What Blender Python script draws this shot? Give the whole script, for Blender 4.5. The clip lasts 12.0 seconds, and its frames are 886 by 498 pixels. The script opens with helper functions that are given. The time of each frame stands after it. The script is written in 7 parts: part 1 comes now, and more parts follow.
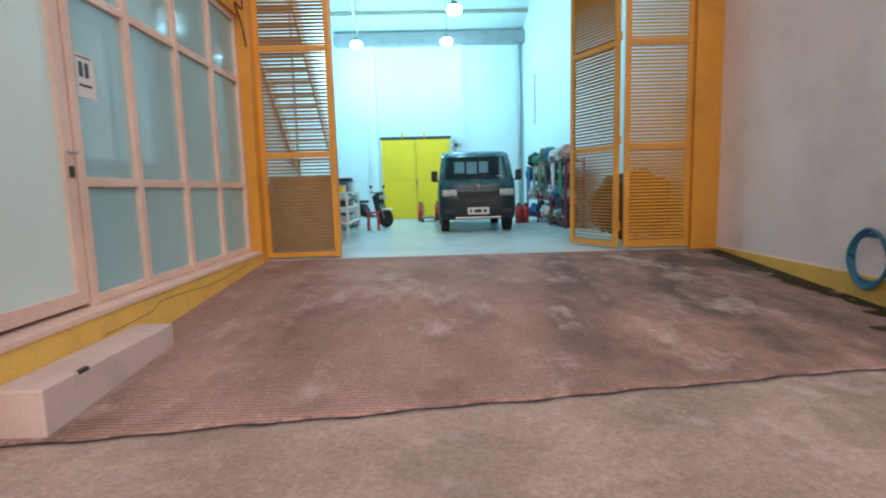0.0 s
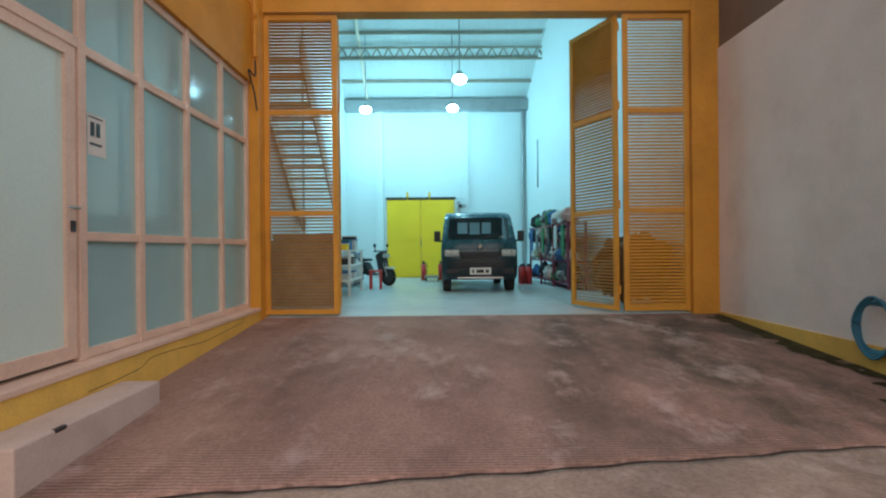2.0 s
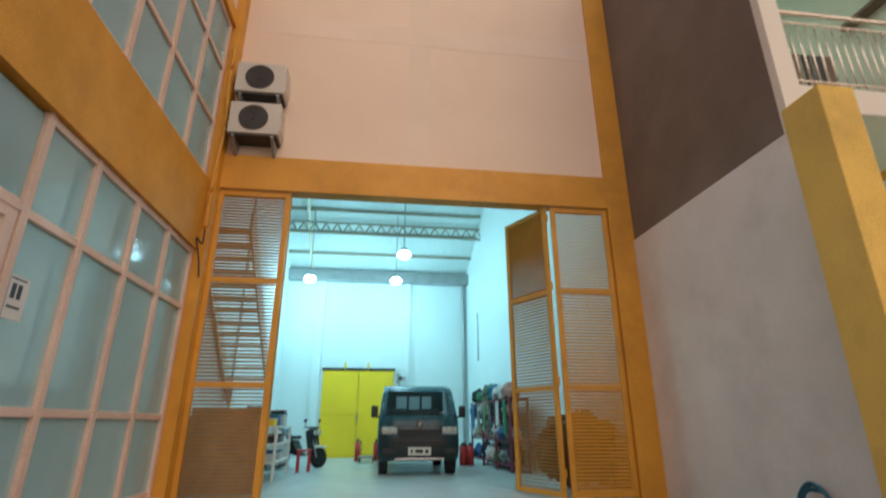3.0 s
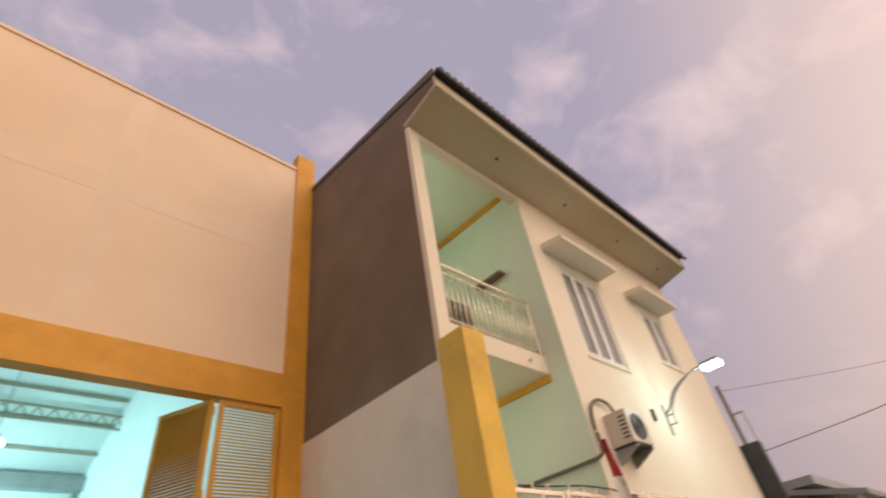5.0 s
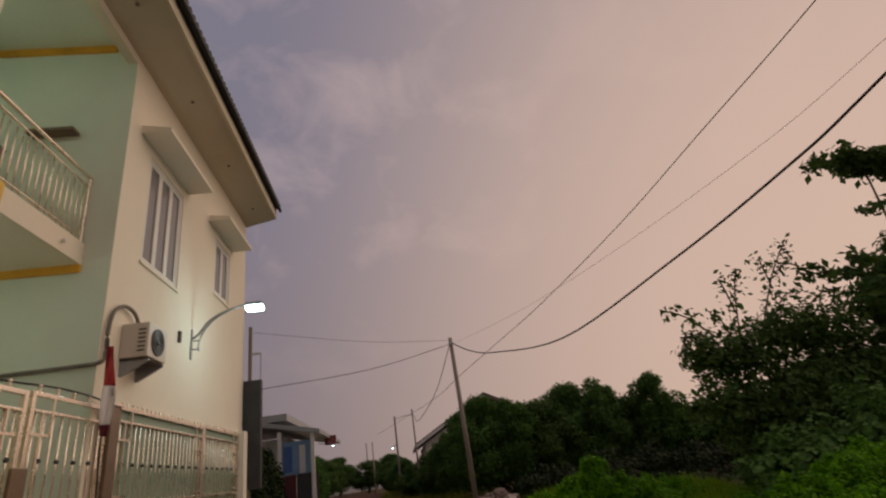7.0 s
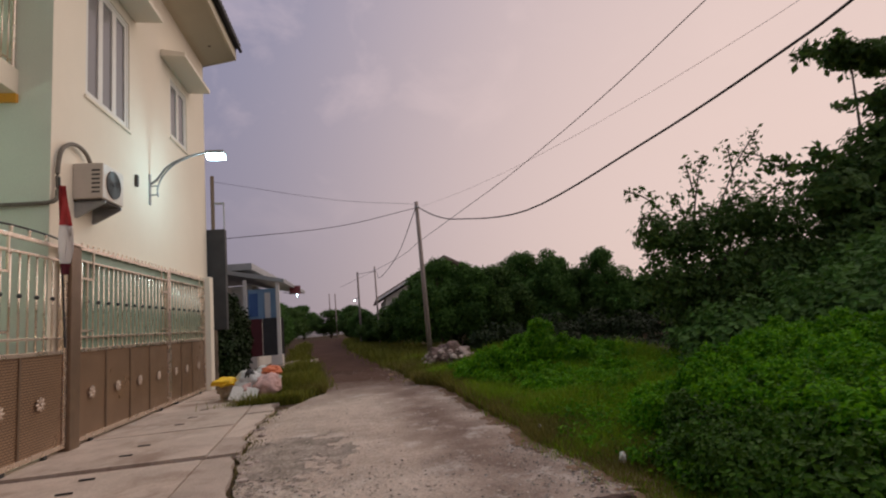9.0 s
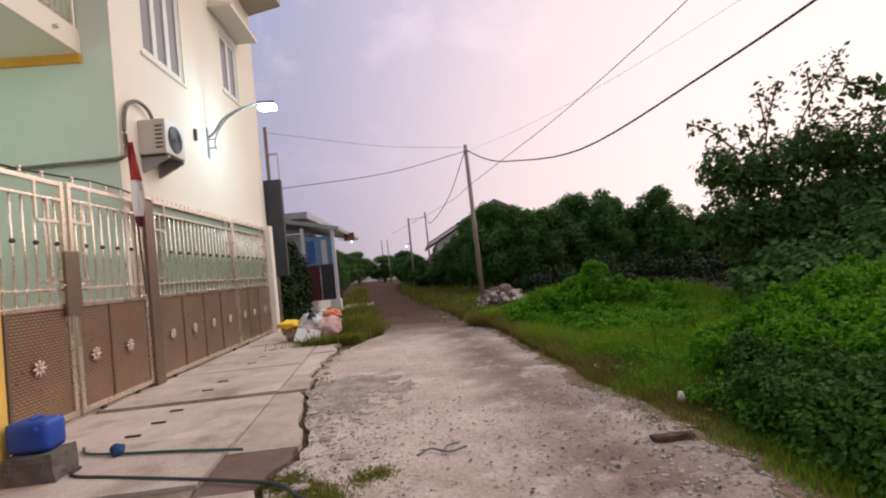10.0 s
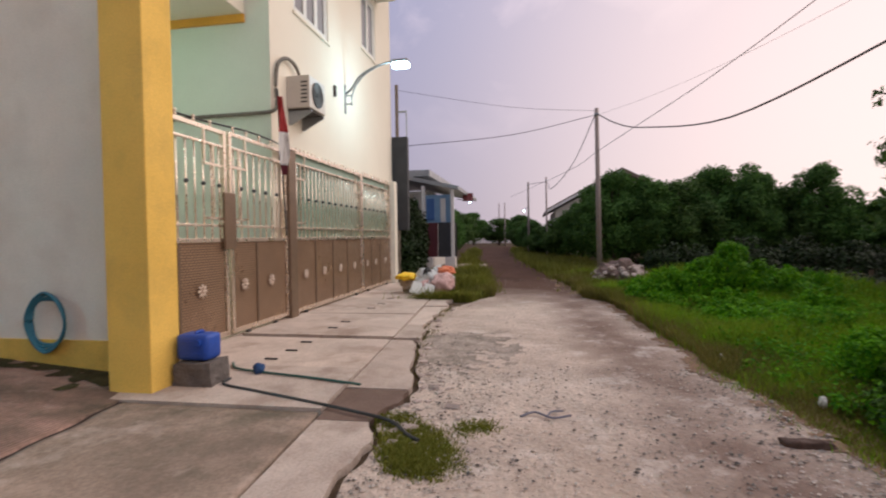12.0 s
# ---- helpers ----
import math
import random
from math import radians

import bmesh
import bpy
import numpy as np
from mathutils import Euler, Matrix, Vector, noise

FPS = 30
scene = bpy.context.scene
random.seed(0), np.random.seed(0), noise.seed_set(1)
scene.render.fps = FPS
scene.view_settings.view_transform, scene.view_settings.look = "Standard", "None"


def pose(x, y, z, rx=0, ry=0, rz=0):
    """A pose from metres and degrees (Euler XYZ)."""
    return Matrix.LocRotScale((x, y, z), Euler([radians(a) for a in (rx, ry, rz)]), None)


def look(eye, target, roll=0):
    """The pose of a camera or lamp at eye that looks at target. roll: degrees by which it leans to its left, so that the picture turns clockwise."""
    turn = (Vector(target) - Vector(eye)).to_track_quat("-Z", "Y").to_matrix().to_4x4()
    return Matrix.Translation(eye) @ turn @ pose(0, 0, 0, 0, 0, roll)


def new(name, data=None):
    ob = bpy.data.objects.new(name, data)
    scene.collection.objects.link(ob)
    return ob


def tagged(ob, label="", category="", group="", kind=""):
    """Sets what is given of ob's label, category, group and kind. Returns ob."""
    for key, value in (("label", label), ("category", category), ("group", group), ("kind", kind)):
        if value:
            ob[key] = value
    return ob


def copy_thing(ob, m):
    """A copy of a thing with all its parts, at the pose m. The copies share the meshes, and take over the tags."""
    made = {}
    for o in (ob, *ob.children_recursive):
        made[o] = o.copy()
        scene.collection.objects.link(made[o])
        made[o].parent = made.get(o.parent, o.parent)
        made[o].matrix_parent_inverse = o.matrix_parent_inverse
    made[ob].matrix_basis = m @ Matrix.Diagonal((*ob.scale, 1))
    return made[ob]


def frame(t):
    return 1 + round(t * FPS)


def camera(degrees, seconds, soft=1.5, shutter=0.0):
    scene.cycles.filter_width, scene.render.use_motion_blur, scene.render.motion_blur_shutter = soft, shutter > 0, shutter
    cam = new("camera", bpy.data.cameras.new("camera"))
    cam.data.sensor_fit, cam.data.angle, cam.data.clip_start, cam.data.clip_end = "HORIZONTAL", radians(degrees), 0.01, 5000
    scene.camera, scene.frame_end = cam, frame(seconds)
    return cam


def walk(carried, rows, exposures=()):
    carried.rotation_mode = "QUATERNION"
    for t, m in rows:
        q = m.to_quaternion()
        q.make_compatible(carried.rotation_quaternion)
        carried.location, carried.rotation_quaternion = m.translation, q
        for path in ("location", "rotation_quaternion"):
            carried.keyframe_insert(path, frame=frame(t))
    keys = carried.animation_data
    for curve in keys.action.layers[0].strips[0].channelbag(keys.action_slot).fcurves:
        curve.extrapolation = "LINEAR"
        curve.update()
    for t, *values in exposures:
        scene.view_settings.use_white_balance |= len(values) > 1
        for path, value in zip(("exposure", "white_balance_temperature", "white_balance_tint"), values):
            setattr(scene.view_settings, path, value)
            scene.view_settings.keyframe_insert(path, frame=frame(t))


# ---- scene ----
cam = camera(83.2, 12.0, soft=2.0, shutter=0.3)
PATH = [
    (0.0, -0.065, 0.01, 1.293, 83.2, 1.54, -1.32),
    (0.5, -0.017, 0.035, 1.287, 83.52, 0.57, 3.46),
    (1.0, -0.002, 0.041, 1.281, 84.63, 0.12, 3.56),
    (1.5, 0.001, 0.035, 1.286, 85.93, 0.17, 2.02),
    (2.0, 0.019, 0.022, 1.299, 90.01, 0.54, -0.6),
    (2.5, 0.006, 0.017, 1.314, 96.92, 0.81, -4.03),
    (2.7, 0.006, 0.009, 1.323, 102.05, 0.31, -5.52),
    (4.3, -0.077, -0.005, 1.356, 126.74, 4.45, -21.69),
    (4.5, -0.07, 0.003, 1.355, 127.46, 5.47, -26.63),
    (5.0, -0.043, 0.0, 1.339, 128.88, 7.92, -42.78),
    (5.5, 0.003, -0.034, 1.305, 127.75, 10.37, -60.51),
    (6.0, 0.016, -0.042, 1.27, 124.91, 11.33, -76.25),
    (6.5, 0.035, -0.055, 1.28, 119.75, 9.73, -86.87),
    (7.0, -0.017, -0.064, 1.273, 113.89, 8.08, -94.18),
    (7.2, -0.016, -0.065, 1.269, 111.7, 7.58, -96.33),
    (8.8, 0.024, -0.05, 1.301, 99.2, 4.86, -100.11),
    (9.0, 0.026, -0.044, 1.303, 97.86, 4.98, -99.01),
    (9.5, 0.032, -0.016, 1.301, 94.6, 5.58, -96.1),
    (10.0, 0.034, -0.014, 1.3, 92.05, 5.83, -93.18),
    (10.5, 0.026, 0.002, 1.3, 91.17, 4.53, -90.7),
    (11.0, 0.027, 0.015, 1.297, 90.44, 3.18, -89.05),
    (11.5, 0.021, 0.016, 1.299, 89.73, 2.0, -86.98),
    (12.0, 0.017, 0.019, 1.298, 88.57, 0.86, -80.07),
]
EXPOSURES = [(0.0, 0.45, 5800, 13), (0.5, 0.0, 5950, 12), (1.0, -0.08, 5950, 11), (2.0, -0.03, 5900, 9), (2.7, -0.01, 6000, 9), (4.3, 0.46, 7250, 10), (5.0, 0.32, 7300, 11), (5.5, 0.02, 7200, 10), (6.0, -0.3, 7200, 10), (6.5, -0.5, 7200, 10), (7.2, -0.7, 7100, 10), (8.8, -0.25, 6300, 9), (9.5, -0.12, 6050, 9), (10.0, 0.46, 5900, 9), (11.0, 0.40, 5950, 10), (12.0, 0.40, 5950, 8)]
walk(cam, [(t, pose(*p)) for t, *p in PATH], EXPOSURES)

# ---------------------------------------------------------------- light
SUN_DIR = Vector((0.13, -0.72, 0.62)).normalized()      # wide dusk glow over the lane


def make_world():
    w = bpy.data.worlds.new("dusk_sky")
    scene.world = w
    w.use_nodes = True
    nt = w.node_tree
    nt.nodes.clear()
    N, K = nt.nodes.new, nt.links.new
    out, bg = N("ShaderNodeOutputWorld"), N("ShaderNodeBackground")
    tc, sep = N("ShaderNodeTexCoord"), N("ShaderNodeSeparateXYZ")
    K(tc.outputs["Generated"], sep.inputs[0])
    sky = N("ShaderNodeTexSky")
    sky.sky_type = "NISHITA"
    sky.sun_disc = False
    sky.sun_elevation = radians(4)
    sky.sun_rotation = math.atan2(SUN_DIR.x, SUN_DIR.y)
    ramp = N("ShaderNodeValToRGB")
    e = ramp.color_ramp.elements
    e[0].position, e[0].color = 0.0, SKY_LOW
    e[1].position, e[1].color = 1.0, SKY_HIGH
    m1 = e.new(0.22)
    m1.color = SKY_MID
    m2 = e.new(0.55)
    m2.color = SKY_UP
    K(sep.outputs["Z"], ramp.inputs[0])
    # brighter towards the set sun
    dot = N("ShaderNodeVectorMath")
    dot.operation = "DOT_PRODUCT"
    dot.inputs[1].default_value = (0.52, -0.85, 0.06)
    K(tc.outputs["Generated"], dot.inputs[0])
    glow = N("ShaderNodeMapRange")
    glow.interpolation_type = "SMOOTHSTEP"
    glow.inputs["From Min"].default_value, glow.inputs["From Max"].default_value = 0.20, 1.08
    glow.inputs["To Min"].default_value, glow.inputs["To Max"].default_value = 0.0, 0.9
    K(dot.outputs["Value"], glow.inputs["Value"])
    warm = N("ShaderNodeMixRGB")
    warm.inputs[2].default_value = SKY_GLOW
    K(glow.outputs[0], warm.inputs[0])
    K(ramp.outputs[0], warm.inputs[1])
    # soft broken cloud
    mp = N("ShaderNodeMapping")
    mp.inputs["Scale"].default_value = (1.0, 1.0, 1.5)
    K(tc.outputs["Generated"], mp.inputs[0])
    nz = N("ShaderNodeTexNoise")
    nz.inputs["Scale"].default_value, nz.inputs["Detail"].default_value = 5.6, 7.0
    nz.inputs["Roughness"].default_value, nz.inputs["Distortion"].default_value = 0.55, 0.35
    K(mp.outputs[0], nz.inputs["Vector"])
    cr = N("ShaderNodeMapRange")
    cr.inputs["From Min"].default_value, cr.inputs["From Max"].default_value = 0.49, 0.72
    cr.inputs["To Max"].default_value = 0.70
    K(nz.outputs[0], cr.inputs["Value"])
    high = N("ShaderNodeMapRange")
    high.inputs["From Min"].default_value, high.inputs["From Max"].default_value = 0.12, 0.45
    K(sep.outputs["Z"], high.inputs["Value"])
    mul = N("ShaderNodeMath")
    mul.operation = "MULTIPLY"
    clear = N("ShaderNodeMapRange")
    clear.interpolation_type = "SMOOTHSTEP"
    clear.inputs["From Min"].default_value, clear.inputs["From Max"].default_value = 0.35, 0.85
    clear.inputs["To Min"].default_value, clear.inputs["To Max"].default_value = 1.0, 0.12
    K(dot.outputs["Value"], clear.inputs["Value"])
    thin = N("ShaderNodeMath")
    thin.operation = "MULTIPLY"
    K(cr.outputs[0], thin.inputs[0])
    K(clear.outputs[0], thin.inputs[1])
    K(thin.outputs[0], mul.inputs[0])
    K(high.outputs[0], mul.inputs[1])
    cl = N("ShaderNodeMixRGB")
    cl.blend_type = "ADD"
    cl.inputs[2].default_value = SKY_CLOUD
    K(mul.outputs[0], cl.inputs[0])
    K(warm.outputs[0], cl.inputs[1])
    add = N("ShaderNodeMixRGB")
    add.blend_type, add.inputs[0].default_value = "ADD", 0.004
    K(cl.outputs[0], add.inputs[1])
    K(sky.outputs[0], add.inputs[2])
    K(add.outputs[0], bg.inputs[0])
    bg.inputs[1].default_value = SKY_STRENGTH
    K(bg.outputs[0], out.inputs[0])


SKY_LOW, SKY_MID = (0.31, 0.26, 0.31, 1), (0.34, 0.30, 0.375, 1)
SKY_UP, SKY_HIGH = (0.32, 0.305, 0.42, 1), (0.30, 0.295, 0.42, 1)
SKY_GLOW, SKY_CLOUD = (1.08, 0.79, 0.67, 1), (0.30, 0.205, 0.165, 1)
SKY_STRENGTH = 1.0
make_world()

sun = new("sun", bpy.data.lights.new("sun", "SUN"))
sun.data.energy, sun.data.angle, sun.data.color = 1.4, radians(84), (1.0, 0.82, 0.66)
sun.matrix_world = look(SUN_DIR * 50, (0, 0, 0))

LED = (0.44, 0.89, 1.0)
FLOODS = ((-2.1, 15.0, 5.62), (0.58, 12.0, 5.5), (0.5, 15.0, 5.65))
for p in FLOODS:
    lamp = new("flood_light", bpy.data.lights.new("flood_light", "POINT"))
    lamp.data.energy, lamp.data.color, lamp.data.shadow_soft_size = 136, LED, 0.12
    lamp.location = (p[0], p[1], p[2] - 0.40)
STREET = Vector((10.4, 2.70, 4.97))
lamp = new("street_light", bpy.data.lights.new("street_light", "POINT"))
lamp.data.energy, lamp.data.color, lamp.data.shadow_soft_size = 37, (0.62, 0.92, 1.0), 0.12
lamp.location = STREET + Vector((0, -0.05, -0.30))
# Lamps out of view, assumed and added to brighten the recess and carport
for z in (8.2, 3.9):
    lamp = new("unseen_recess_light", bpy.data.lights.new("unseen_recess_light", "POINT"))
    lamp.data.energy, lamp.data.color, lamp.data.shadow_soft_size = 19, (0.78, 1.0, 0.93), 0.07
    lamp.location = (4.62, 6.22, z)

# ---------------------------------------------------------------- materials
def mat(name, col, rough=0.7, metal=0.0, var=0.12, scale=3.0, fine=60.0, bump=0.15, col2=None, stain=0.0, stain_col=(0.05, 0.045, 0.04), stain_scale=0.8, per=0.0, spec=0.5, stretch=(1, 1, 1), grooves=0.0, pale=None, emboss=False, moss=None, rut=None, fade=None):
    m = bpy.data.materials.new(name)
    m.use_nodes = True
    nt = m.node_tree
    N, K = nt.nodes.new, nt.links.new
    b = nt.nodes["Principled BSDF"]
    b.inputs["Metallic"].default_value = metal
    b.inputs["Specular IOR Level"].default_value = spec
    geo, mp = N("ShaderNodeNewGeometry"), N("ShaderNodeMapping")
    mp.inputs["Scale"].default_value = stretch
    K(geo.outputs["Position"], mp.inputs[0])

    def nz(s, d=4.0, r=0.6):
        n = N("ShaderNodeTexNoise")
        n.inputs["Scale"].default_value, n.inputs["Detail"].default_value, n.inputs["Roughness"].default_value = s, d, r
        K(mp.outputs[0], n.inputs["Vector"])
        return n.outputs[0]

    def rng(src, a, z, lo, hi):
        r = N("ShaderNodeMapRange")
        for k, v in zip(("From Min", "From Max", "To Min", "To Max"), (a, z, lo, hi)):
            r.inputs[k].default_value = v
        K(src, r.inputs["Value"])
        return r.outputs[0]

    def mix(kind, fac, a, c):
        x = N("ShaderNodeMixRGB")
        x.blend_type = kind
        for s, v in zip(x.inputs, (fac, a, c)):
            if isinstance(v, (int, float)):
                s.default_value = v
            elif isinstance(v, tuple):
                s.default_value = (*v, 1)[:4]
            else:
                K(v, s)
        return x.outputs[0]
    big, small = nz(scale), nz(fine, 3.0)
    c = mix("MIX", rng(big, 0.35, 0.65, 0, 1), tuple(col), tuple(col2 or [v * (1 - var) for v in col]))
    grain = rng(small, 0.3, 0.7, 1 - var * 0.7, 1 + var * 0.7)
    comb = N("ShaderNodeCombineColor")
    for i in range(3):
        K(grain, comb.inputs[i])
    c = mix("MULTIPLY", 1.0, c, comb.outputs[0])
    if stain:
        c = mix("MIX", rng(nz(stain_scale, 6.0, 0.65), 0.48, 0.72, 0, stain), c, tuple(stain_col))
    if rut:
        sy, off, ab = N("ShaderNodeSeparateXYZ"), N("ShaderNodeMath"), N("ShaderNodeMath")
        K(geo.outputs["Position"], sy.inputs[0])
        off.operation, ab.operation = "ADD", "ABSOLUTE"
        off.inputs[1].default_value = -rut[0]
        lean = N("ShaderNodeMath")
        lean.operation = "MULTIPLY_ADD"
        lean.inputs[1].default_value = -0.06
        K(sy.outputs["X"], lean.inputs[0])
        K(sy.outputs["Y"], lean.inputs[2])
        K(lean.outputs[0], off.inputs[0])
        K(off.outputs[0], ab.inputs[0])
        mr = N("ShaderNodeMath")
        mr.operation = "MULTIPLY"
        K(rng(ab.outputs[0], 0.1, rut[1], 1, 0), mr.inputs[0])
        K(rng(nz(0.9, 5.0, 0.65), 0.3, 0.6, 0.35, 0.95), mr.inputs[1])
        c = mix("MIX", mr.outputs[0], c, tuple(rut[2]))
    if moss:
        sx = N("ShaderNodeSeparateXYZ")
        K(geo.outputs["Position"], sx.inputs[0])
        mm = N("ShaderNodeMath")
        mm.operation = "MULTIPLY"
        K(rng(sx.outputs["X"], moss[0], moss[1], 0, 1), mm.inputs[0])
        K(rng(nz(1.4, 6.0, 0.7), 0.36, 0.62, 0, 0.9), mm.inputs[1])
        c = mix("MIX", mm.outputs[0], c, (0.085, 0.075, 0.05))
    if pale:
        c = mix("MIX", rng(nz(1.9, 7.0, 0.7), 0.54, 0.72, 0, 0.85), c, tuple(pale))
    if fade:
        fx, fa = N("ShaderNodeSeparateXYZ"), N("ShaderNodeMath")
        K(geo.outputs["Position"], fx.inputs[0])
        fa.operation = "MULTIPLY_ADD"
        fa.inputs[1].default_value = 3.4
        K(nz(0.75, 6.0, 0.65), fa.inputs[0])
        K(fx.outputs["X"], fa.inputs[2])
        c = mix("MIX", rng(fa.outputs[0], fade[0] + 1.7, fade[1] + 1.7, 0, 1), c, tuple(fade[2]))
    if per:
        oi = N("ShaderNodeObjectInfo")
        hv = N("ShaderNodeHueSaturation")
        K(rng(oi.outputs["Random"], 0, 1, 1 - per, 1 + per), hv.inputs["Value"])
        K(c, hv.inputs["Color"])
        c = hv.outputs[0]
    K(c, b.inputs["Base Color"])
    K(rng(big, 0.3, 0.7, max(rough - 0.08, 0.02), min(rough + 0.1, 1)), b.inputs["Roughness"])
    if grooves:
        wv = N("ShaderNodeTexWave")
        wv.bands_direction = "Y"
        wv.inputs["Scale"].default_value, wv.inputs["Distortion"].default_value, wv.inputs["Detail"].default_value = grooves / 6.283, 3.0, 3.0
        K(geo.outputs["Position"], wv.inputs["Vector"])
        ad = N("ShaderNodeMath")
        ad.operation = "ADD"
        K(small, ad.inputs[0])
        K(wv.outputs["Fac"], ad.inputs[1])
        small = ad.outputs[0]
        c = mix("MULTIPLY", 0.34, c, wv.outputs["Color"])
        K(c, b.inputs["Base Color"])
    if emboss:
        bk, sx = N("ShaderNodeTexBrick"), N("ShaderNodeMapping")
        sx.inputs["Rotation"].default_value = (radians(90), 0, 0)
        K(geo.outputs["Position"], sx.inputs[0])
        bk.inputs["Scale"].default_value, bk.inputs["Mortar Size"].default_value = 8.0, 0.045
        bk.inputs["Mortar Smooth"].default_value = 0.4
        K(sx.outputs[0], bk.inputs["Vector"])
        small = bk.outputs["Fac"]
        c = mix("MULTIPLY", rng(small, 0, 1, 0, 0.9), c, (0.26, 0.22, 0.18))
        K(c, b.inputs["Base Color"])
    if bump:
        bp = N("ShaderNodeBump")
        bp.inputs["Strength"].default_value, bp.inputs["Distance"].default_value = bump, 0.02
        K(small, bp.inputs["Height"])
        K(bp.outputs[0], b.inputs["Normal"])
    return m


def leaf_mat(name, a, c, trans=0.25):
    m = bpy.data.materials.new(name)
    m.use_nodes = True
    nt = m.node_tree
    N, K = nt.nodes.new, nt.links.new
    b = nt.nodes["Principled BSDF"]
    geo, ramp = N("ShaderNodeNewGeometry"), N("ShaderNodeMixRGB")
    K(geo.outputs["Random Per Island"], ramp.inputs[0])
    ramp.inputs[1].default_value, ramp.inputs[2].default_value = (*a, 1), (*c, 1)
    nz, mul = N("ShaderNodeTexNoise"), N("ShaderNodeMixRGB")
    nz.inputs["Scale"].default_value = 1.1
    K(geo.outputs["Position"], nz.inputs["Vector"])
    mul.blend_type, mul.inputs[0].default_value = "MULTIPLY", 0.6
    K(ramp.outputs[0], mul.inputs[1])
    K(nz.outputs[0], mul.inputs[2])
    K(mul.outputs[0], b.inputs["Base Color"])
    b.inputs["Roughness"].default_value = 0.6
    b.inputs["Specular IOR Level"].default_value = 0.2
    tr, mx = N("ShaderNodeBsdfTranslucent"), N("ShaderNodeMixShader")
    K(mul.outputs[0], tr.inputs[0])
    mx.inputs[0].default_value = trans
    K(b.outputs[0], mx.inputs[1])
    K(tr.outputs[0], mx.inputs[2])
    K(mx.outputs[0], nt.nodes["Material Output"].inputs[0])
    return m


def glow_mat(name, col, power):
    m = bpy.data.materials.new(name)
    m.use_nodes = True
    b = m.node_tree.nodes["Principled BSDF"]
    b.inputs["Emission Color"].default_value, b.inputs["Emission Strength"].default_value = (*col, 1), power
    b.inputs["Base Color"].default_value = (0.8, 0.8, 0.8, 1)
    return m


def glass_mat(name, tint, rough=0.05, see=0.5):
    """Tinted pane: part gloss, part see-through."""
    m = bpy.data.materials.new(name)
    m.use_nodes = True
    nt = m.node_tree
    N, K = nt.nodes.new, nt.links.new
    b = nt.nodes["Principled BSDF"]
    b.inputs["Base Color"].default_value, b.inputs["Roughness"].default_value = (*tint, 1), rough
    tr, mx = N("ShaderNodeBsdfTransparent"), N("ShaderNodeMixShader")
    tr.inputs[0].default_value = (*[min(1, 0.35 + v) for v in tint], 1)
    nz, rg = N("ShaderNodeTexNoise"), N("ShaderNodeMapRange")
    nz.inputs["Scale"].default_value = 1.6
    geo = N("ShaderNodeNewGeometry")
    K(geo.outputs["Position"], nz.inputs["Vector"])
    rg.inputs["To Min"].default_value, rg.inputs["To Max"].default_value = see * 0.8, see
    K(nz.outputs[0], rg.inputs["Value"])
    K(rg.outputs[0], mx.inputs[0])
    K(b.outputs[0], mx.inputs[1])
    K(tr.outputs[0], mx.inputs[2])
    K(mx.outputs[0], nt.nodes["Material Output"].inputs[0])
    return m


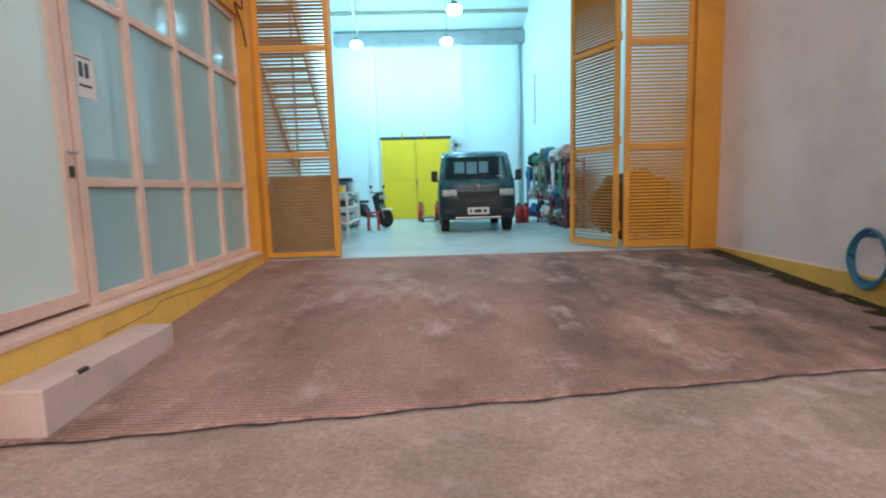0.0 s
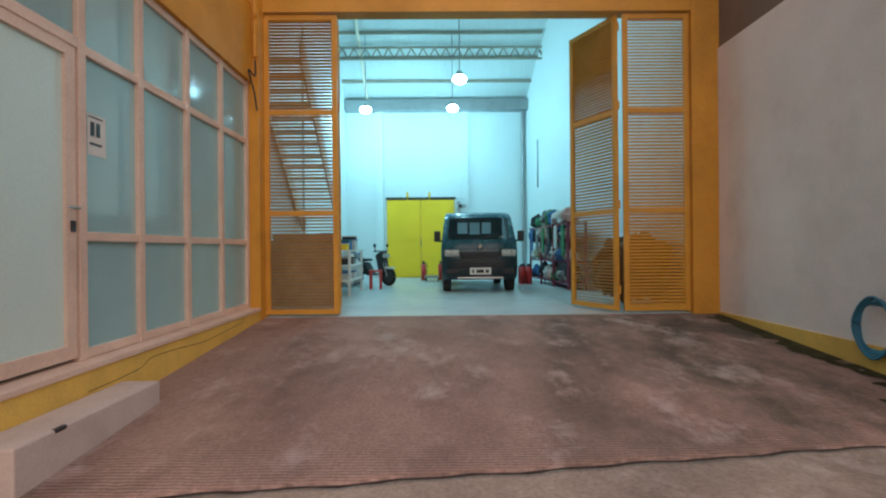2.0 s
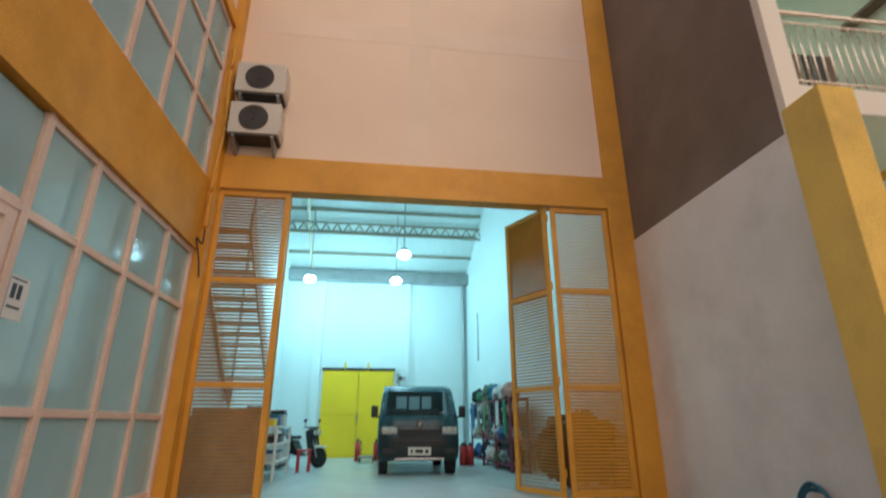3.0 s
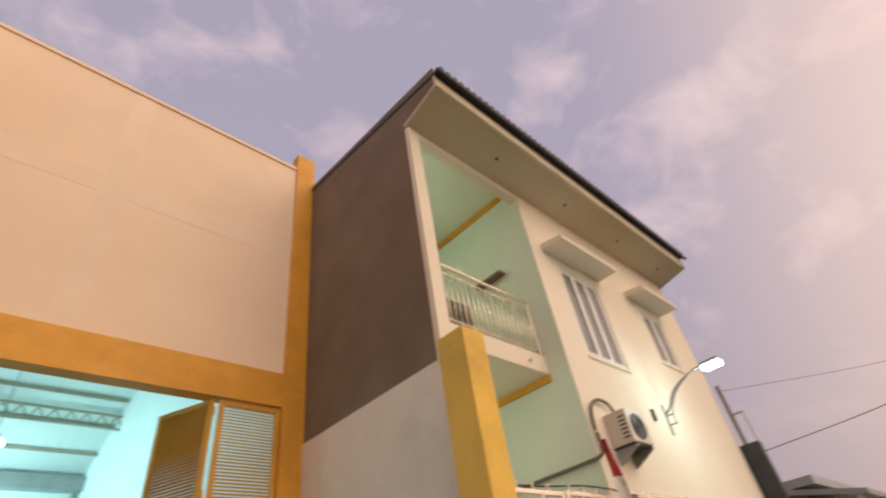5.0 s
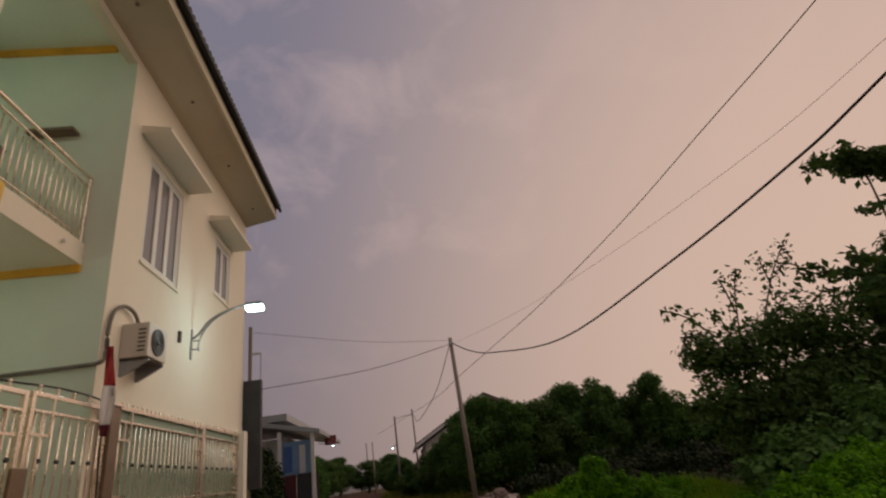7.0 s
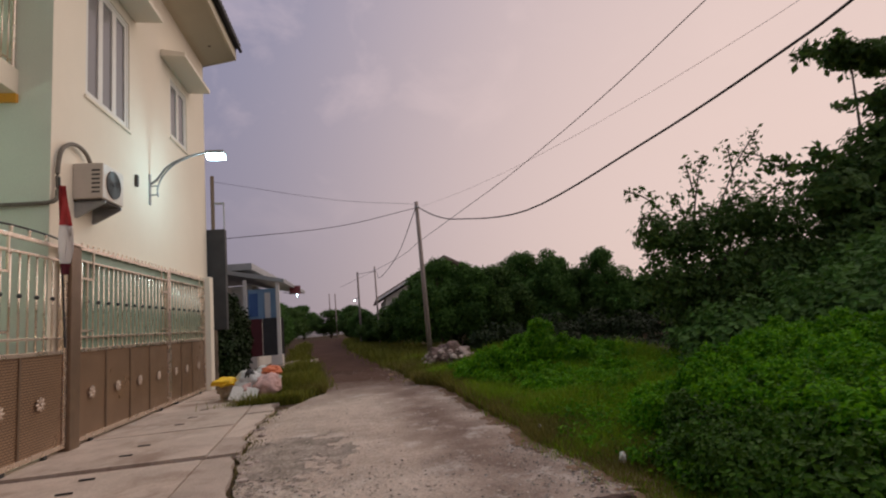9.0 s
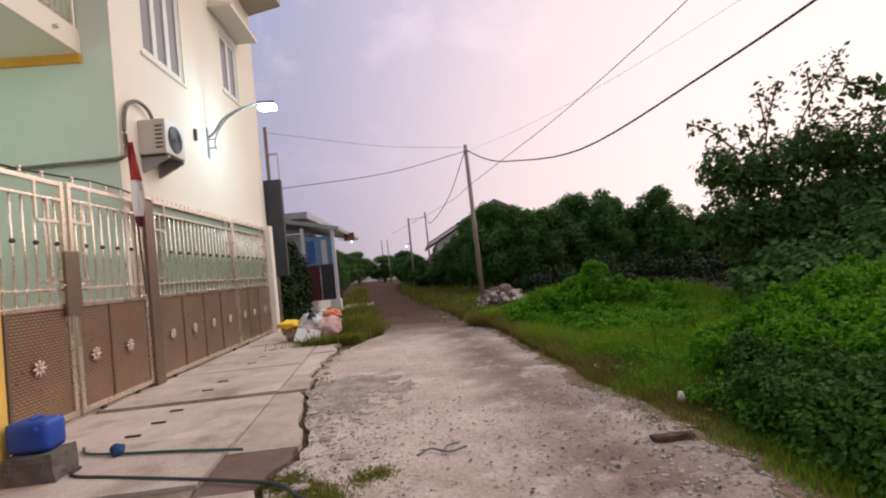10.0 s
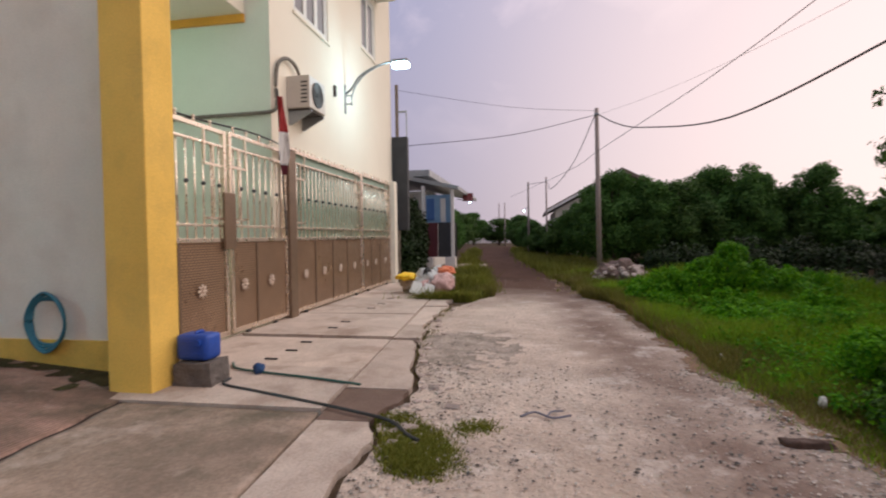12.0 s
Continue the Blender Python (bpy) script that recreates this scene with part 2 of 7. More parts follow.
DIRT = (0.112, 0.066, 0.046)
M = dict(
    ochre=mat("ochre_paint", (0.72, 0.345, 0.032), 0.55, var=0.14, scale=1.3, stain=0.25, stain_col=(0.25, 0.11, 0.03), stain_scale=1.6),
    ochre_wall=mat("ochre_wall_paint", (0.83, 0.54, 0.105), 0.8, var=0.12, scale=1.2, bump=0.2, stain=0.35, stain_col=(0.22, 0.17, 0.06), stain_scale=1.4),
    plaster=mat("weathered_white_plaster", (0.83, 0.775, 0.70), 0.9, var=0.1, scale=0.9, bump=0.25, stain=0.5, stain_col=(0.52, 0.45, 0.38), stain_scale=0.7),
    peach=mat("painted_upper_wall", (0.82, 0.655, 0.50), 0.85, var=0.05, scale=0.7, bump=0.15),
    inner=mat("white_interior_wall", (0.72, 0.80, 0.80), 0.8, var=0.05, scale=0.6, bump=0.1),
    inner_floor=mat("polished_concrete_floor", (0.50, 0.55, 0.54), 0.35, var=0.12, scale=1.2, bump=0.05, stain=0.25, stain_col=(0.33, 0.36, 0.36)),
    cream=mat("cream_facade_paint", (0.82, 0.75, 0.615), 0.85, var=0.05, scale=0.6, bump=0.18),
    mint=mat("mint_wall_paint", (0.69, 0.74, 0.63), 0.85, var=0.06, scale=0.8, bump=0.12),
    brown=mat("dark_brown_wall_paint", (0.215, 0.165, 0.12), 0.9, var=0.16, scale=1.0, bump=0.3),
    soffit=mat("soffit_board", (0.60, 0.54, 0.41), 0.8, var=0.07, scale=1.0),
    white=mat("white_paint", (0.74, 0.72, 0.66), 0.6, var=0.06),
    rooftile=mat("dark_roof_tile", (0.035, 0.034, 0.04), 0.6, var=0.2, per=0.2),
    pink_frame=mat("faded_pink_frame_paint", (0.80, 0.60, 0.47), 0.55, var=0.12, scale=2.0, stain=0.25, stain_col=(0.36, 0.21, 0.16), stain_scale=2.2),
    glass=glass_mat("green_tinted_glass", (0.56, 0.82, 0.85), 0.08, 0.68),
    frosted=mat("frosted_film_pane", (0.66, 0.82, 0.76), 0.35, var=0.06, scale=0.8, bump=0.0),
    dark_glass=glass_mat("house_window_glass", (0.30, 0.29, 0.29), 0.07, 0.25),
    apron=mat("brushed_concrete", (0.47, 0.30, 0.235), 0.85, var=0.25, scale=1.3, fine=40, bump=0.5, stain=0.85, stain_col=(0.155, 0.10, 0.078), stain_scale=1.0, stretch=(1.0, 0.62, 1), grooves=60.0, spec=0.25, pale=(0.64, 0.49, 0.42), moss=(-0.4, 2.8)),
    yard=mat("trowelled_concrete", (0.43, 0.325, 0.25), 0.88, spec=0.2, var=0.3, scale=1.2, fine=40, bump=0.4, stain=0.85, stain_col=(0.15, 0.115, 0.085), stain_scale=0.8, pale=(0.50, 0.41, 0.34), moss=(1.2, 3.6)),
    slab=mat("pavement_concrete", (0.58, 0.48, 0.40), 0.9, spec=0.2, var=0.2, scale=1.5, fine=50, bump=0.4, stain=0.9, stain_col=(0.29, 0.21, 0.16), pale=(0.64, 0.55, 0.47), stain_scale=1.3, per=0.14),
    road=mat("crushed_limestone_road", (0.61, 0.505, 0.415), 0.95, spec=0.1, var=0.26, scale=1.8, fine=26, bump=0.8, stain=0.6, stain_col=(0.33, 0.25, 0.19), stain_scale=0.55, pale=(0.70, 0.63, 0.56), rut=(-1.36, 0.72, (0.20, 0.14, 0.11)), fade=(9.0, 12.4, DIRT)),
    earth=mat("dark_earth", (0.12, 0.085, 0.055), 0.95, spec=0.05, var=0.3, scale=1.5, fine=40, bump=0.7, stain=0.4, stain_col=(0.05, 0.06, 0.025)),
    steel=mat("brushed_stainless_steel", (0.86, 0.73, 0.60), 0.26, metal=0.88, var=0.08),
    bronze=mat("bronze_gate_sheet", (0.43, 0.285, 0.18), 0.32, metal=0.4, var=0.2, scale=1.5, emboss=True, bump=0.9, stain=0.4, stain_col=(0.20, 0.13, 0.08), stain_scale=1.2),
    bronze_plain=mat("bronze_steel_tube", (0.21, 0.145, 0.095), 0.38, metal=0.4, var=0.2, scale=3),
    black=mat("black_plastic", (0.018, 0.018, 0.02), 0.5, var=0.2),
    dark=mat("dark_iron", (0.04, 0.04, 0.042), 0.6, var=0.2),
    galv=mat("galvanised_steel", (0.38, 0.40, 0.41), 0.45, metal=0.7, var=0.12),
    wood=mat("weathered_pole_wood", (0.36, 0.30, 0.26), 0.85, var=0.3, scale=2.5, stretch=(1, 1, 0.15)),
    yellow=mat("bright_yellow_steel_paint", (0.95, 0.60, 0.015), 0.5, var=0.07, scale=1.0),
    van=mat("slate_blue_van_paint", (0.022, 0.082, 0.108), 0.25, var=0.06, bump=0.0),
    rubber=mat("tyre_rubber", (0.02, 0.02, 0.02), 0.8, var=0.2),
    chrome=mat("chrome", (0.75, 0.75, 0.75), 0.12, metal=1.0, var=0.02, bump=0),
    red=mat("red_paint", (0.55, 0.03, 0.03), 0.4, var=0.1),
    ac=mat("air_conditioner_shell", (0.62, 0.57, 0.49), 0.5, var=0.06),
    grille=mat("fan_guard_dark", (0.05, 0.045, 0.04), 0.6),
    blue=mat("blue_plastic", (0.015, 0.07, 0.38), 0.45, var=0.15, scale=6),
    hose=mat("green_hose_rubber", (0.02, 0.09, 0.075), 0.5, var=0.15),
    cable=mat("cable_rubber", (0.03, 0.03, 0.03), 0.6),
    cable_pale=mat("pale_wire_sheath", (0.42, 0.36, 0.35), 0.6),
    leaf=leaf_mat("tree_leaves", (0.062, 0.145, 0.030), (0.15, 0.26, 0.055), 0.34),
    leaf_dark=leaf_mat("hedge_leaves", (0.072, 0.175, 0.034), (0.165, 0.33, 0.062), 0.32),
    olive_grass=leaf_mat("olive_grass_blades", (0.16, 0.20, 0.02), (0.34, 0.33, 0.06), 0.3),
    # darker green than the creeper: shade on its lower side put into the colour
    leaf_low_shade=leaf_mat("low_shade_leaves", (0.035, 0.11, 0.005), (0.095, 0.22, 0.010), 0.2),
    # near-black: hedge-foot shade put into the leaf colour; the fence creeper shares it
    leaf_shade=leaf_mat("shade_black_leaves", (0.010, 0.026, 0.004), (0.032, 0.062, 0.010), 0.1),
    leaf_bright=leaf_mat("creeper_leaves", (0.050, 0.24, 0.003), (0.27, 0.62, 0.010), 0.42),
    grass=leaf_mat("grass_blades", (0.16, 0.36, 0.012), (0.40, 0.54, 0.032), 0.45),
    dry_grass=leaf_mat("dry_grass_blades", (0.17, 0.18, 0.03), (0.33, 0.28, 0.08), 0.3),
    bark=mat("bark", (0.11, 0.08, 0.06), 0.9, var=0.35, scale=6, bump=0.7),
    joint=mat("joint_dirt", (0.05, 0.032, 0.026), 0.95, var=0.3, scale=9, bump=0.6),
    unseen_recess_led=glow_mat("unseen_recess_bulb", (0.75, 1.0, 0.88), 25.0),
    led=glow_mat("led_lens", (0.55, 0.92, 1.0), 40.0),
    dirt=mat("dusty_brown_track", DIRT, 0.95, spec=0.05, var=0.3, scale=0.8, fine=14, bump=0.5, stain=0.5, stain_col=(0.085, 0.06, 0.045)),
)


# ---------------------------------------------------------------- mesh helpers
def box(bm, x0, x1, y0, y1, z0, z1, bevel=0.0):
    m = Matrix.Translation(((x0 + x1) / 2, (y0 + y1) / 2, (z0 + z1) / 2)) @ Matrix.Diagonal((abs(x1 - x0), abs(y1 - y0), abs(z1 - z0), 1))
    vs = bmesh.ops.create_cube(bm, size=1, matrix=m)["verts"]
    if bevel:
        es = list({e for v in vs for e in v.link_edges})
        bmesh.ops.bevel(bm, geom=es, offset=bevel, segments=2, affect="EDGES", profile=0.6)
    return bm


def boxes(*rows, bevel=0.0):
    bm = bmesh.new()
    for r in rows:
        box(bm, *r, bevel=bevel)
    return bm


def cyl(bm, p, q, r, r2=None, seg=12, caps=True):
    p, q = Vector(p), Vector(q)
    d = q - p
    m = Matrix.Translation((p + q) / 2) @ d.to_track_quat("Z", "Y").to_matrix().to_4x4()
    bmesh.ops.create_cone(bm, cap_ends=caps, segments=seg, radius1=r, radius2=r if r2 is None else r2, depth=d.length, matrix=m)
    return bm


def rod(p, q, r, r2=None, seg=12):
    return cyl(bmesh.new(), p, q, r, r2, seg)


def tube(points, r, seg=8, closed=False):
    """A round tube along a smooth line through the points."""
    bm = bmesh.new()
    pts = [Vector(p) for p in points]
    fine, n = [], len(pts)
    last = n if closed else n - 1
    for i in range(last):
        a = pts[i - 1] if (i or closed) else pts[0] * 2 - pts[1]
        b, c = pts[i], pts[(i + 1) % n]
        d = pts[(i + 2) % n] if (closed or i + 2 < n) else c * 2 - b
        for k in range(6):
            t = k / 6
            fine.append(0.5 * (2 * b + (c - a) * t + (2 * a - 5 * b + 4 * c - d) * t * t + (3 * b - a - 3 * c + d) * t ** 3))
    if not closed:
        fine.append(pts[-1])
    rings = []
    m = len(fine)
    for i, p in enumerate(fine):
        d = (fine[(i + 1) % m] if (closed or i + 1 < m) else p) - (fine[i - 1] if (closed or i) else p)
        q = d.normalized().to_track_quat("Z", "Y").to_matrix()
        rad = r(i / (m - 1)) if callable(r) else r
        rings.append([bm.verts.new(p + q @ Vector((rad * math.cos(2 * math.pi * k / seg), rad * math.sin(2 * math.pi * k / seg), 0))) for k in range(seg)])
    for i in range(m if closed else m - 1):
        a, b = rings[i], rings[(i + 1) % m]
        for k in range(seg):
            bm.faces.new((a[k], a[(k + 1) % seg], b[(k + 1) % seg], b[k]))
    if not closed:
        bm.faces.new(rings[0][::-1])
        bm.faces.new(rings[-1])
    return bm


def prism(outline, y0, y1, axis="y"):
    """Extrude an outline of (a, b) pairs. axis y: a=x, b=z; axis x: a=y, b=z; axis z: a=x, b=y."""
    bm = bmesh.new()
    place = {"y": lambda a, b, c: (a, c, b), "x": lambda a, b, c: (c, a, b), "z": lambda a, b, c: (a, b, c)}[axis]
    lo = [bm.verts.new(place(a, b, y0)) for a, b in outline]
    hi = [bm.verts.new(place(a, b, y1)) for a, b in outline]
    n = len(lo)
    bm.faces.new(lo[::-1])
    bm.faces.new(hi)
    for i in range(n):
        bm.faces.new((lo[i], lo[(i + 1) % n], hi[(i + 1) % n], hi[i]))
    bmesh.ops.recalc_face_normals(bm, faces=bm.faces)
    return bm


def mesh_of(name, bm, material, smooth=False):
    bmesh.ops.recalc_face_normals(bm, faces=bm.faces)
    me = bpy.data.meshes.new(name)
    bm.to_mesh(me)
    bm.free()
    if smooth:
        me.polygons.foreach_set("use_smooth", [True] * len(me.polygons))
    me.materials.append(material)
    return me


def part(name, bm, material, parent=None, label="", smooth=False):
    ob = new(name, mesh_of(name, bm, material, smooth))
    if parent is not None:
        ob.parent = parent
        ob.matrix_parent_inverse = parent.matrix_basis.inverted()
    if label:
        ob["label"] = label
    return ob


def shared(name, me, parent, m):
    """Another piece on a mesh that exists already, at m."""
    ob = new(name, me)
    ob.parent = parent
    ob.matrix_parent_inverse = parent.matrix_basis.inverted()
    ob.matrix_basis = m
    return ob


def thing(name, at, label, category, group="", kind=""):
    ob = new(name)
    ob.empty_display_size = 0.2
    ob.matrix_basis = Matrix.Translation(at)
    return tagged(ob, label, category, group, kind)


def setting(name, bm, material, label, category="", smooth=False):
    return tagged(part(name, bm, material, None, "", smooth), label, category or name.split("_")[0], "", "structure")

# ---------------------------------------------------------------- ground
FLOOR = 0.34            # warehouse floor over the lane
DOOR_Y = 7.27
LEFT_X, RIGHT_X = -2.60, 4.10


def rough_sheet(x0, x1, y0, y1, nx, ny, height, inside=None):
    bm = bmesh.new()
    g = [[bm.verts.new((x0 + (x1 - x0) * i / nx, y0 + (y1 - y0) * j / ny, 0)) for j in range(ny + 1)] for i in range(nx + 1)]
    for c in g:
        for v in c:
            v.co.z = height(v.co.x, v.co.y)
    for i in range(nx):
        for j in range(ny):
            q = (g[i][j], g[i + 1][j], g[i + 1][j + 1], g[i][j + 1])
            if inside is None or inside(sum(v.co.x for v in q) / 4, sum(v.co.y for v in q) / 4):
                bm.faces.new(q)
    loose = [v for v in bm.verts if not v.link_faces]
    bmesh.ops.delete(bm, geom=loose, context="VERTS")
    return bm


def ground_z(x, y):
    """Flat under the yard and lane; a rough bank rises behind the verge."""
    if y > -1.9 or x < -6:
        return -0.035
    s = min(1.0, (-1.9 - y) / 3.0)
    return -0.035 + s * (0.25 + 0.22 * noise.noise((x * 0.35, y * 0.35, 3.0)))


def lane_left(x):
    w = 0.16 * noise.noise((x * 1.3, 2.0, 0)) + 0.07 * noise.noise((x * 4.1, 7.0, 0))
    return (1.0 if x < 4 else 1.0 + min(1, (x - 4) / 3) * 0.5) + w


EDGE_X = (-30, 3, 5.3, 7.25, 9.4, 10.6, 14, 27, 51, 110)
EDGE_R = (-1.95, -1.83, -1.68, -1.52, -1.45, -1.15, -0.8, 0.6, 2.0, 5.0)
EDGE_L = (1.2, 1.2, 1.2, 1.2, 1.35, 0.80, 1.18, 2.89, 5.18, 10.5)


def lane_right(x):
    w = 0.2 * noise.noise((x * 0.9, 5.0, 0)) + 0.1 * noise.noise((x * 3.3, 9.0, 0))
    return float(np.interp(x, EDGE_X, EDGE_R)) + w * (0.6 if x < 8 else 1.0)


def far_left(x):
    if x < 9.2:
        return lane_left(x)
    return float(np.interp(x, EDGE_X, EDGE_L)) + 0.1 * noise.noise((x, 1, 0)) + 0.07 * noise.noise((x * 3.1, 4, 0))


bm = rough_sheet(-40, 60, -40, 24, 160, 110, ground_z)
far = bmesh.ops.create_grid(bm, x_segments=1, y_segments=1, size=900, matrix=Matrix.Translation((0, 0, -0.12)))
setting("ground", bm, M["earth"], "dark rough earth with weeds behind the verge", "ground", True)
def road_z(x, y):
    return 0.004 + 0.012 * noise.noise((x * 1.7, y * 1.7, 0)) + 0.006 * noise.noise((x * 7, y * 7, 4)) - 0.03 * max(0, abs(y + 0.4 - 0.02 * x) - 1.3)


bm = rough_sheet(-30, 14.4, 0, 1, 620, 84, lambda x, y: 0)
for v in bm.verts:
    lo, hi = lane_right(v.co.x), far_left(v.co.x)
    v.co.x += 0.9 * noise.noise((v.co.x * 0.8, v.co.y * 6, 6)) * max(0.0, min(1.0, (v.co.x - 12.5) / 1.5))
    v.co.y = lo + v.co.y * (hi - lo)
    v.co.z = road_z(v.co.x, v.co.y)
soil = rough_sheet(0.6, 15, -3.2, 0.6, 240, 64, lambda x, y: max(road_z(x, y) + 0.006, -0.022),
                   lambda x, y: -0.30 - 0.2 * noise.noise((x * 2, 1, 8)) < y - lane_right(x) < 0.10 + 0.34 * noise.noise((x * 1.9, y * 2.2, 2)) + 0.25 * noise.noise((x * 6, y * 6, 5)))
setting("verge_soil", soil, mat("dry_verge_soil", (0.30, 0.20, 0.13), 0.95, spec=0.1, var=0.3, scale=3, fine=30, bump=0.6, stain=0.5, stain_col=(0.13, 0.10, 0.06), stain_scale=2.0), "dry brown soil along the edge of the lane", "soil", True)
damp = rough_sheet(4.0, 7.6, -0.6, 1.8, 90, 60, lambda x, y: road_z(x, y) + 0.004,
                   lambda x, y: y < lane_left(x) and ((x - 5.7) / 1.1) ** 2 + ((y - 0.9) / 0.75) ** 2 < 0.7 + 1.0 * noise.noise((x * 2.6, y * 2.6, 9)) + 0.6 * noise.noise((x * 8, y * 8, 1)))
setting("worn_patch", damp, mat("grey_worn_gravel", (0.43, 0.36, 0.295), 0.95, var=0.35, scale=4, fine=26, bump=0.8, stain=0.6, stain_col=(0.16, 0.14, 0.10), stain_scale=2.0), "dark worn gravel hollow beside the pavement", "gravel patch", True)
track = rough_sheet(10, 60, -2, 7, 420, 150, lambda x, y: -0.012 - 0.06 * min(1.0, max(0.0, (13.6 - x) / 1.2)) + 0.02 * noise.noise((x * 0.5, y * 1.1, 0)) + 0.012 * noise.noise((x * 1.9, y * 2.6, 3)),
                    lambda x, y: lane_right(x) - 0.25 * abs(noise.noise((x * 1.4, y * 2, 1))) < y < far_left(x) + 0.25 * abs(noise.noise((x * 1.2, y * 2, 7))))
setting("dirt_track", track, M["dirt"], "dusty brown earth track going on down the lane", "track", True)
setting("road", bm, M["road"], "pale crushed limestone lane with worn dusty patches", "road", True)


def joint_y(x):
    return 2.86 + 0.125 * x + 0.02 * math.sin(x * 9) * math.sin(x * 3.7)


def apron_z(x, y):
    s = max(0.0, min(1.0, (y - joint_y(x)) / (DOOR_Y - joint_y(x))))
    return 0.02 + s * (FLOOR - 0.025) + 0.004 * noise.noise((x * 2, y * 2, 0))


bm = rough_sheet(LEFT_X - 0.05, RIGHT_X + 0.05, 0, 1, 134, 70, lambda x, y: 0)
for v in bm.verts:
    v.co.y = joint_y(v.co.x) + 0.012 * noise.noise((v.co.x * 8, 2, 0)) * (1 - v.co.y) + v.co.y * (DOOR_Y + 0.05 - joint_y(v.co.x))
    v.co.z = apron_z(v.co.x, v.co.y)
bmesh.ops.solidify(bm, geom=bm.faces[:], thickness=0.1)
setting("apron", bm, M["apron"], "brushed concrete ramp with dark stains before the big door", "concrete ramp", True)
bm = rough_sheet(-14, 3.45, 0, 1, 250, 40, lambda x, y: 0)
for v in bm.verts:
    lo = lane_left(v.co.x) - 0.05 if v.co.x < 1.95 else 1.52 + 0.075 * (v.co.x - 2.7)
    v.co.y = lo + v.co.y * (joint_y(v.co.x) - 0.050 + 0.016 * noise.noise((v.co.x * 8, 6, 0)) - lo)
    v.co.z = 0.014 + 0.003 * noise.noise((v.co.x * 3, v.co.y * 3, 1))
bmesh.ops.solidify(bm, geom=bm.faces[:], thickness=0.06)
setting("yard_slab", bm, M["yard"], "stained concrete strip along the lane", "concrete slab", True)

moss = rough_sheet(2.9, 4.07, 3.6, 7.1, 60, 150, lambda x, y: apron_z(x, y) + 0.006,
                   lambda x, y: 4.10 - x < 0.16 + 0.5 * max(0.0, noise.noise((x * 1.1, y * 0.9, 3)) + 0.15) + 0.3 * noise.noise((x * 5, y * 5, 7)))
setting("moss_strip", moss, mat("damp_moss_and_soil", (0.075, 0.065, 0.032), 0.95, spec=0.1, var=0.4, scale=5, fine=40, bump=0.8, stain=0.5, stain_col=(0.05, 0.06, 0.015), stain_scale=3.0), "damp mossy soil along the foot of the wall", "moss", True)
xs = [LEFT_X + 0.1 + i * 0.05 for i in range(131)]
bm = prism([(x, joint_y(x) - 0.07) for x in xs] + [(x, joint_y(x) + 0.03) for x in reversed(xs)], -0.02, 0.004, "z")
setting("slab_joint", bm, M["joint"], "dark dirt filled joint between ramp and slab", "joint")

# ---------------------------------------------------------------- warehouse shell
T = 0.2
PLINTH_X = -2.48
setting("wall_left_base", boxes((LEFT_X - T, PLINTH_X, 2.2, 7.05, -0.05, 0.455)), M["ochre_wall"], "ochre plinth below the office glazing", "plinth")
setting("wall_left_band", boxes((LEFT_X - T, LEFT_X + 0.03, 2.2, 7.05, 3.66, 4.75)), M["ochre"], "ochre painted band between two rows of glazing", "wall")
setting("wall_left_corner", boxes((LEFT_X - T, LEFT_X + 0.13, 7.05, DOOR_Y + 0.15, -0.05, 10.4)), M["ochre"], "ochre corner post of the warehouse front", "column")
setting("wall_left_end", boxes((LEFT_X - T - 0.05, PLINTH_X + 0.006, 2.2, 2.61, -0.05, 10.4)), M["ochre_wall"], "ochre end post of the office wing", "column")
setting("wall_left_top", boxes((LEFT_X - T, LEFT_X, 2.75, 7.05, 7.85, 10.4)), M["peach"], "plain plaster wall above the upper glazing", "wall")
setting("wall_left_upper_edge", boxes((LEFT_X - T, LEFT_X + 0.04, 2.75, 7.05, 7.6, 7.85)), M["ochre"], "ochre ledge over the upper glazing", "wall")
setting("wall_front_upper", boxes((LEFT_X + 0.06, 3.72, DOOR_Y, DOOR_Y + T, 5.30, 10.42)), M["peach"], "plain pale plaster wall over the warehouse door", "wall")
setting("lintel", boxes((LEFT_X + 0.06, 3.72, DOOR_Y - 0.05, DOOR_Y + T, 4.73, 5.30)), M["ochre"], "ochre lintel over the warehouse door", "lintel")
setting("wall_front_corner", boxes((3.72, 4.16, DOOR_Y - 0.06, DOOR_Y + T, -0.05, 10.95)), M["ochre"], "ochre corner column of the warehouse front", "column")
SKIM = mat("skim_coat_patch", (0.825, 0.675, 0.53), 0.85, var=0.06, scale=0.9)
for k, row in enumerate(((0.35, 0.72, 5.30, 10.42), (LEFT_X + 0.3, 0.35, 7.75, 8.15), (0.72, 3.72, 7.75, 8.15))):
    setting("wall_patch_%d" % (k + 1), boxes((row[0], row[1], DOOR_Y - 0.003, DOOR_Y, row[2], row[3])), SKIM, "faint lighter skim coat band on the upper wall", "wall patch")
setting("parapet_cap", boxes((LEFT_X, 3.72, DOOR_Y - 0.03, DOOR_Y + T + 0.03, 10.42, 10.5)), M["peach"], "thin plaster cap on the parapet", "parapet")
setting("wall_right", boxes((RIGHT_X, RIGHT_X + 0.14, 3.54, DOOR_Y - 0.06, -0.1, 4.17)), M["plaster"], "weathered white plaster boundary wall", "wall")
setting("wall_right_base", boxes((RIGHT_X - 0.025, RIGHT_X, 3.54, DOOR_Y - 0.06, -0.1, 0.36)), M["ochre_wall"], "faded mossy ochre skirting on the boundary wall", "skirting")
setting("gate_pillar", boxes((3.65, 4.0, 3.13, 3.54, -0.05, 4.09), bevel=0.012), M["ochre_wall"], "ochre painted square pillar at the end of the boundary wall", "pillar")
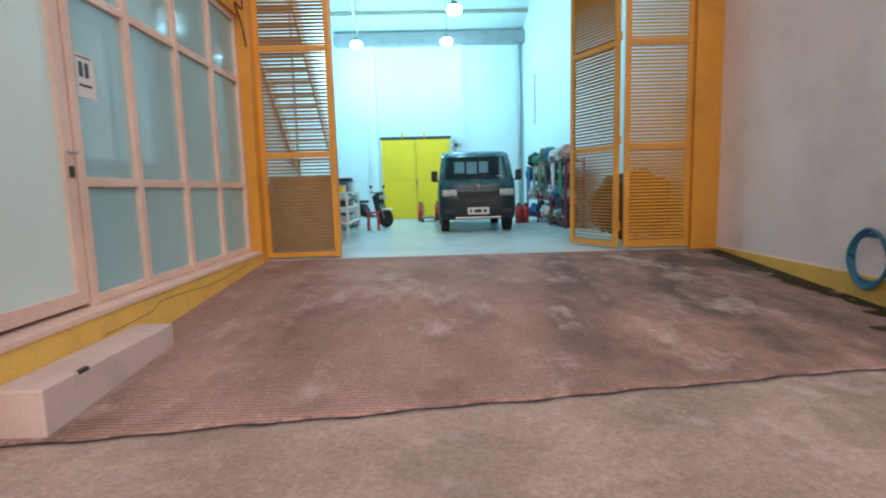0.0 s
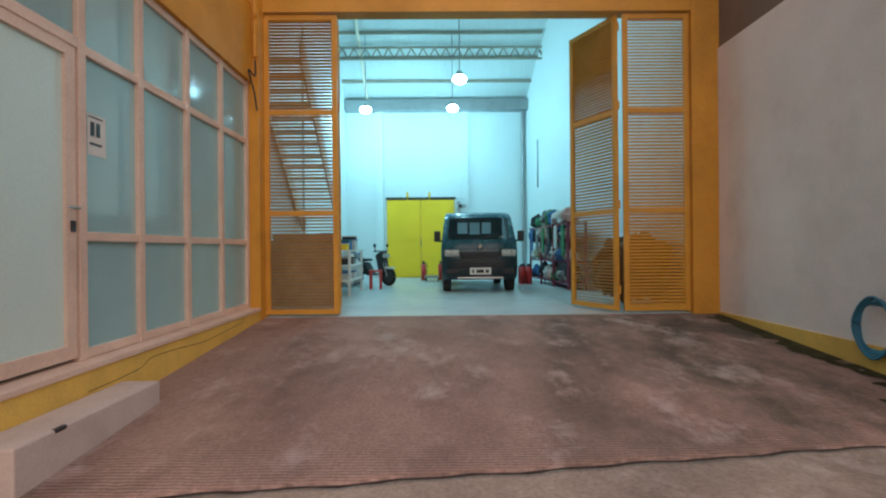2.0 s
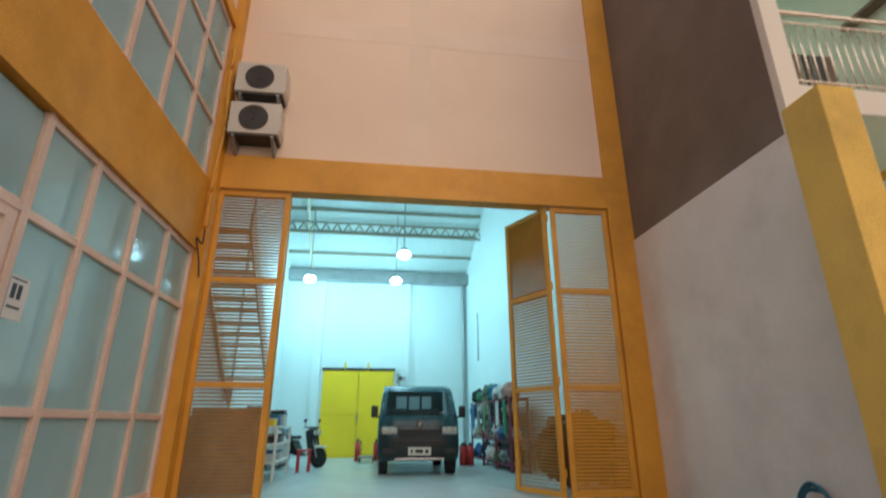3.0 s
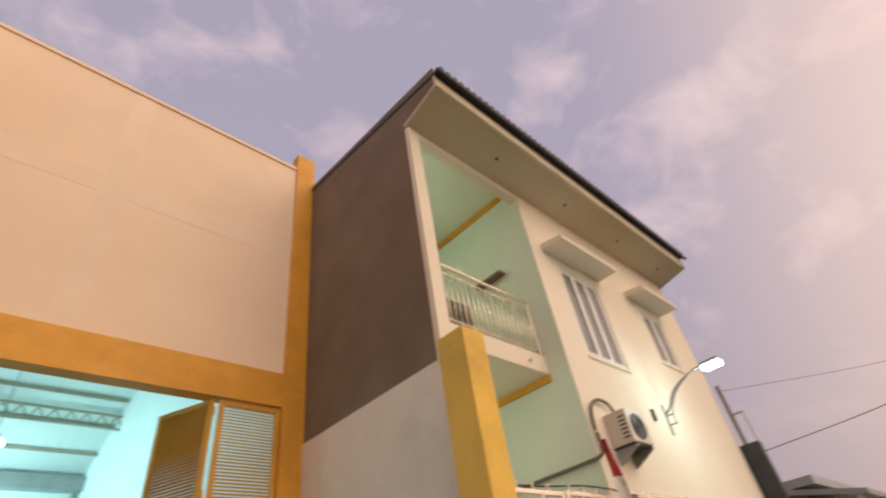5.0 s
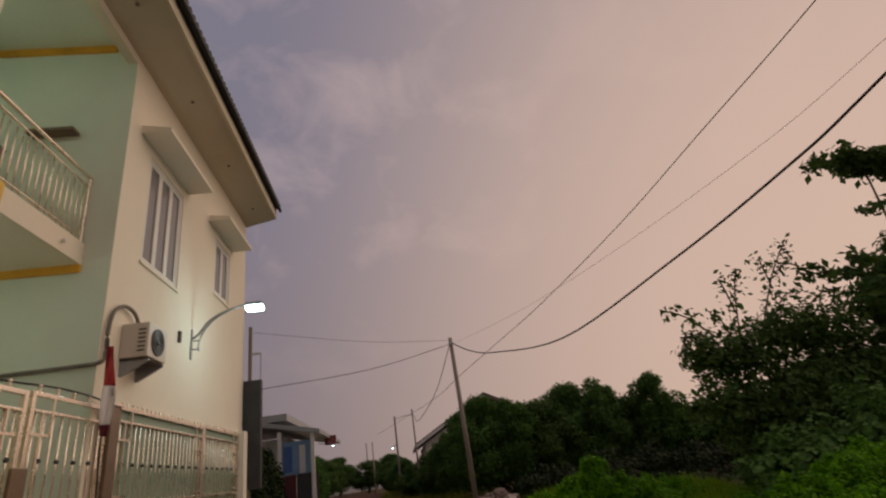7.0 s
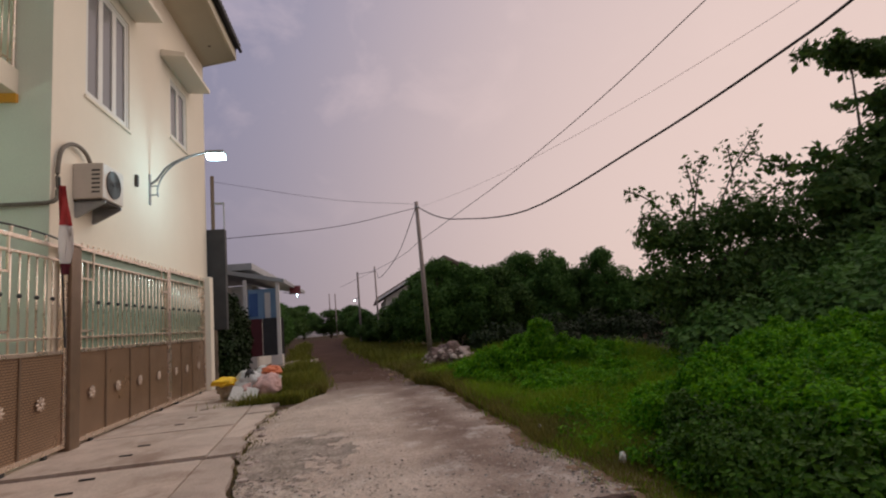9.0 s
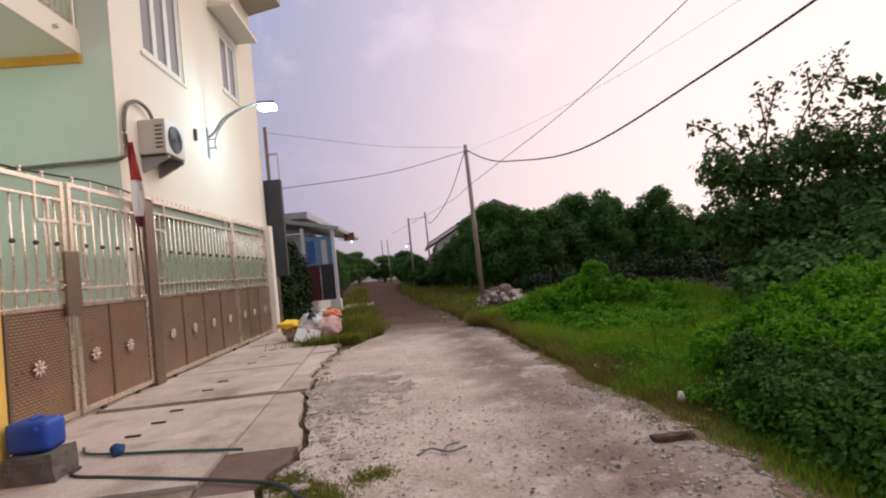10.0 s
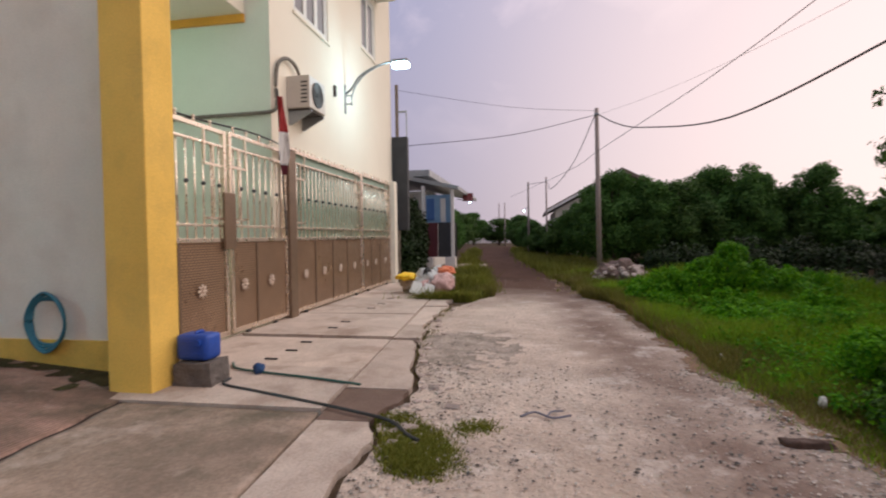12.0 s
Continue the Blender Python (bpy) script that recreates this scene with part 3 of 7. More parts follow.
setting("pillar_link", boxes((4.0, 4.24, 3.5, 3.54, -0.05, 4.1)), M["plaster"], "short plaster return beside the pillar", "wall")

crack = thing("plinth_crack", (PLINTH_X, 5.0, 0.3), "thin dark crack running along the ochre plinth", "crack", "", "structure")
part("line", tube([(PLINTH_X, 3.60, 0.305), (PLINTH_X, 3.92, 0.31), (PLINTH_X, 4.24, 0.33), (PLINTH_X, 4.40, 0.38), (PLINTH_X, 4.85, 0.37), (PLINTH_X, 5.30, 0.34), (PLINTH_X, 5.73, 0.35), (PLINTH_X, 6.43, 0.39)], 0.0028, 6), M["joint"], crack)
# inside of the warehouse
BACK_Y = 17.0
setting("warehouse_floor", boxes((-3.3, 4.2, DOOR_Y - 0.02, BACK_Y + 0.3, 0.1, FLOOR)), M["inner_floor"], "smooth pale grey concrete warehouse floor", "floor")
setting("wall_back", boxes((-3.3, 3.3, BACK_Y, BACK_Y + 0.2, FLOOR, 6.5)), M["inner"], "white painted warehouse back wall", "wall")
setting("wall_inner_left", boxes((-3.3, -3.05, DOOR_Y + T, BACK_Y, FLOOR, 10.3)), M["inner"], "white painted warehouse side wall", "wall")
bm = prism([(4.05, DOOR_Y + T), (4.25, DOOR_Y + T), (3.25, BACK_Y), (3.05, BACK_Y)], FLOOR, 10.3, "z")
setting("wall_inner_right", bm, M["inner"], "white painted warehouse side wall", "wall")
bm = boxes((-3.05, -2.99, 11.4, 11.75, FLOOR, 8.5), (-2.05, -1.8, BACK_Y - 0.1, BACK_Y, FLOOR, 6.3), (0.85, 1.1, BACK_Y - 0.1, BACK_Y, FLOOR, 6.3))
setting("pier", bm, M["inner"], "shallow white piers on the warehouse walls", "pier")
bm = prism([(BACK_Y + 0.3, 6.15), (BACK_Y + 0.3, 6.22), (11.8, 10.1), (7.3, 10.2), (7.3, 10.1), (11.8, 10.0)], -3.3, 4.3, "x")
setting("ceiling", bm, mat("pale_metal_roof_sheet", (0.62, 0.70, 0.69), 0.5, var=0.08, stretch=(8, 0.3, 1)), "pale corrugated metal roof underside", "ceiling")
setting("gutter_beam", boxes((-3.05, 3.1, BACK_Y - 0.35, BACK_Y, 5.95, 6.3)), M["galv"], "grey steel beam under the roof edge", "beam")
M["roof_steel"] = mat("brown_roof_steel", (0.40, 0.36, 0.29), 0.6, metal=0.2, var=0.15)
SLOPE = (10.0 - 6.15) / (BACK_Y + 0.3 - 11.8)


def roof_z(y):
    return 10.0 - (y - 11.8) * SLOPE


for y in (16.3, 15.6, 14.9, 14.2, 13.5, 12.8):
    ob = thing("purlin", (0, y, roof_z(y) - 0.1), "pale steel purlin under the warehouse roof", "purlin", "roof purlins", "structure")
    part("rail", boxes((-3.05, 3.2, y - 0.025, y + 0.025, roof_z(y) - 0.12, roof_z(y) - 0.03)), M["roof_steel"], ob)
for y in (15.2, 13.2):
    z = roof_z(y) - 0.16
    ob = thing("roof_truss", (0, y, z), "cream painted open lattice truss", "truss", "roof trusses", "structure")
    part("chord", boxes((-3.05, 3.3, y - 0.03, y + 0.03, z - 0.05, z)), M["roof_steel"], ob)
    part("chord", boxes((-3.05, 3.3, y - 0.03, y + 0.03, z - 0.40, z - 0.35)), M["roof_steel"], ob)
    bm = bmesh.new()
    for i in range(18):
        x = -3.0 + i * 0.35
        cyl(bm, (x, y, z - 0.36), (x + 0.175, y, z - 0.04), 0.022, seg=6)
        cyl(bm, (x + 0.175, y, z - 0.04), (x + 0.35, y, z - 0.36), 0.022, seg=6)
    part("lattice", bm, M["roof_steel"], ob)
ob = thing("rafter", (-2.2, 14, 8), "cream painted steel rafter", "rafter", "", "structure")
bm = bmesh.new()
cyl(bm, (-2.3, 16.9, 6.25), (-2.3, 12.0, roof_z(12.0) - 0.1), 0.05, seg=4)
part("rail", bm, M["cream"], ob)

# office behind the glazing, closed
setting("office_floor", boxes((-7.0, LEFT_X - T, 2.2, 7.4, 0.3, 0.5)), M["inner_floor"], "plain office floor behind the glazing", "floor")
setting("office_back_wall", boxes((-7.0, -6.8, 2.2, 7.4, 0.5, 10.4)), M["mint"], "plain office wall behind the glazing", "wall")
setting("office_far_wall", boxes((-6.8, LEFT_X - T, 7.2, 7.4, 0.5, 10.4)), M["mint"], "plain office end wall", "wall")
setting("office_near_wall", boxes((-7.0, LEFT_X - T - 0.05, 2.0, 2.2, -0.05, 10.4)), M["ochre_wall"], "plain street wall of the office wing", "wall")
setting("office_upper_floor", boxes((-6.8, LEFT_X - T, 2.2, 7.2, 3.8, 4.1)), M["white"], "office upper floor slab", "floor")
setting("office_roof", boxes((-7.0, LEFT_X, 2.0, 7.4, 10.4, 10.55)), M["white"], "flat roof of the office wing", "roof")

# ---------------------------------------------------------------- office glazing
MULL = (2.80, 3.76, 4.50, 5.34, 6.17, 6.99)


def glazing(name, z0, z1, rails, first, label):
    ob = thing(name, (LEFT_X, 4.9, z0), label, "window", "", "structure")
    x0, x1 = LEFT_X - 0.09, LEFT_X - 0.01
    ys = MULL[first:]
    for y in ys:
        part("mullion", boxes((x0, x1, y - 0.04, y + 0.04, z0, z1), bevel=0.006), M["pink_frame"], ob)
    zs = (z0 + 0.04, *rails, z1 - 0.04)
    for z in zs:
        for a, b in zip(ys, ys[1:]):
            part("rail", boxes((x0 + 0.008, x1 - 0.008, a + 0.04, b - 0.04, z - 0.035, z + 0.035), bevel=0.005), M["pink_frame"], ob)
    for a, b in zip(ys, ys[1:]):
        for lo, hi in zip(zs, zs[1:]):
            p = part("pane", boxes((x0 + 0.035, x0 + 0.042, a + 0.035, b - 0.035, lo + 0.03, hi - 0.03)), M["glass"], ob)
            p.visible_shadow = False
    return ob


glazing("window_1", 0.50, 3.66, (1.42, 2.82), 1, "faded pink framed office glazing with green tinted panes")
for a, b, lo, hi in ((3.81, 4.45, 1.62, 2.80), (4.55, 5.06, 1.62, 2.80), (3.81, 4.45, 2.86, 3.6), (4.55, 5.29, 2.86, 3.6)):
    bl = thing("roller_blind", (LEFT_X - 0.2, (a + b) / 2, lo), "pale roller blind drawn behind the office glass", "blind", "office blinds")
    part("sheet", boxes((LEFT_X - 0.20, LEFT_X - 0.194, a, b, lo, hi)), M["white"], bl)
    part("cassette", boxes((LEFT_X - 0.21, LEFT_X - 0.088, a, b, hi - 0.005, hi + 0.035)), M["white"], bl)
    part("bottom_bar", boxes((LEFT_X - 0.205, LEFT_X - 0.189, a, b, lo - 0.02, lo)), M["galv"], bl)
glazing("window_2", 4.75, 7.6, (5.7, 6.7), 0, "pink framed upper glazing with green tinted panes")
glazing_top = thing("window_3", (LEFT_X, 3.2, 2.8), "pink framed fanlight over the office door", "window", "", "structure")
part("rail", boxes((LEFT_X - 0.09, LEFT_X - 0.01, 2.76, 3.715, 2.80, 2.88), bevel=0.006), M["pink_frame"], glazing_top)
part("pane", boxes((LEFT_X - 0.055, LEFT_X - 0.048, 2.76, 3.715, 2.88, 3.62)), M["glass"], glazing_top)
part("sill", boxes((LEFT_X - 0.1, PLINTH_X + 0.015, 2.612, 7.04, 0.455, 0.50), bevel=0.008), M["pink_frame"], glazing_top)
door = thing("door_1", (LEFT_X, 3.2, 0.53), "office door with a frosted pane and a faded pink frame, shut", "door", "", "structure")
part("door_frame", boxes((LEFT_X - 0.08, LEFT_X - 0.02, 2.76, 2.83, 0.53, 2.80), (LEFT_X - 0.08, LEFT_X - 0.02, 3.60, 3.70, 0.53, 2.80), (LEFT_X - 0.08, LEFT_X - 0.02, 2.83, 3.60, 0.53, 0.63), (LEFT_X - 0.08, LEFT_X - 0.02, 2.83, 3.60, 2.72, 2.80)), M["pink_frame"], door)
part("pane", boxes((LEFT_X - 0.055, LEFT_X - 0.045, 2.83, 3.60, 0.63, 2.72)), M["frosted"], door)
part("door_jamb", boxes((LEFT_X - 0.09, LEFT_X - 0.01, 2.61, 2.755, 0.50, 3.66), bevel=0.006), M["pink_frame"], door)
h = part("door_handle", tube([(LEFT_X - 0.02, 3.67, 1.62), (LEFT_X + 0.03, 3.67, 1.62), (LEFT_X + 0.035, 3.62, 1.62), (LEFT_X + 0.035, 3.56, 1.62)], 0.009), M["galv"], door, "steel lever handle")
part("keyhole_plate", boxes((LEFT_X - 0.02, LEFT_X - 0.008, 3.635, 3.68, 1.45, 1.53), bevel=0.004), M["dark"], door)

# ---------------------------------------------------------------- neighbouring house
HX0, HX1, HY = 4.12, 14.05, 3.95
RX = 7.22                                   # edge of the balcony recess
house = thing("house", (9, 6, 0), "two storey cream house with a recessed balcony and dark side wall", "house")
part("side_wall", boxes((HX0 + 0.14, HX0 + 0.2, 4.0, 14, -0.05, 4.17), (HX0, HX0 + 0.2, 4.02, 14, 4.17, 9.62)), M["brown"], house, "dark brown painted blind side wall")
part("side_gable", prism([(3.1, 9.13), (4.02, 8.88), (4.02, 9.62), (14, 9.62), (14, 10.7), (3.1, 9.72)], HX0, HX0 + 0.2, "x"), M["brown"], house)
part("front_strip", boxes((HX0 + 0.004, HX0 + 0.24, 3.92, 4.02, 3.9, 8.85)), M["cream"], house, "cream edge strip of the side wall")
# front wall with window openings
W1, W2 = (8.05, 9.54, 5.18, 7.28), (11.56, 12.64, 5.85, 7.28)
rows = [(RX, HX1, HY, HY + 0.2, -0.05, 5.18), (RX, W1[0], HY, HY + 0.2, 5.18, 8.9), (W1[1], W2[0], HY, HY + 0.2, 5.18, 8.9), (W2[1], HX1, HY, HY + 0.2, 5.18, 8.9),
        (W1[0], W1[1], HY, HY + 0.2, 7.28, 8.9), (W2[0], W2[1], HY, HY + 0.2, 7.28, 8.9), (W2[0], W2[1], HY, HY + 0.2, 5.18, 5.85)]
for row in rows:
    part("wall", boxes(row), M["cream"], house, "cream painted front wall")
part("recess_edge", boxes((RX - 0.004, RX, HY + 0.004, HY + 0.2, -0.05, 8.74)), M["mint"], house, "mint painted edge of the recess")
part("recess_wall", boxes((RX, RX + 0.15, HY + 0.2, 7.0, -0.05, 9.16)), M["mint"], house, "mint painted side of the recess")
part("recess_back", boxes((HX0 + 0.2, RX + 0.15, 6.5, 6.7, -0.05, 9.16)), M["mint"], house, "mint painted back wall of the recess")
part("recess_inner", boxes((HX0 + 0.2, HX0 + 0.24, 4.02, 6.5, -0.05, 9.16)), M["mint"], house)
part("ceiling", boxes((HX0 + 0.2, RX, HY, 6.6, 9.16, 9.26)), M["mint"], house)
part("header", boxes((HX0 + 0.24, RX, HY, HY + 0.18, 8.74, 9.16)), M["cream"], house)
part("trim", boxes((RX - 0.05, RX, 4.33, 6.5, 9.02, 9.16)), M["ochre"], house, "ochre trim under the ceiling")
part("trim", boxes((RX - 0.05, RX, 4.36, 6.5, 4.67, 4.79)), M["ochre"], house, "ochre trim under the balcony")
part("end_wall", boxes((HX1 - 0.2, HX1, HY + 0.2, 14, -0.05, 9.2)), M["cream"], house)
part("back_wall", boxes((HX0 + 0.2, HX1 - 0.2, 13.8, 14, -0.05, 9.6)), M["cream"], house)
part("balcony_slab", boxes((HX0 + 0.24, RX, 4.36, 6.5, 4.79, 5.14), bevel=0.01), M["cream"], house, "cream balcony slab")
part("drain_spout", rod((6.7, 4.30, 4.95), (6.7, 4.37, 4.95), 0.03), M["white"], house)
# eaves and roof
part("soffit", prism([(3.12, 9.12), (3.12, 9.18), (HY + 0.05, 8.96), (HY + 0.05, 8.88)], HX0 - 0.02, 14.05, "x"), M["soffit"], house, "boarded soffit")
part("fascia", boxes((HX0 - 0.02, 14.08, 3.06, 3.12, 9.10, 9.42)), M["soffit"], house, "cream fascia board")
part("barge", prism([(3.06, 9.10), (4.0, 8.88), (4.0, 9.6), (3.06, 9.5)], 14.05, 14.12, "x"), M["soffit"], house)
roof = part("roof", prism([(2.98, 9.44), (2.98, 9.50), (14, 10.8), (14, 10.7)], HX0 - 0.02, 14.12, "x"), M["rooftile"], house, "dark tiled roof")
tile = mesh_of("tile", tube([(0, 0, 0), (0, 0.22, 0.03), (0, 0.45, 0.055)], 0.075, 8), M["rooftile"], True)
for i in range(58):
    shared("tile", tile, roof, Matrix.Translation((HX0 + 0.08 + i * 0.173, 2.93, 9.52)))
part("gutter", tube([(HX0 - 0.06, 2.95, 9.42), (9, 2.95, 9.42), (14.2, 2.95, 9.42)], 0.05), M["black"], house, "black eaves gutter")


for x in (6.2, 8.6, 10.97, 13.2):
    part("downlight", rod((x, 3.53, 8.99), (x, 3.53, 9.05), 0.036, seg=16), M["brown"], house, "small recessed soffit lamp, unlit")


def house_window(x0, x1, z0, z1, n):
    w = part("window", boxes((x0, x1, HY + 0.02, HY + 0.14, z0, z0 + 0.05), (x0, x1, HY + 0.02, HY + 0.14, z1 - 0.05, z1), (x0, x0 + 0.05, HY + 0.02, HY + 0.14, z0 + 0.05, z1 - 0.05), (x1 - 0.05, x1, HY + 0.02, HY + 0.14, z0 + 0.05, z1 - 0.05)), M["white"], house, "white framed casement window")
    step = (x1 - x0 - 0.1) / n
    for i in range(n):
        a = x0 + 0.05 + i * step
        part("casement", boxes((a, a + 0.07, HY + 0.03, HY + 0.09, z0 + 0.05, z1 - 0.05), (a + step - 0.07, a + step, HY + 0.03, HY + 0.09, z0 + 0.05, z1 - 0.05), (a + 0.07, a + step - 0.07, HY + 0.03, HY + 0.09, z0 + 0.05, z0 + 0.12), (a + 0.07, a + step - 0.07, HY + 0.03, HY + 0.09, z1 - 0.12, z1 - 0.05)), M["white"], w)
        part("pane", boxes((a + 0.07, a + step - 0.07, HY + 0.055, HY + 0.062, z0 + 0.12, z1 - 0.12)), M["dark_glass"], w)
    part("sill", boxes((x0 - 0.04, x1 + 0.04, HY - 0.03, HY + 0.02, z0 - 0.05, z0), bevel=0.006), M["cream"], w)


house_window(*W1, 3)
house_window(*W2, 2)
for x0, x1 in ((7.62, 9.80), (11.02, 12.88)):
    part("canopy", prism([(3.45, 7.5), (HY, 7.5), (HY, 7.66), (3.45, 7.58)], x0, x1, "x"), M["cream"], house, "thin concrete window canopy")
# rooms behind the windows, closed
part("inner_floor", boxes((RX + 0.15, HX1 - 0.2, HY + 0.2, 13.8, 4.4, 4.6)), M["white"], house)
part("inner_back", boxes((RX + 0.15, HX1 - 0.2, 7.0, 7.1, 4.6, 9.0)), M["mint"], house)

# balcony railing
rail = thing("balcony_railing", (5.7, 4.4, 5.14), "slim stainless steel railing on the balcony edge", "railing")
part("handrail", rod((HX0 + 0.24, 4.42, 6.30), (RX, 4.42, 6.30), 0.028), M["steel"], rail)
part("rail", rod((HX0 + 0.24, 4.42, 6.14), (RX, 4.42, 6.14), 0.014), M["steel"], rail)
part("rail", rod((HX0 + 0.24, 4.42, 5.25), (RX, 4.42, 5.25), 0.014), M["steel"], rail)
bar = mesh_of("baluster", rod((0, 0, 0), (0, 0, 0.92), 0.011, seg=8), M["steel"], True)
for i in range(23):
    shared("baluster", bar, rail, Matrix.Translation((HX0 + 0.36 + i * 0.124, 4.42, 5.14)) @ Matrix.Diagonal((1, 1, 1.08, 1)))
for x in (HX0 + 0.27, RX - 0.03):
    part("post", rod((x, 4.42, 5.14), (x, 4.42, 6.30), 0.022), M["steel"], rail)

# ---------------------------------------------------------------- folding warehouse door
def leaf_slat(width, tilt):
    bm = bmesh.new()
    box(bm, 0, width, -0.026, 0.026, -0.003, 0.003)
    bmesh.ops.rotate(bm, verts=bm.verts, cent=(0, 0, 0), matrix=Matrix.Rotation(radians(tilt), 3, "X"))
    return mesh_of("slat", bm, M["ochre"])


def door_leaf(label, m, width, tilt):
    """A louvred steel leaf with three panels; x along it from its hinge."""
    ob = thing("door_leaf", (0, 0, 0), label, "door leaf", "folding warehouse door")
    h, w = 4.34, width
    for x in (0.0, w - 0.075):
        part("stile", boxes((x, x + 0.075, -0.025, 0.025, 0, h), bevel=0.006), M["ochre"], ob)
    rails = (0.0, 1.43, 2.89, h - 0.075)
    for z in rails:
        part("rail", boxes((0.075, w - 0.075, -0.022, 0.022, z, z + 0.075), bevel=0.005), M["ochre"], ob)
    me = leaf_slat(w - 0.15, tilt)
    for lo, hi in zip(rails, rails[1:]):
        n = 28
        for i in range(n):
            shared("slat", me, ob, Matrix.Translation((0.075, 0, lo + 0.075 + (hi - lo - 0.075) * (i + 0.5) / n)))
    for z in (0.25, 1.5, 2.95, 4.1):
        part("hinge", rod((-0.012, -0.02, z), (-0.012, -0.02, z + 0.12), 0.016, seg=8), M["ochre"], ob)
    ob.matrix_basis = m
    return ob


def leaf_at(p, q, label, tilt=-34):
    d = Vector((q[0] - p[0], q[1] - p[1], 0))
    return door_leaf(label, Matrix.Translation((p[0], p[1], FLOOR + 0.03)) @ Matrix.Rotation(math.atan2(d.y, d.x), 4, "Z"), d.length, tilt)


leaf_at((-2.48, 7.29), (-1.42, 7.29), "ochre louvred steel door leaf standing shut", -12)
leaf_at((-1.44, 7.36), (-1.62, 8.40), "ochre louvred steel door leaf folded inward")
leaf_at((3.71, 7.29), (2.74, 7.29), "ochre louvred steel door leaf standing shut", -42)
leaf_at((2.66, 7.30), (2.23, 8.22), "ochre louvred steel door leaf half folded inward", 20)

# ---------------------------------------------------------------- small things round the yard
step = thing("step", (-2.4, 3.3, 0.02), "low white painted concrete step below the office door", "step")
part("block", boxes((PLINTH_X + 0.002, -2.18, 2.62, 3.98, 0.0, 0.285), bevel=0.014), mat("worn_white_step_paint", (0.60, 0.49, 0.43), 0.75, var=0.1, scale=2, stain=0.3, stain_col=(0.35, 0.27, 0.23), stain_scale=2), step)
part("chip", boxes((-2.205, -2.177, 2.90, 2.99, 0.262, 0.2868), bevel=0.004), M["dark"], step, "dark broken edge")
sign = thing("paper_sign", (LEFT_X, 3.95, 2.2), "white paper notice taped inside the office pane", "sign")
part("sheet", boxes((LEFT_X - 0.05, LEFT_X - 0.047, 3.86, 4.07, 2.05, 2.37)), M["white"], sign)
for z, h, a, b in ((2.20, 0.11, 3.89, 3.935), (2.20, 0.11, 3.955, 4.0), (2.13, 0.018, 3.88, 4.02), (2.34, 0.012, 3.87, 4.03)):
    part("bar", boxes((LEFT_X - 0.046, LEFT_X - 0.0445, a, b, z, z + h)), M["black"], sign)


def ac_unit(at, w, h, d, label):
    """Outdoor unit whose fan looks along -y; at is its back lower left corner."""
    x, y, z = at
    ob = thing("air_conditioner", (x + w / 2, y, z), label, "air conditioner", "outdoor air conditioners")
    part("shell", boxes((x, x + w, y - d, y, z, z + h), bevel=0.018), M["ac"], ob)
    cx, cz, r = x + w * 0.48, z + h * 0.5, h * 0.40
    fan = part("fan_guard", rod((cx, y - d - 0.012, cz), (cx, y - d + 0.01, cz), r, seg=32), M["grille"], ob, "round dark fan guard")
    for k in range(4):
        part("ring", tube([(cx + r * (0.25 + 0.24 * k) * math.cos(a), y - d - 0.016, cz + r * (0.25 + 0.24 * k) * math.sin(a)) for a in [i * math.pi / 4 for i in range(8)]], 0.004, 5, True), M["dark"], fan)
    part("hub", rod((cx, y - d - 0.022, cz), (cx, y - d - 0.01, cz), r * 0.14, seg=20), M["grille"], fan)
    for k in range(6):
        part("vent", boxes((x - 0.002, x + 0.004, y - d + 0.04, y - d + 0.15, z + 0.08 + k * (h - 0.14) / 6, z + 0.08 + (k + 0.4) * (h - 0.14) / 6)), M["grille"], ob)
    part("service_cover", boxes((x + w * 0.84, x + w + 0.012, y - d + 0.03, y - 0.03, z + 0.08, z + h * 0.6), bevel=0.008), M["ac"], ob)
    for k in (0.12, 0.88):
        part("bracket", prism([(y - d, z - 0.03), (y + 0.0, z - 0.03), (y + 0.0, z - 0.26), (y - 0.03, z - 0.26), (y - d, z - 0.06)], x + w * k - 0.02, x + w * k + 0.02, "x"), M["galv"], ob)
    part("tray", boxes((x + 0.03, x + w - 0.03, y - d + 0.03, y, z - 0.03, z)), M["grille"], ob)
    return ob


ac_unit((7.74, HY, 3.45), 0.64, 0.53, 0.40, "cream outdoor air conditioner on brackets, its fan to the lane")
ac_unit((-2.39, DOOR_Y, 6.27), 0.76, 0.55, 0.36, "cream outdoor air conditioner high on the plaster wall")
ac_unit((-2.40, DOOR_Y, 5.52), 0.76, 0.55, 0.36, "grimy outdoor air conditioner just above the lintel")
p = thing("insulated_pipe", (7.1, 4.3, 3.2), "lagged air conditioner pipe looping along the mint wall", "pipe")
part("lagging", tube([(8.15, 3.88, 3.98), (7.95, 3.88, 4.19), (7.65, 3.89, 4.23), (7.38, 3.90, 4.06), (7.29, 3.90, 3.74), (7.30, 3.90, 3.46), (7.22, 3.90, 3.29), (7.17, 4.2, 3.25), (7.17, 5.2, 3.24), (7.17, 6.48, 3.2)], 0.029), mat("grey_pipe_lagging", (0.20, 0.18, 0.15), 0.8, var=0.25, scale=9), p)
p = thing("corner_conduit", (-2.5, 7.2, 5), "ochre painted conduit with loose cables in the corner", "conduit")
part("conduit", tube([(-2.50, 7.0, 4.0), (-2.50, 7.0, 4.9), (-2.47, 7.02, 5.6), (-2.50, 7.0, 6.4), (-2.50, 7.0, 7.2)], 0.028), M["ochre"], p)
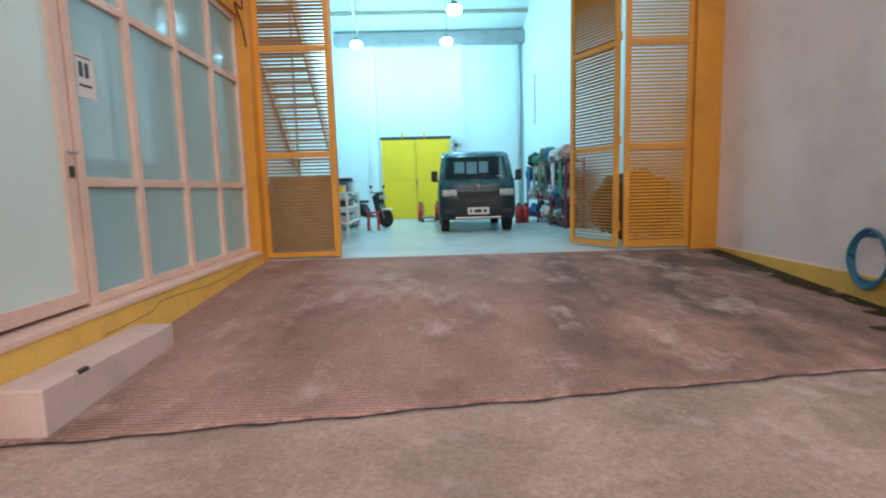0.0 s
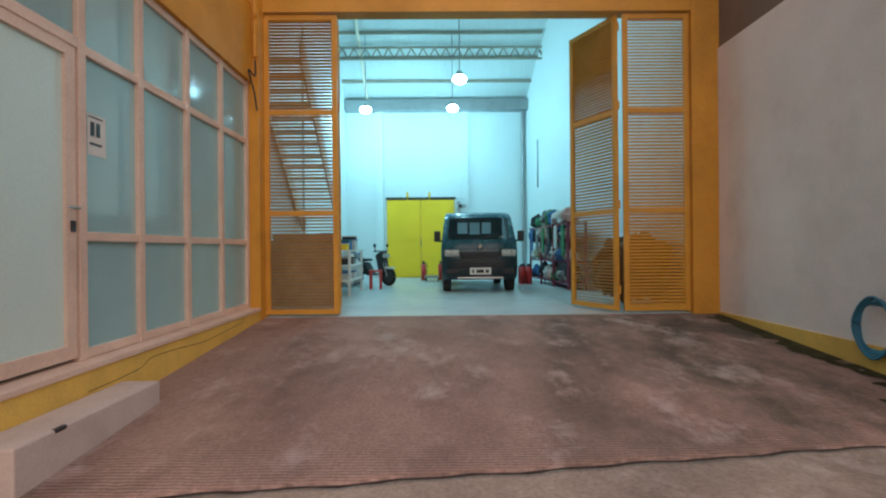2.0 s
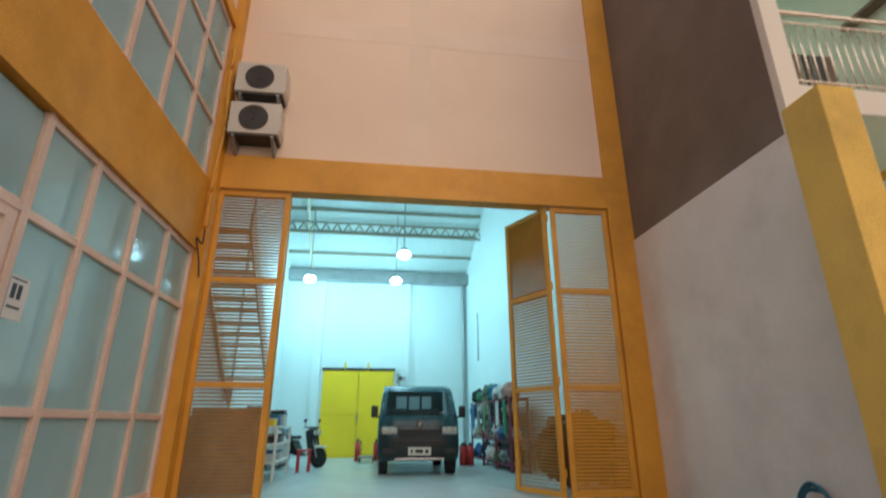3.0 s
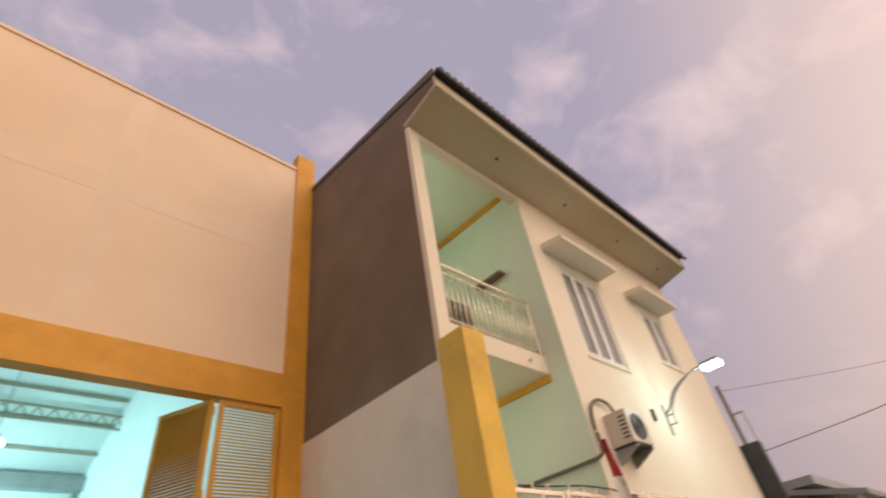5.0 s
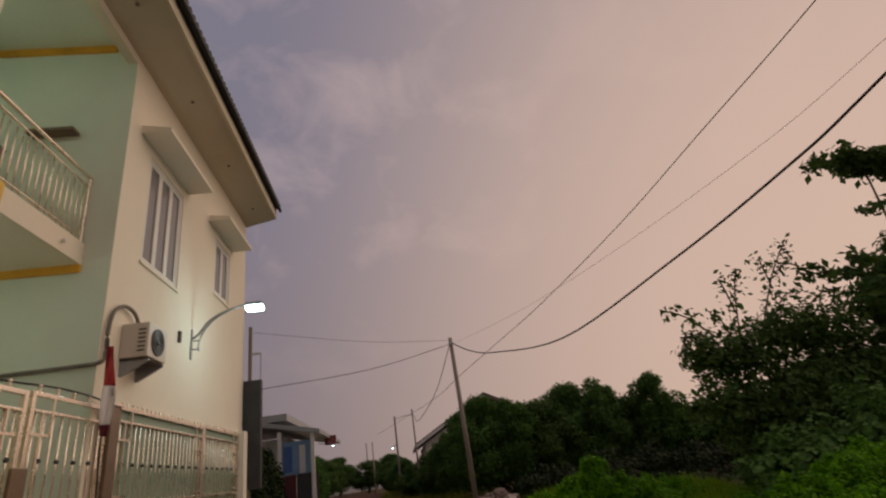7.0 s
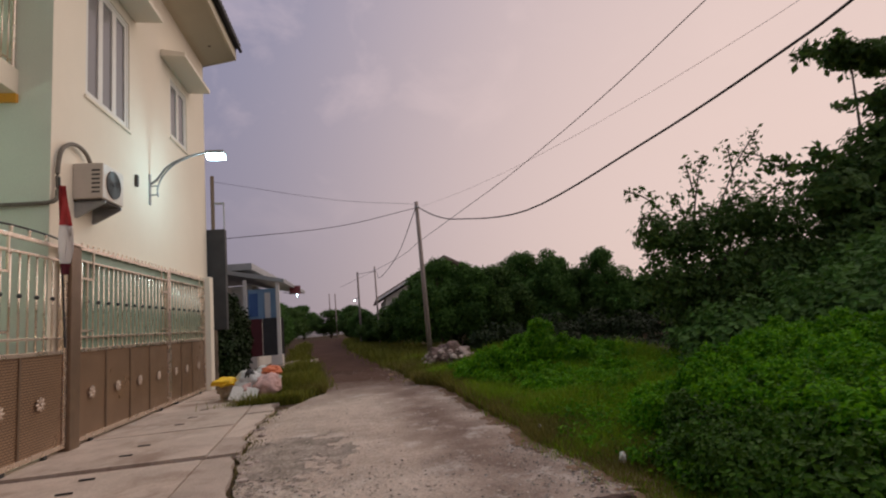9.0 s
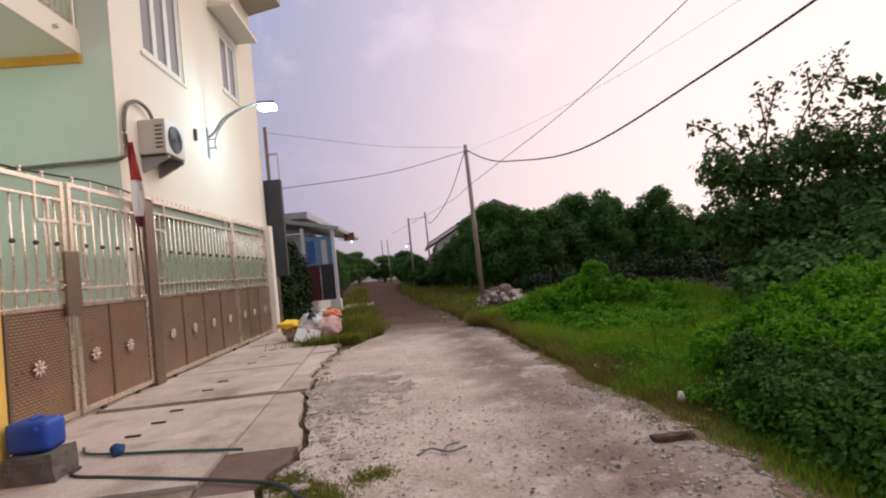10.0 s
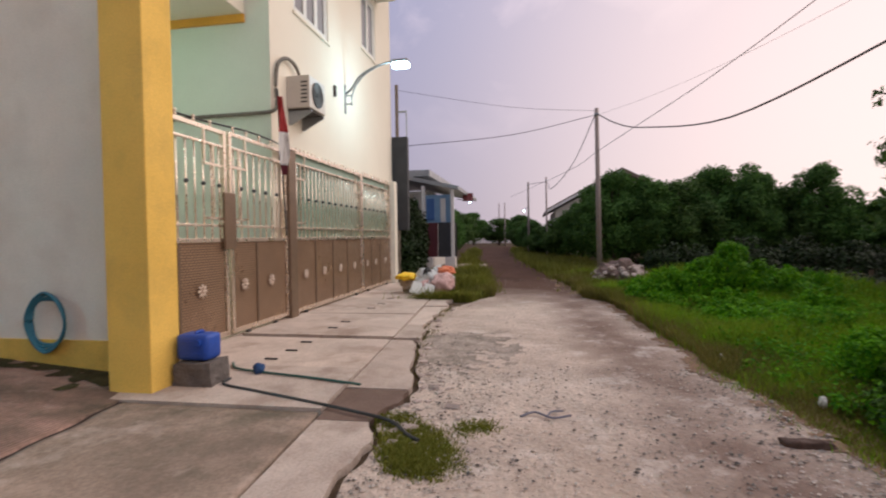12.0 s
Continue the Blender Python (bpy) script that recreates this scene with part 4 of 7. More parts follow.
part("cable", tube([(-2.5, 7.0, 3.95), (-2.47, 6.9, 3.7), (-2.52, 6.8, 3.75), (-2.5, 6.95, 3.5), (-2.48, 7.0, 3.25)], 0.012), M["dark"], p)

coil = thing("garden_hose", (4.06, 4.6, 0.25), "blue green hose coiled on a hook on the wall", "hose")
bm = bmesh.new()
for k in range(4):
    t = tube([(4.055 - 0.012 * k, 4.58 + (0.185 + 0.012 * k) * math.cos(a), 0.535 + (0.235 + 0.01 * k) * math.sin(a) + 0.02 * math.sin(3 * a + k)) for a in [i * math.pi / 6 for i in range(12)]], 0.014, 6, True)
    me = bpy.data.meshes.new("ring")
    t.to_mesh(me)
    t.free()
    bm.from_mesh(me)
    bpy.data.meshes.remove(me)
part("coil", bm, mat("teal_hose", (0.04, 0.19, 0.27), 0.5), coil, "", True)
part("hook", rod((4.1, 4.58, 0.79), (4.0, 4.58, 0.81), 0.012), M["dark"], coil)

block = thing("concrete_block", (4.15, 2.9, 0.02), "rough grey concrete block beside the pillar", "block")
bm = boxes((3.86, 4.13, 2.74, 3.10, 0.01, 0.235))
bmesh.ops.subdivide_edges(bm, edges=bm.edges[:], cuts=4, use_grid_fill=True)
for v in bm.verts:
    v.co += Vector(noise.noise_vector(v.co * 9)) * 0.025
part("body", bm, mat("dark_damp_block", (0.16, 0.14, 0.125), 0.9, var=0.3, scale=7, bump=0.8), block)
can = thing("jerrycan", (4.0, 2.93, 0.24), "blue plastic jerrycan lying on the concrete block", "jerrycan")
bm = boxes((3.89, 4.10, 2.78, 3.09, 0.246, 0.475), bevel=0.04)
part("body", bm, M["blue"], can, "", True)
part("cap", rod((3.89, 2.86, 0.41), (3.862, 2.86, 0.41), 0.028), M["blue"], can)
part("handle", tube([(3.95, 2.93, 0.465), (3.96, 2.93, 0.485), (4.04, 2.93, 0.485), (4.05, 2.93, 0.465)], 0.014), M["blue"], can)
for z in (0.31, 0.36, 0.41):
    part("rib", boxes((3.884, 3.892, 2.84, 3.03, z - 0.006, z + 0.006), bevel=0.002), M["blue"], can)
p = thing("black_hose", (3.6, 1.8, 0.04), "black rubber hose lying across the pavement", "hose")
part("tube", tube([(4.12, 2.72, 0.04), (3.94, 2.66, 0.04), (3.80, 2.28, 0.04), (3.63, 1.80, 0.04), (3.46, 1.34, 0.04), (3.29, 0.98, 0.042), (3.11, 0.82, 0.03), (3.02, 0.72, 0.03)], 0.013), M["cable"], p)
p = thing("green_hose", (4.3, 2.2, 0.04), "thin green hose with a blue knotted rag", "hose")
part("tube", tube([(4.6, 3.0, 0.05), (4.42, 2.85, 0.05), (4.31, 2.5, 0.05), (4.20, 2.0, 0.05), (4.05, 1.46, 0.05)], 0.012), M["hose"], p)
bm = bmesh.new()
bmesh.ops.create_icosphere(bm, subdivisions=3, radius=0.05, matrix=Matrix.Translation((4.33, 2.55, 0.075)))
for v in bm.verts:
    v.co += Vector(noise.noise_vector(v.co * 16)) * 0.03
part("rag", bm, mat("dark_blue_rag", (0.02, 0.06, 0.16), 0.9), p, "dark blue knotted rag", True)

# ---------------------------------------------------------------- lamps that are seen
for x, y, z in FLOODS:
    ob = thing("flood_lamp", (x, y, z), "bright white LED flood lamp hung from the roof", "lamp", "warehouse lamps")
    part("rod", rod((x, y, z), (x, y, roof_z(y)), 0.012), M["galv"], ob)
    part("housing", rod((x, y, z - 0.05), (x, y, z + 0.06), 0.13, 0.06, 20), M["galv"], ob)
    # Dome made larger than the lamp's lens, to stand in for its glare
    bm = bmesh.new()
    bmesh.ops.create_icosphere(bm, subdivisions=3, radius=0.17, matrix=Matrix.Translation((x, y, z - 0.13)) @ Matrix.Diagonal((1, 1, 0.6, 1)))
    part("lens", bm, M["led"], ob, "glowing dome, enlarged for glare", True)
ob = thing("street_lamp", (10.4, HY, 4.0), "white street lamp on a curved steel wall bracket, lit", "lamp")
part("plate", boxes((10.36, 10.44, HY - 0.02, HY, 4.0, 4.62), bevel=0.004), M["galv"], ob)
part("arm", tube([(10.4, 3.93, 4.42), (10.4, 3.8, 4.52), (10.4, 3.62, 4.76), (10.4, 3.35, 4.92), (10.4, 3.0, 5.02), (10.4, 2.85, 5.03)], 0.025), M["galv"], ob)
part("brace", tube([(10.4, 3.79, 4.16), (10.4, 3.80, 4.32), (10.4, 3.71, 4.56), (10.4, 3.5, 4.80), (10.4, 3.2, 4.96)], 0.016), M["galv"], ob)
for z, d in ((4.20, 3.80), (4.38, 3.79)):
    part("clamp", rod((10.4, 3.94, z), (10.4, d, z), 0.014), M["galv"], ob)
part("head", boxes((10.30, 10.50, 2.52, 2.88, 4.99, 5.06), bevel=0.02), M["galv"], ob)
# oversize lens: part of the glow round the lamp is put into its shape
part("lens", boxes((10.30, 10.50, 2.52, 2.86, 4.90, 4.988), bevel=0.03), M["led"], ob, "glowing lens, enlarged for glare")
ob = thing("wall_switch_box", (9.6, HY, 4.25), "small dark box on the cream wall", "box")
part("body", boxes((9.74, 9.81, HY - 0.05, HY, 4.2, 4.42), bevel=0.006), M["grille"], ob)

# ---------------------------------------------------------------- steel gate
GY = 3.87


def flower(parent, x, z):
    bm = bmesh.new()
    for k in range(8):
        a = k * math.pi / 4
        m = Matrix.Translation((x + 0.055 * math.cos(a), GY - 0.035, z + 0.055 * math.sin(a))) @ Matrix.Rotation(-a, 4, "Y") @ Matrix.Diagonal((1.5, 0.35, 0.75, 1))
        bmesh.ops.create_icosphere(bm, subdivisions=1, radius=0.028, matrix=m)
    bmesh.ops.create_icosphere(bm, subdivisions=1, radius=0.026, matrix=Matrix.Translation((x, GY - 0.04, z)))
    part("flower", bm, mat_flower, parent, "pale cast flower ornament", True)


mat_flower = mat("pale_cast_metal", (0.62, 0.50, 0.40), 0.4, metal=0.5, var=0.1)
mat_green = mat("green_backing_sheet", (0.24, 0.34, 0.26), 0.4, var=0.08, scale=1.2, bump=0.05)
bar_long = mesh_of("bar", rod((0, 0, 0), (0, 0, 1.12), 0.012, seg=8), M["steel"], True)
knob = bmesh.new()
bmesh.ops.create_icosphere(knob, subdivisions=2, radius=0.028)
knob = mesh_of("knob", knob, M["dark"], True)
bead = rod((0, 0, 0), (0, 0, 0.05), 0.022, 0.014, 8)
bmesh.ops.create_icosphere(bead, subdivisions=2, radius=0.024, matrix=Matrix.Translation((0, 0, 0.065)))
bead = mesh_of("finial", bead, M["steel"], True)


def gate_leaf(x0, x1, sheets, label, zt, backing, key_at=()):
    ob = thing("gate_leaf", ((x0 + x1) / 2, GY, 0.06), label, "gate", "driveway gate leaves")
    for x in (x0, x1 - 0.06):
        part("stile", boxes((x, x + 0.06, GY - 0.03, GY + 0.03, 0.07, zt), bevel=0.006), M["steel"], ob)
    for z, h in ((0.07, 0.06), (1.27, 0.05), (zt - 0.05, 0.05), (zt - 0.22, 0.03), (1.46, 0.03)):
        part("rail", boxes((x0 + 0.06, x1 - 0.06, GY - 0.025, GY + 0.025, z, z + h), bevel=0.004), M["steel"], ob)
    n = len(sheets)
    for i, (a, b) in enumerate(sheets):
        part("sheet", boxes((a + 0.012, b - 0.012, GY - 0.006, GY + 0.006, 0.13, 1.27)), M["bronze"], ob, "bronze coloured sheet panel")
        if b < x1 - 0.1:
            part("rib", boxes((b - 0.018, b + 0.018, GY - 0.022, GY + 0.022, 0.13, 1.27), bevel=0.004), M["bronze_plain"], ob)
        flower(ob, (a + b) / 2 - 0.06, 0.69)
    k = max(3, round((x1 - x0 - 0.2) / 0.15))
    for i in range(k):
        x = x0 + 0.13 + (x1 - x0 - 0.26) * i / (k - 1)
        shared("bar", bar_long, ob, Matrix.Translation((x, GY, 1.32)) @ Matrix.Diagonal((1, 1, (zt - 0.22 - 1.32) / 1.12, 1)))
        if i % 2:
            shared("knob", knob, ob, Matrix.Translation((x, GY - 0.005, 1.98)))
        if backing or i % 2 == 0:
            shared("finial", bead, ob, Matrix.Translation((x, GY, zt)) @ Matrix.Scale(0.7 if backing else 1.0, 4))
    for x, s in key_at:
        lo, hi = min(x, x + 0.34 * s), max(x, x + 0.34 * s)
        part("key_bar", boxes((x - 0.013, x + 0.013, GY - 0.032, GY - 0.006, zt - 0.47, zt - 0.05)), M["steel"], ob)
        part("key_bar", boxes((lo, hi, GY - 0.032, GY - 0.006, zt - 0.47, zt - 0.44)), M["steel"], ob)
        part("key_bar", boxes((x + 0.17 * s - 0.013, x + 0.17 * s + 0.013, GY - 0.034, GY - 0.008, 1.58, zt - 0.22)), M["steel"], ob)
        part("key_bar", boxes((lo, hi, GY - 0.032, GY - 0.006, 1.55, 1.58)), M["steel"], ob)
    if backing:
        part("backing", boxes((x0 + 0.06, x1 - 0.06, GY + 0.03, GY + 0.04, 1.32, zt - 0.02)), mat_green, ob, "green backing sheet")
    for x in (x0 + 0.4, x1 - 0.4):
        part("roller", rod((x, GY - 0.02, 0.045), (x, GY + 0.02, 0.045), 0.035, seg=14), M["dark"], ob)
    return ob


gate_leaf(4.22, 5.86, ((4.28, 4.95), (4.95, 5.80)), "tall steel gate leaf with bronze panels and open bars", 2.68, False, ((5.42, 1),))
gate_leaf(5.92, 7.46, ((5.98, 6.56), (6.56, 7.40)), "tall steel gate leaf with bronze panels and open bars", 2.70, False, ((6.30, -1),))
gate_leaf(7.72, 11.05, ((7.78, 8.53), (8.53, 9.34), (9.34, 10.12), (10.12, 10.99)), "long sliding steel gate leaf with green backing", 2.76, True, ((8.12, -1), (10.68, 1)))
gate_leaf(11.08, 13.42, ((11.14, 11.75), (11.75, 12.45), (12.45, 13.36)), "steel gate leaf with green backing by the wall end", 2.78, True, ((13.02, 1),))
ob = thing("gate_post", (7.59, GY, 0), "square bronze steel gate post", "post")
part("tube", boxes((7.47, 7.71, GY - 0.07, GY + 0.07, 0.02, 2.72), bevel=0.01), M["bronze_plain"], ob)
part("cap", boxes((7.45, 7.73, GY - 0.085, GY + 0.085, 2.72, 2.76), bevel=0.01), M["steel"], ob)
ob = thing("gate_lock_box", (5.88, GY - 0.05, 1.2), "tall bronze lock cover where two gate leaves meet", "lock cover")
part("cover", boxes((5.74, 5.98, GY - 0.075, GY - 0.034, 1.18, 1.90), bevel=0.012), M["bronze_plain"], ob)
part("bolt", rod((5.70, GY - 0.055, 1.52), (6.06, GY - 0.055, 1.52), 0.014), M["steel"], ob)
ob = thing("wall_end_post", (13.55, 3.85, 0), "cream masonry post at the gate end", "post")
part("shaft", boxes((13.43, 13.72, 3.72, HY - 0.002, -0.02, 2.85), bevel=0.01), M["cream"], ob)
ob = thing("flag", (7.42, 3.78, 2.7), "red and white flag hanging limp on a short staff", "flag")
part("staff", rod((7.30, 3.78, 1.35), (7.03, 3.74, 3.55), 0.014), M["dark"], ob)


def cloth(z0, z1, m):
    bm = bmesh.new()
    n, k = 14, 10
    g = []
    for i in range(n + 1):
        z = z0 + (z1 - z0) * i / n
        s = 0.04 + 0.085 * math.sin(min(1.0, (3.45 - z) / 0.75) * 1.5) - 0.06 * max(0.0, (2.62 - z) / 0.34)
        g.append([bm.verts.new((7.03 + (3.5 - z) * 0.06 + s * (j / k) + 0.02 * math.sin(j * 2.1 + z * 4), 3.72 - 0.5 * s * (j / k) + 0.035 * math.sin(j * 2.4 + z * 3), z)) for j in range(k + 1)])
    for i in range(n):
        for j in range(k):
            bm.faces.new((g[i][j], g[i][j + 1], g[i + 1][j + 1], g[i + 1][j]))
    bmesh.ops.solidify(bm, geom=bm.faces[:], thickness=0.004)
    return part("cloth", bm, m, ob, "", True)


flag_white = mat("white_flag_cloth", (0.90, 0.87, 0.84), 0.8, var=0.04)
cloth(3.44, 2.92, M["red"])
cloth(2.92, 2.42, flag_white)
cloth(2.42, 2.28, mat("maroon_flag_tassel", (0.20, 0.03, 0.05), 0.8))
ob = thing("loose_cable", (6.4, 3.92, 2.76), "loose black cable lying along the gate top", "cable")
part("wire", tube([(4.40, GY + 0.01, 2.70), (4.9, GY + 0.015, 2.715), (5.6, GY + 0.02, 2.745), (6.4, GY + 0.02, 2.80), (7.1, GY + 0.02, 2.80), (7.48, GY, 2.76)], 0.012, 6), M["cable"], ob)
# bench and steps seen behind the open bars
ob = thing("porch_steps", (6.2, 5.9, 0.02), "pale tiled steps at the back of the carport", "steps")
for i in range(2):
    part("tread", boxes((4.5, 6.0, 5.4 + i * 0.25, 5.65 + i * 0.25, 0, 0.17 * (i + 1))), M["white"], ob)
setting("carport_floor", boxes((HX0 + 0.24, RX, 3.9, 6.5, -0.03, 0.03)), M["slab"], "concrete carport floor behind the gate", "floor")
ob = thing("garden_stair", (5.8, 6.1, 0.03), "pale mint concrete stair inside the carport", "stair")
part("stringer", prism([(6.95, 0.03), (6.95, 0.3), (4.7, 2.75), (4.45, 2.75), (4.45, 2.45), (6.6, 0.03)], 5.95, 6.02, "y"), M["white"], ob)
for i in range(13):
    part("tread", boxes((6.72 - i * 0.175, 6.97 - i * 0.175, 6.02, 6.48, 0.17 + i * 0.19, 0.22 + i * 0.19)), M["white"], ob)
# things on the balcony
ob = thing("drying_rack", (5.6, 5.2, 5.14), "folding drying rack with dark clothes on the balcony", "drying rack")
for x in (5.2, 6.1):
    part("leg", rod((x, 4.9, 5.14), (x, 5.5, 6.1), 0.012), M["galv"], ob)
    part("leg", rod((x, 5.5, 5.14), (x, 4.9, 6.1), 0.012), M["galv"], ob)
part("bar", rod((5.2, 4.9, 6.1), (6.1, 4.9, 6.1), 0.01), M["galv"], ob)
for i in range(5):
    part("garment", boxes((5.25 + i * 0.17, 5.38 + i * 0.17, 4.885, 4.915, 5.45, 6.11), bevel=0.008), (M["dark"], M["brown"], M["grille"])[i % 3], ob)
ob = thing("wall_shelf", (7.1, 5.0, 7.2), "dark wall shelf on the mint wall", "shelf")
part("board", boxes((RX - 0.2, RX, 4.72, 5.45, 7.18, 7.24), bevel=0.006), M["brown"], ob)

# bodies of the added recess lamps, hidden from the camera
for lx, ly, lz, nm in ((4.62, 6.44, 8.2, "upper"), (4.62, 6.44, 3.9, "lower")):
    ob = thing("wall_lamp", (lx, ly, lz), "added wall lamp in the recess, lit, out of view", "lamp", "recess lamps")
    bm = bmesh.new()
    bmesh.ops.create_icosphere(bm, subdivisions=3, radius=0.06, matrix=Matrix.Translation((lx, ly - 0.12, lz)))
    part("bulb", bm, M["unseen_recess_led"], ob, "glowing bulb", True)
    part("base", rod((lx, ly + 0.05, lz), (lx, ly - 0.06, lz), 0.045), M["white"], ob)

# ---------------------------------------------------------------- warehouse contents
yd = thing("yellow_door", (-0.55, BACK_Y, FLOOR), "bright yellow double steel door in the back wall, shut", "door")
for a, b in ((-1.69, -0.55), (-0.54, 0.60)):
    d = part("leaf", boxes((a, b, BACK_Y - 0.07, BACK_Y - 0.01, FLOOR + 0.01, 2.98), bevel=0.008), M["yellow"], yd)
    for z0, z1 in ((0.45, 1.55), (1.62, 2.9)):
        part("panel", boxes((a + 0.06, b - 0.06, BACK_Y - 0.085, BACK_Y - 0.07, z0, z1), bevel=0.006), M["yellow"], d)
part("track", boxes((-1.72, 0.64, BACK_Y - 0.1, BACK_Y - 0.01, 2.985, 3.06)), M["dark"], yd, "dark top track")
for x in (-0.99, -0.25):
    part("hanger", boxes((x - 0.03, x + 0.03, BACK_Y - 0.1, BACK_Y - 0.06, 2.98, 3.24), bevel=0.006), M["yellow"], yd)
part("bolt", rod((-0.54, BACK_Y - 0.1, 1.4), (-0.54, BACK_Y - 0.1, 1.65), 0.014), M["galv"], yd)
ob = thing("wall_fan", (0.78, BACK_Y, 2.72), "grey wall fan on the white back wall", "fan")
part("arm", rod((0.78, BACK_Y, 2.5), (0.78, BACK_Y - 0.28, 2.7), 0.025), M["galv"], ob)
part("motor", rod((0.78, BACK_Y - 0.36, 2.72), (0.78, BACK_Y - 0.2, 2.72), 0.08, seg=16), M["dark"], ob)
for r in (0.08, 0.14, 0.2, 0.26):
    part("guard_ring", tube([(0.78 + r * math.cos(a), BACK_Y - 0.42 - 0.04 * (0.26 - r), 2.72 + r * math.sin(a)) for a in [i * math.pi / 5 for i in range(10)]], 0.006, 5, True), M["galv"], ob)
for k in range(3):
    a = k * 2.094
    part("blade", boxes((0.78 + 0.12 * math.cos(a) - 0.06, 0.78 + 0.12 * math.cos(a) + 0.06, BACK_Y - 0.40, BACK_Y - 0.39, 2.72 + 0.12 * math.sin(a) - 0.06, 2.72 + 0.12 * math.sin(a) + 0.06), bevel=0.003), M["galv"], ob)
ob = thing("downpipe", (2.93, BACK_Y - 0.1, FLOOR), "grey plastic downpipe in the warehouse corner", "pipe")
part("pipe", rod((2.93, BACK_Y - 0.08, FLOOR), (2.93, BACK_Y - 0.08, 6.0), 0.05), M["galv"], ob)
ob = thing("side_downpipe", (3.2, 15.6, 4.0), "thin grey conduit on the side wall", "pipe")
part("pipe", rod((3.16, 15.6, 3.2), (3.16, 15.6, 4.7), 0.02), M["galv"], ob)


def van():
    ob = thing("pickup_van", (0.94, 12.6, FLOOR), "slate blue flat nosed pickup van parked facing the door", "van")
    cx, F = 0.94, FLOOR
    rows = [(0.06, 0.28, 0.80), (0.0, 0.36, 0.82), (-0.02, 0.55, 0.83), (0.0, 0.74, 0.832), (0.03, 0.90, 0.835), (0.07, 1.08, 0.83), (0.12, 1.16, 0.82), (0.28, 1.42, 0.79), (0.42, 1.66, 0.755), (0.52, 1.74, 0.735), (0.80, 1.80, 0.71), (1.25, 1.81, 0.71)]
    y0, S = 10.86, 14

    def ring(dy, dz, w):
        out = [(cx - w, y0 + 1.75, F + dz)]
        for i in range(S + 1):
            s = -1 + 2 * i / S
            out.append((cx + w * s, y0 + dy + 0.16 * abs(s) ** 5, F + dz))
        return out + [(cx + w, y0 + 1.75, F + dz)]

    def skin(ks, sel, material, name, off=0.0, parent=ob, label=""):
        bm = bmesh.new()
        g = [[bm.verts.new(Vector(p) + Vector((0, -off, off * 0.3))) for p in ring(*rows[k])] for k in ks]
        for a, b in zip(g, g[1:]):
            for i in range(len(a) - 1):
                if sel(i):
                    bm.faces.new((a[i], a[i + 1], b[i + 1], b[i]))
        bmesh.ops.delete(bm, geom=[v for v in bm.verts if not v.link_faces], context="VERTS")
        return part(name, bm, material, parent, label, True)
    allf = lambda i: True
    skin(range(2, 7), allf, M["van"], "nose")
    skin(range(6, 9), lambda i: i in (0, 1), M["van"], "windscreen_pillar")
    skin(range(6, 9), lambda i: i in (S, S + 1), M["van"], "windscreen_pillar")
    skin(range(8, 12), allf, M["van"], "roof")
    skin(range(6, 9), lambda i: 1 < i < S, M["van_glass"], "windscreen", 0.0, ob, "dark tinted windscreen")
    low = skin(range(0, 4), allf, M["van_low"], "bumper", 0.012, ob, "dark grey bumper")
    part("cab_back", boxes((cx - 0.66, cx + 0.66, y0 + 1.70, y0 + 1.74, F + 0.4, F + 1.32), (cx - 0.66, cx - 0.42, y0 + 1.70, y0 + 1.74, F + 1.32, F + 1.62), (cx + 0.42, cx + 0.66, y0 + 1.70, y0 + 1.74, F + 1.32, F + 1.62), (cx - 0.66, cx + 0.66, y0 + 1.70, y0 + 1.74, F + 1.62, F + 1.79),
                           (cx - 0.17, cx - 0.12, y0 + 1.70, y0 + 1.74, F + 1.32, F + 1.62), (cx + 0.14, cx + 0.19, y0 + 1.70, y0 + 1.74, F + 1.32, F + 1.62)), M["black"], ob)
    part("dashboard", boxes((cx - 0.72, cx + 0.72, y0 + 0.2, y0 + 0.6, F + 0.9, F + 1.13), bevel=0.03), M["black"], ob)
    for s in (-1, 1):
        part("seat", boxes((cx + s * 0.36 - 0.22, cx + s * 0.36 + 0.22, y0 + 1.2, y0 + 1.35, F + 0.7, F + 1.33), bevel=0.04), M["black"], ob)
        x = cx + s * 0.62
        part("headlight", boxes((x - 0.165, x + 0.175, y0 - 0.012, y0 + 0.15, F + 0.785, F + 0.945), bevel=0.05), M["lens"], ob, "clear headlight", True)
        part("lamp_bezel", boxes((x - 0.19, x + 0.19, y0 + 0.006, y0 + 0.15, F + 0.775, F + 0.955), bevel=0.04), M["black"], ob, "", True)
        part("fog_recess", boxes((x - 0.12, x + 0.12, y0 - 0.035, y0 + 0.02, F + 0.42, F + 0.52), bevel=0.01), M["black"], ob)
        x = cx + s * 0.93
        mir = part("mirror", boxes((x - 0.07, x + 0.07, y0 + 0.22, y0 + 0.32, F + 1.12, F + 1.36), bevel=0.03), M["black"], ob, "black door mirror", True)
        part("stalk", rod((x - s * 0.02, y0 + 0.3, F + 1.15), (cx + s * 0.80, y0 + 0.42, F + 1.12), 0.02), M["black"], mir)
        wheel = part("wheel", rod((cx + s * 0.62, y0 + 0.62, F + 0.29), (cx + s * 0.80, y0 + 0.62, F + 0.29), 0.29, seg=28), M["rubber"], ob, "black tyre")
        part("rim", rod((cx + s * 0.795, y0 + 0.62, F + 0.29), (cx + s * 0.81, y0 + 0.62, F + 0.29), 0.18, seg=20), M["galv"], wheel)
        wheel = part("wheel", rod((cx + s * 0.62, y0 + 3.0, F + 0.29), (cx + s * 0.80, y0 + 3.0, F + 0.29), 0.29, seg=28), M["rubber"], ob, "black tyre")
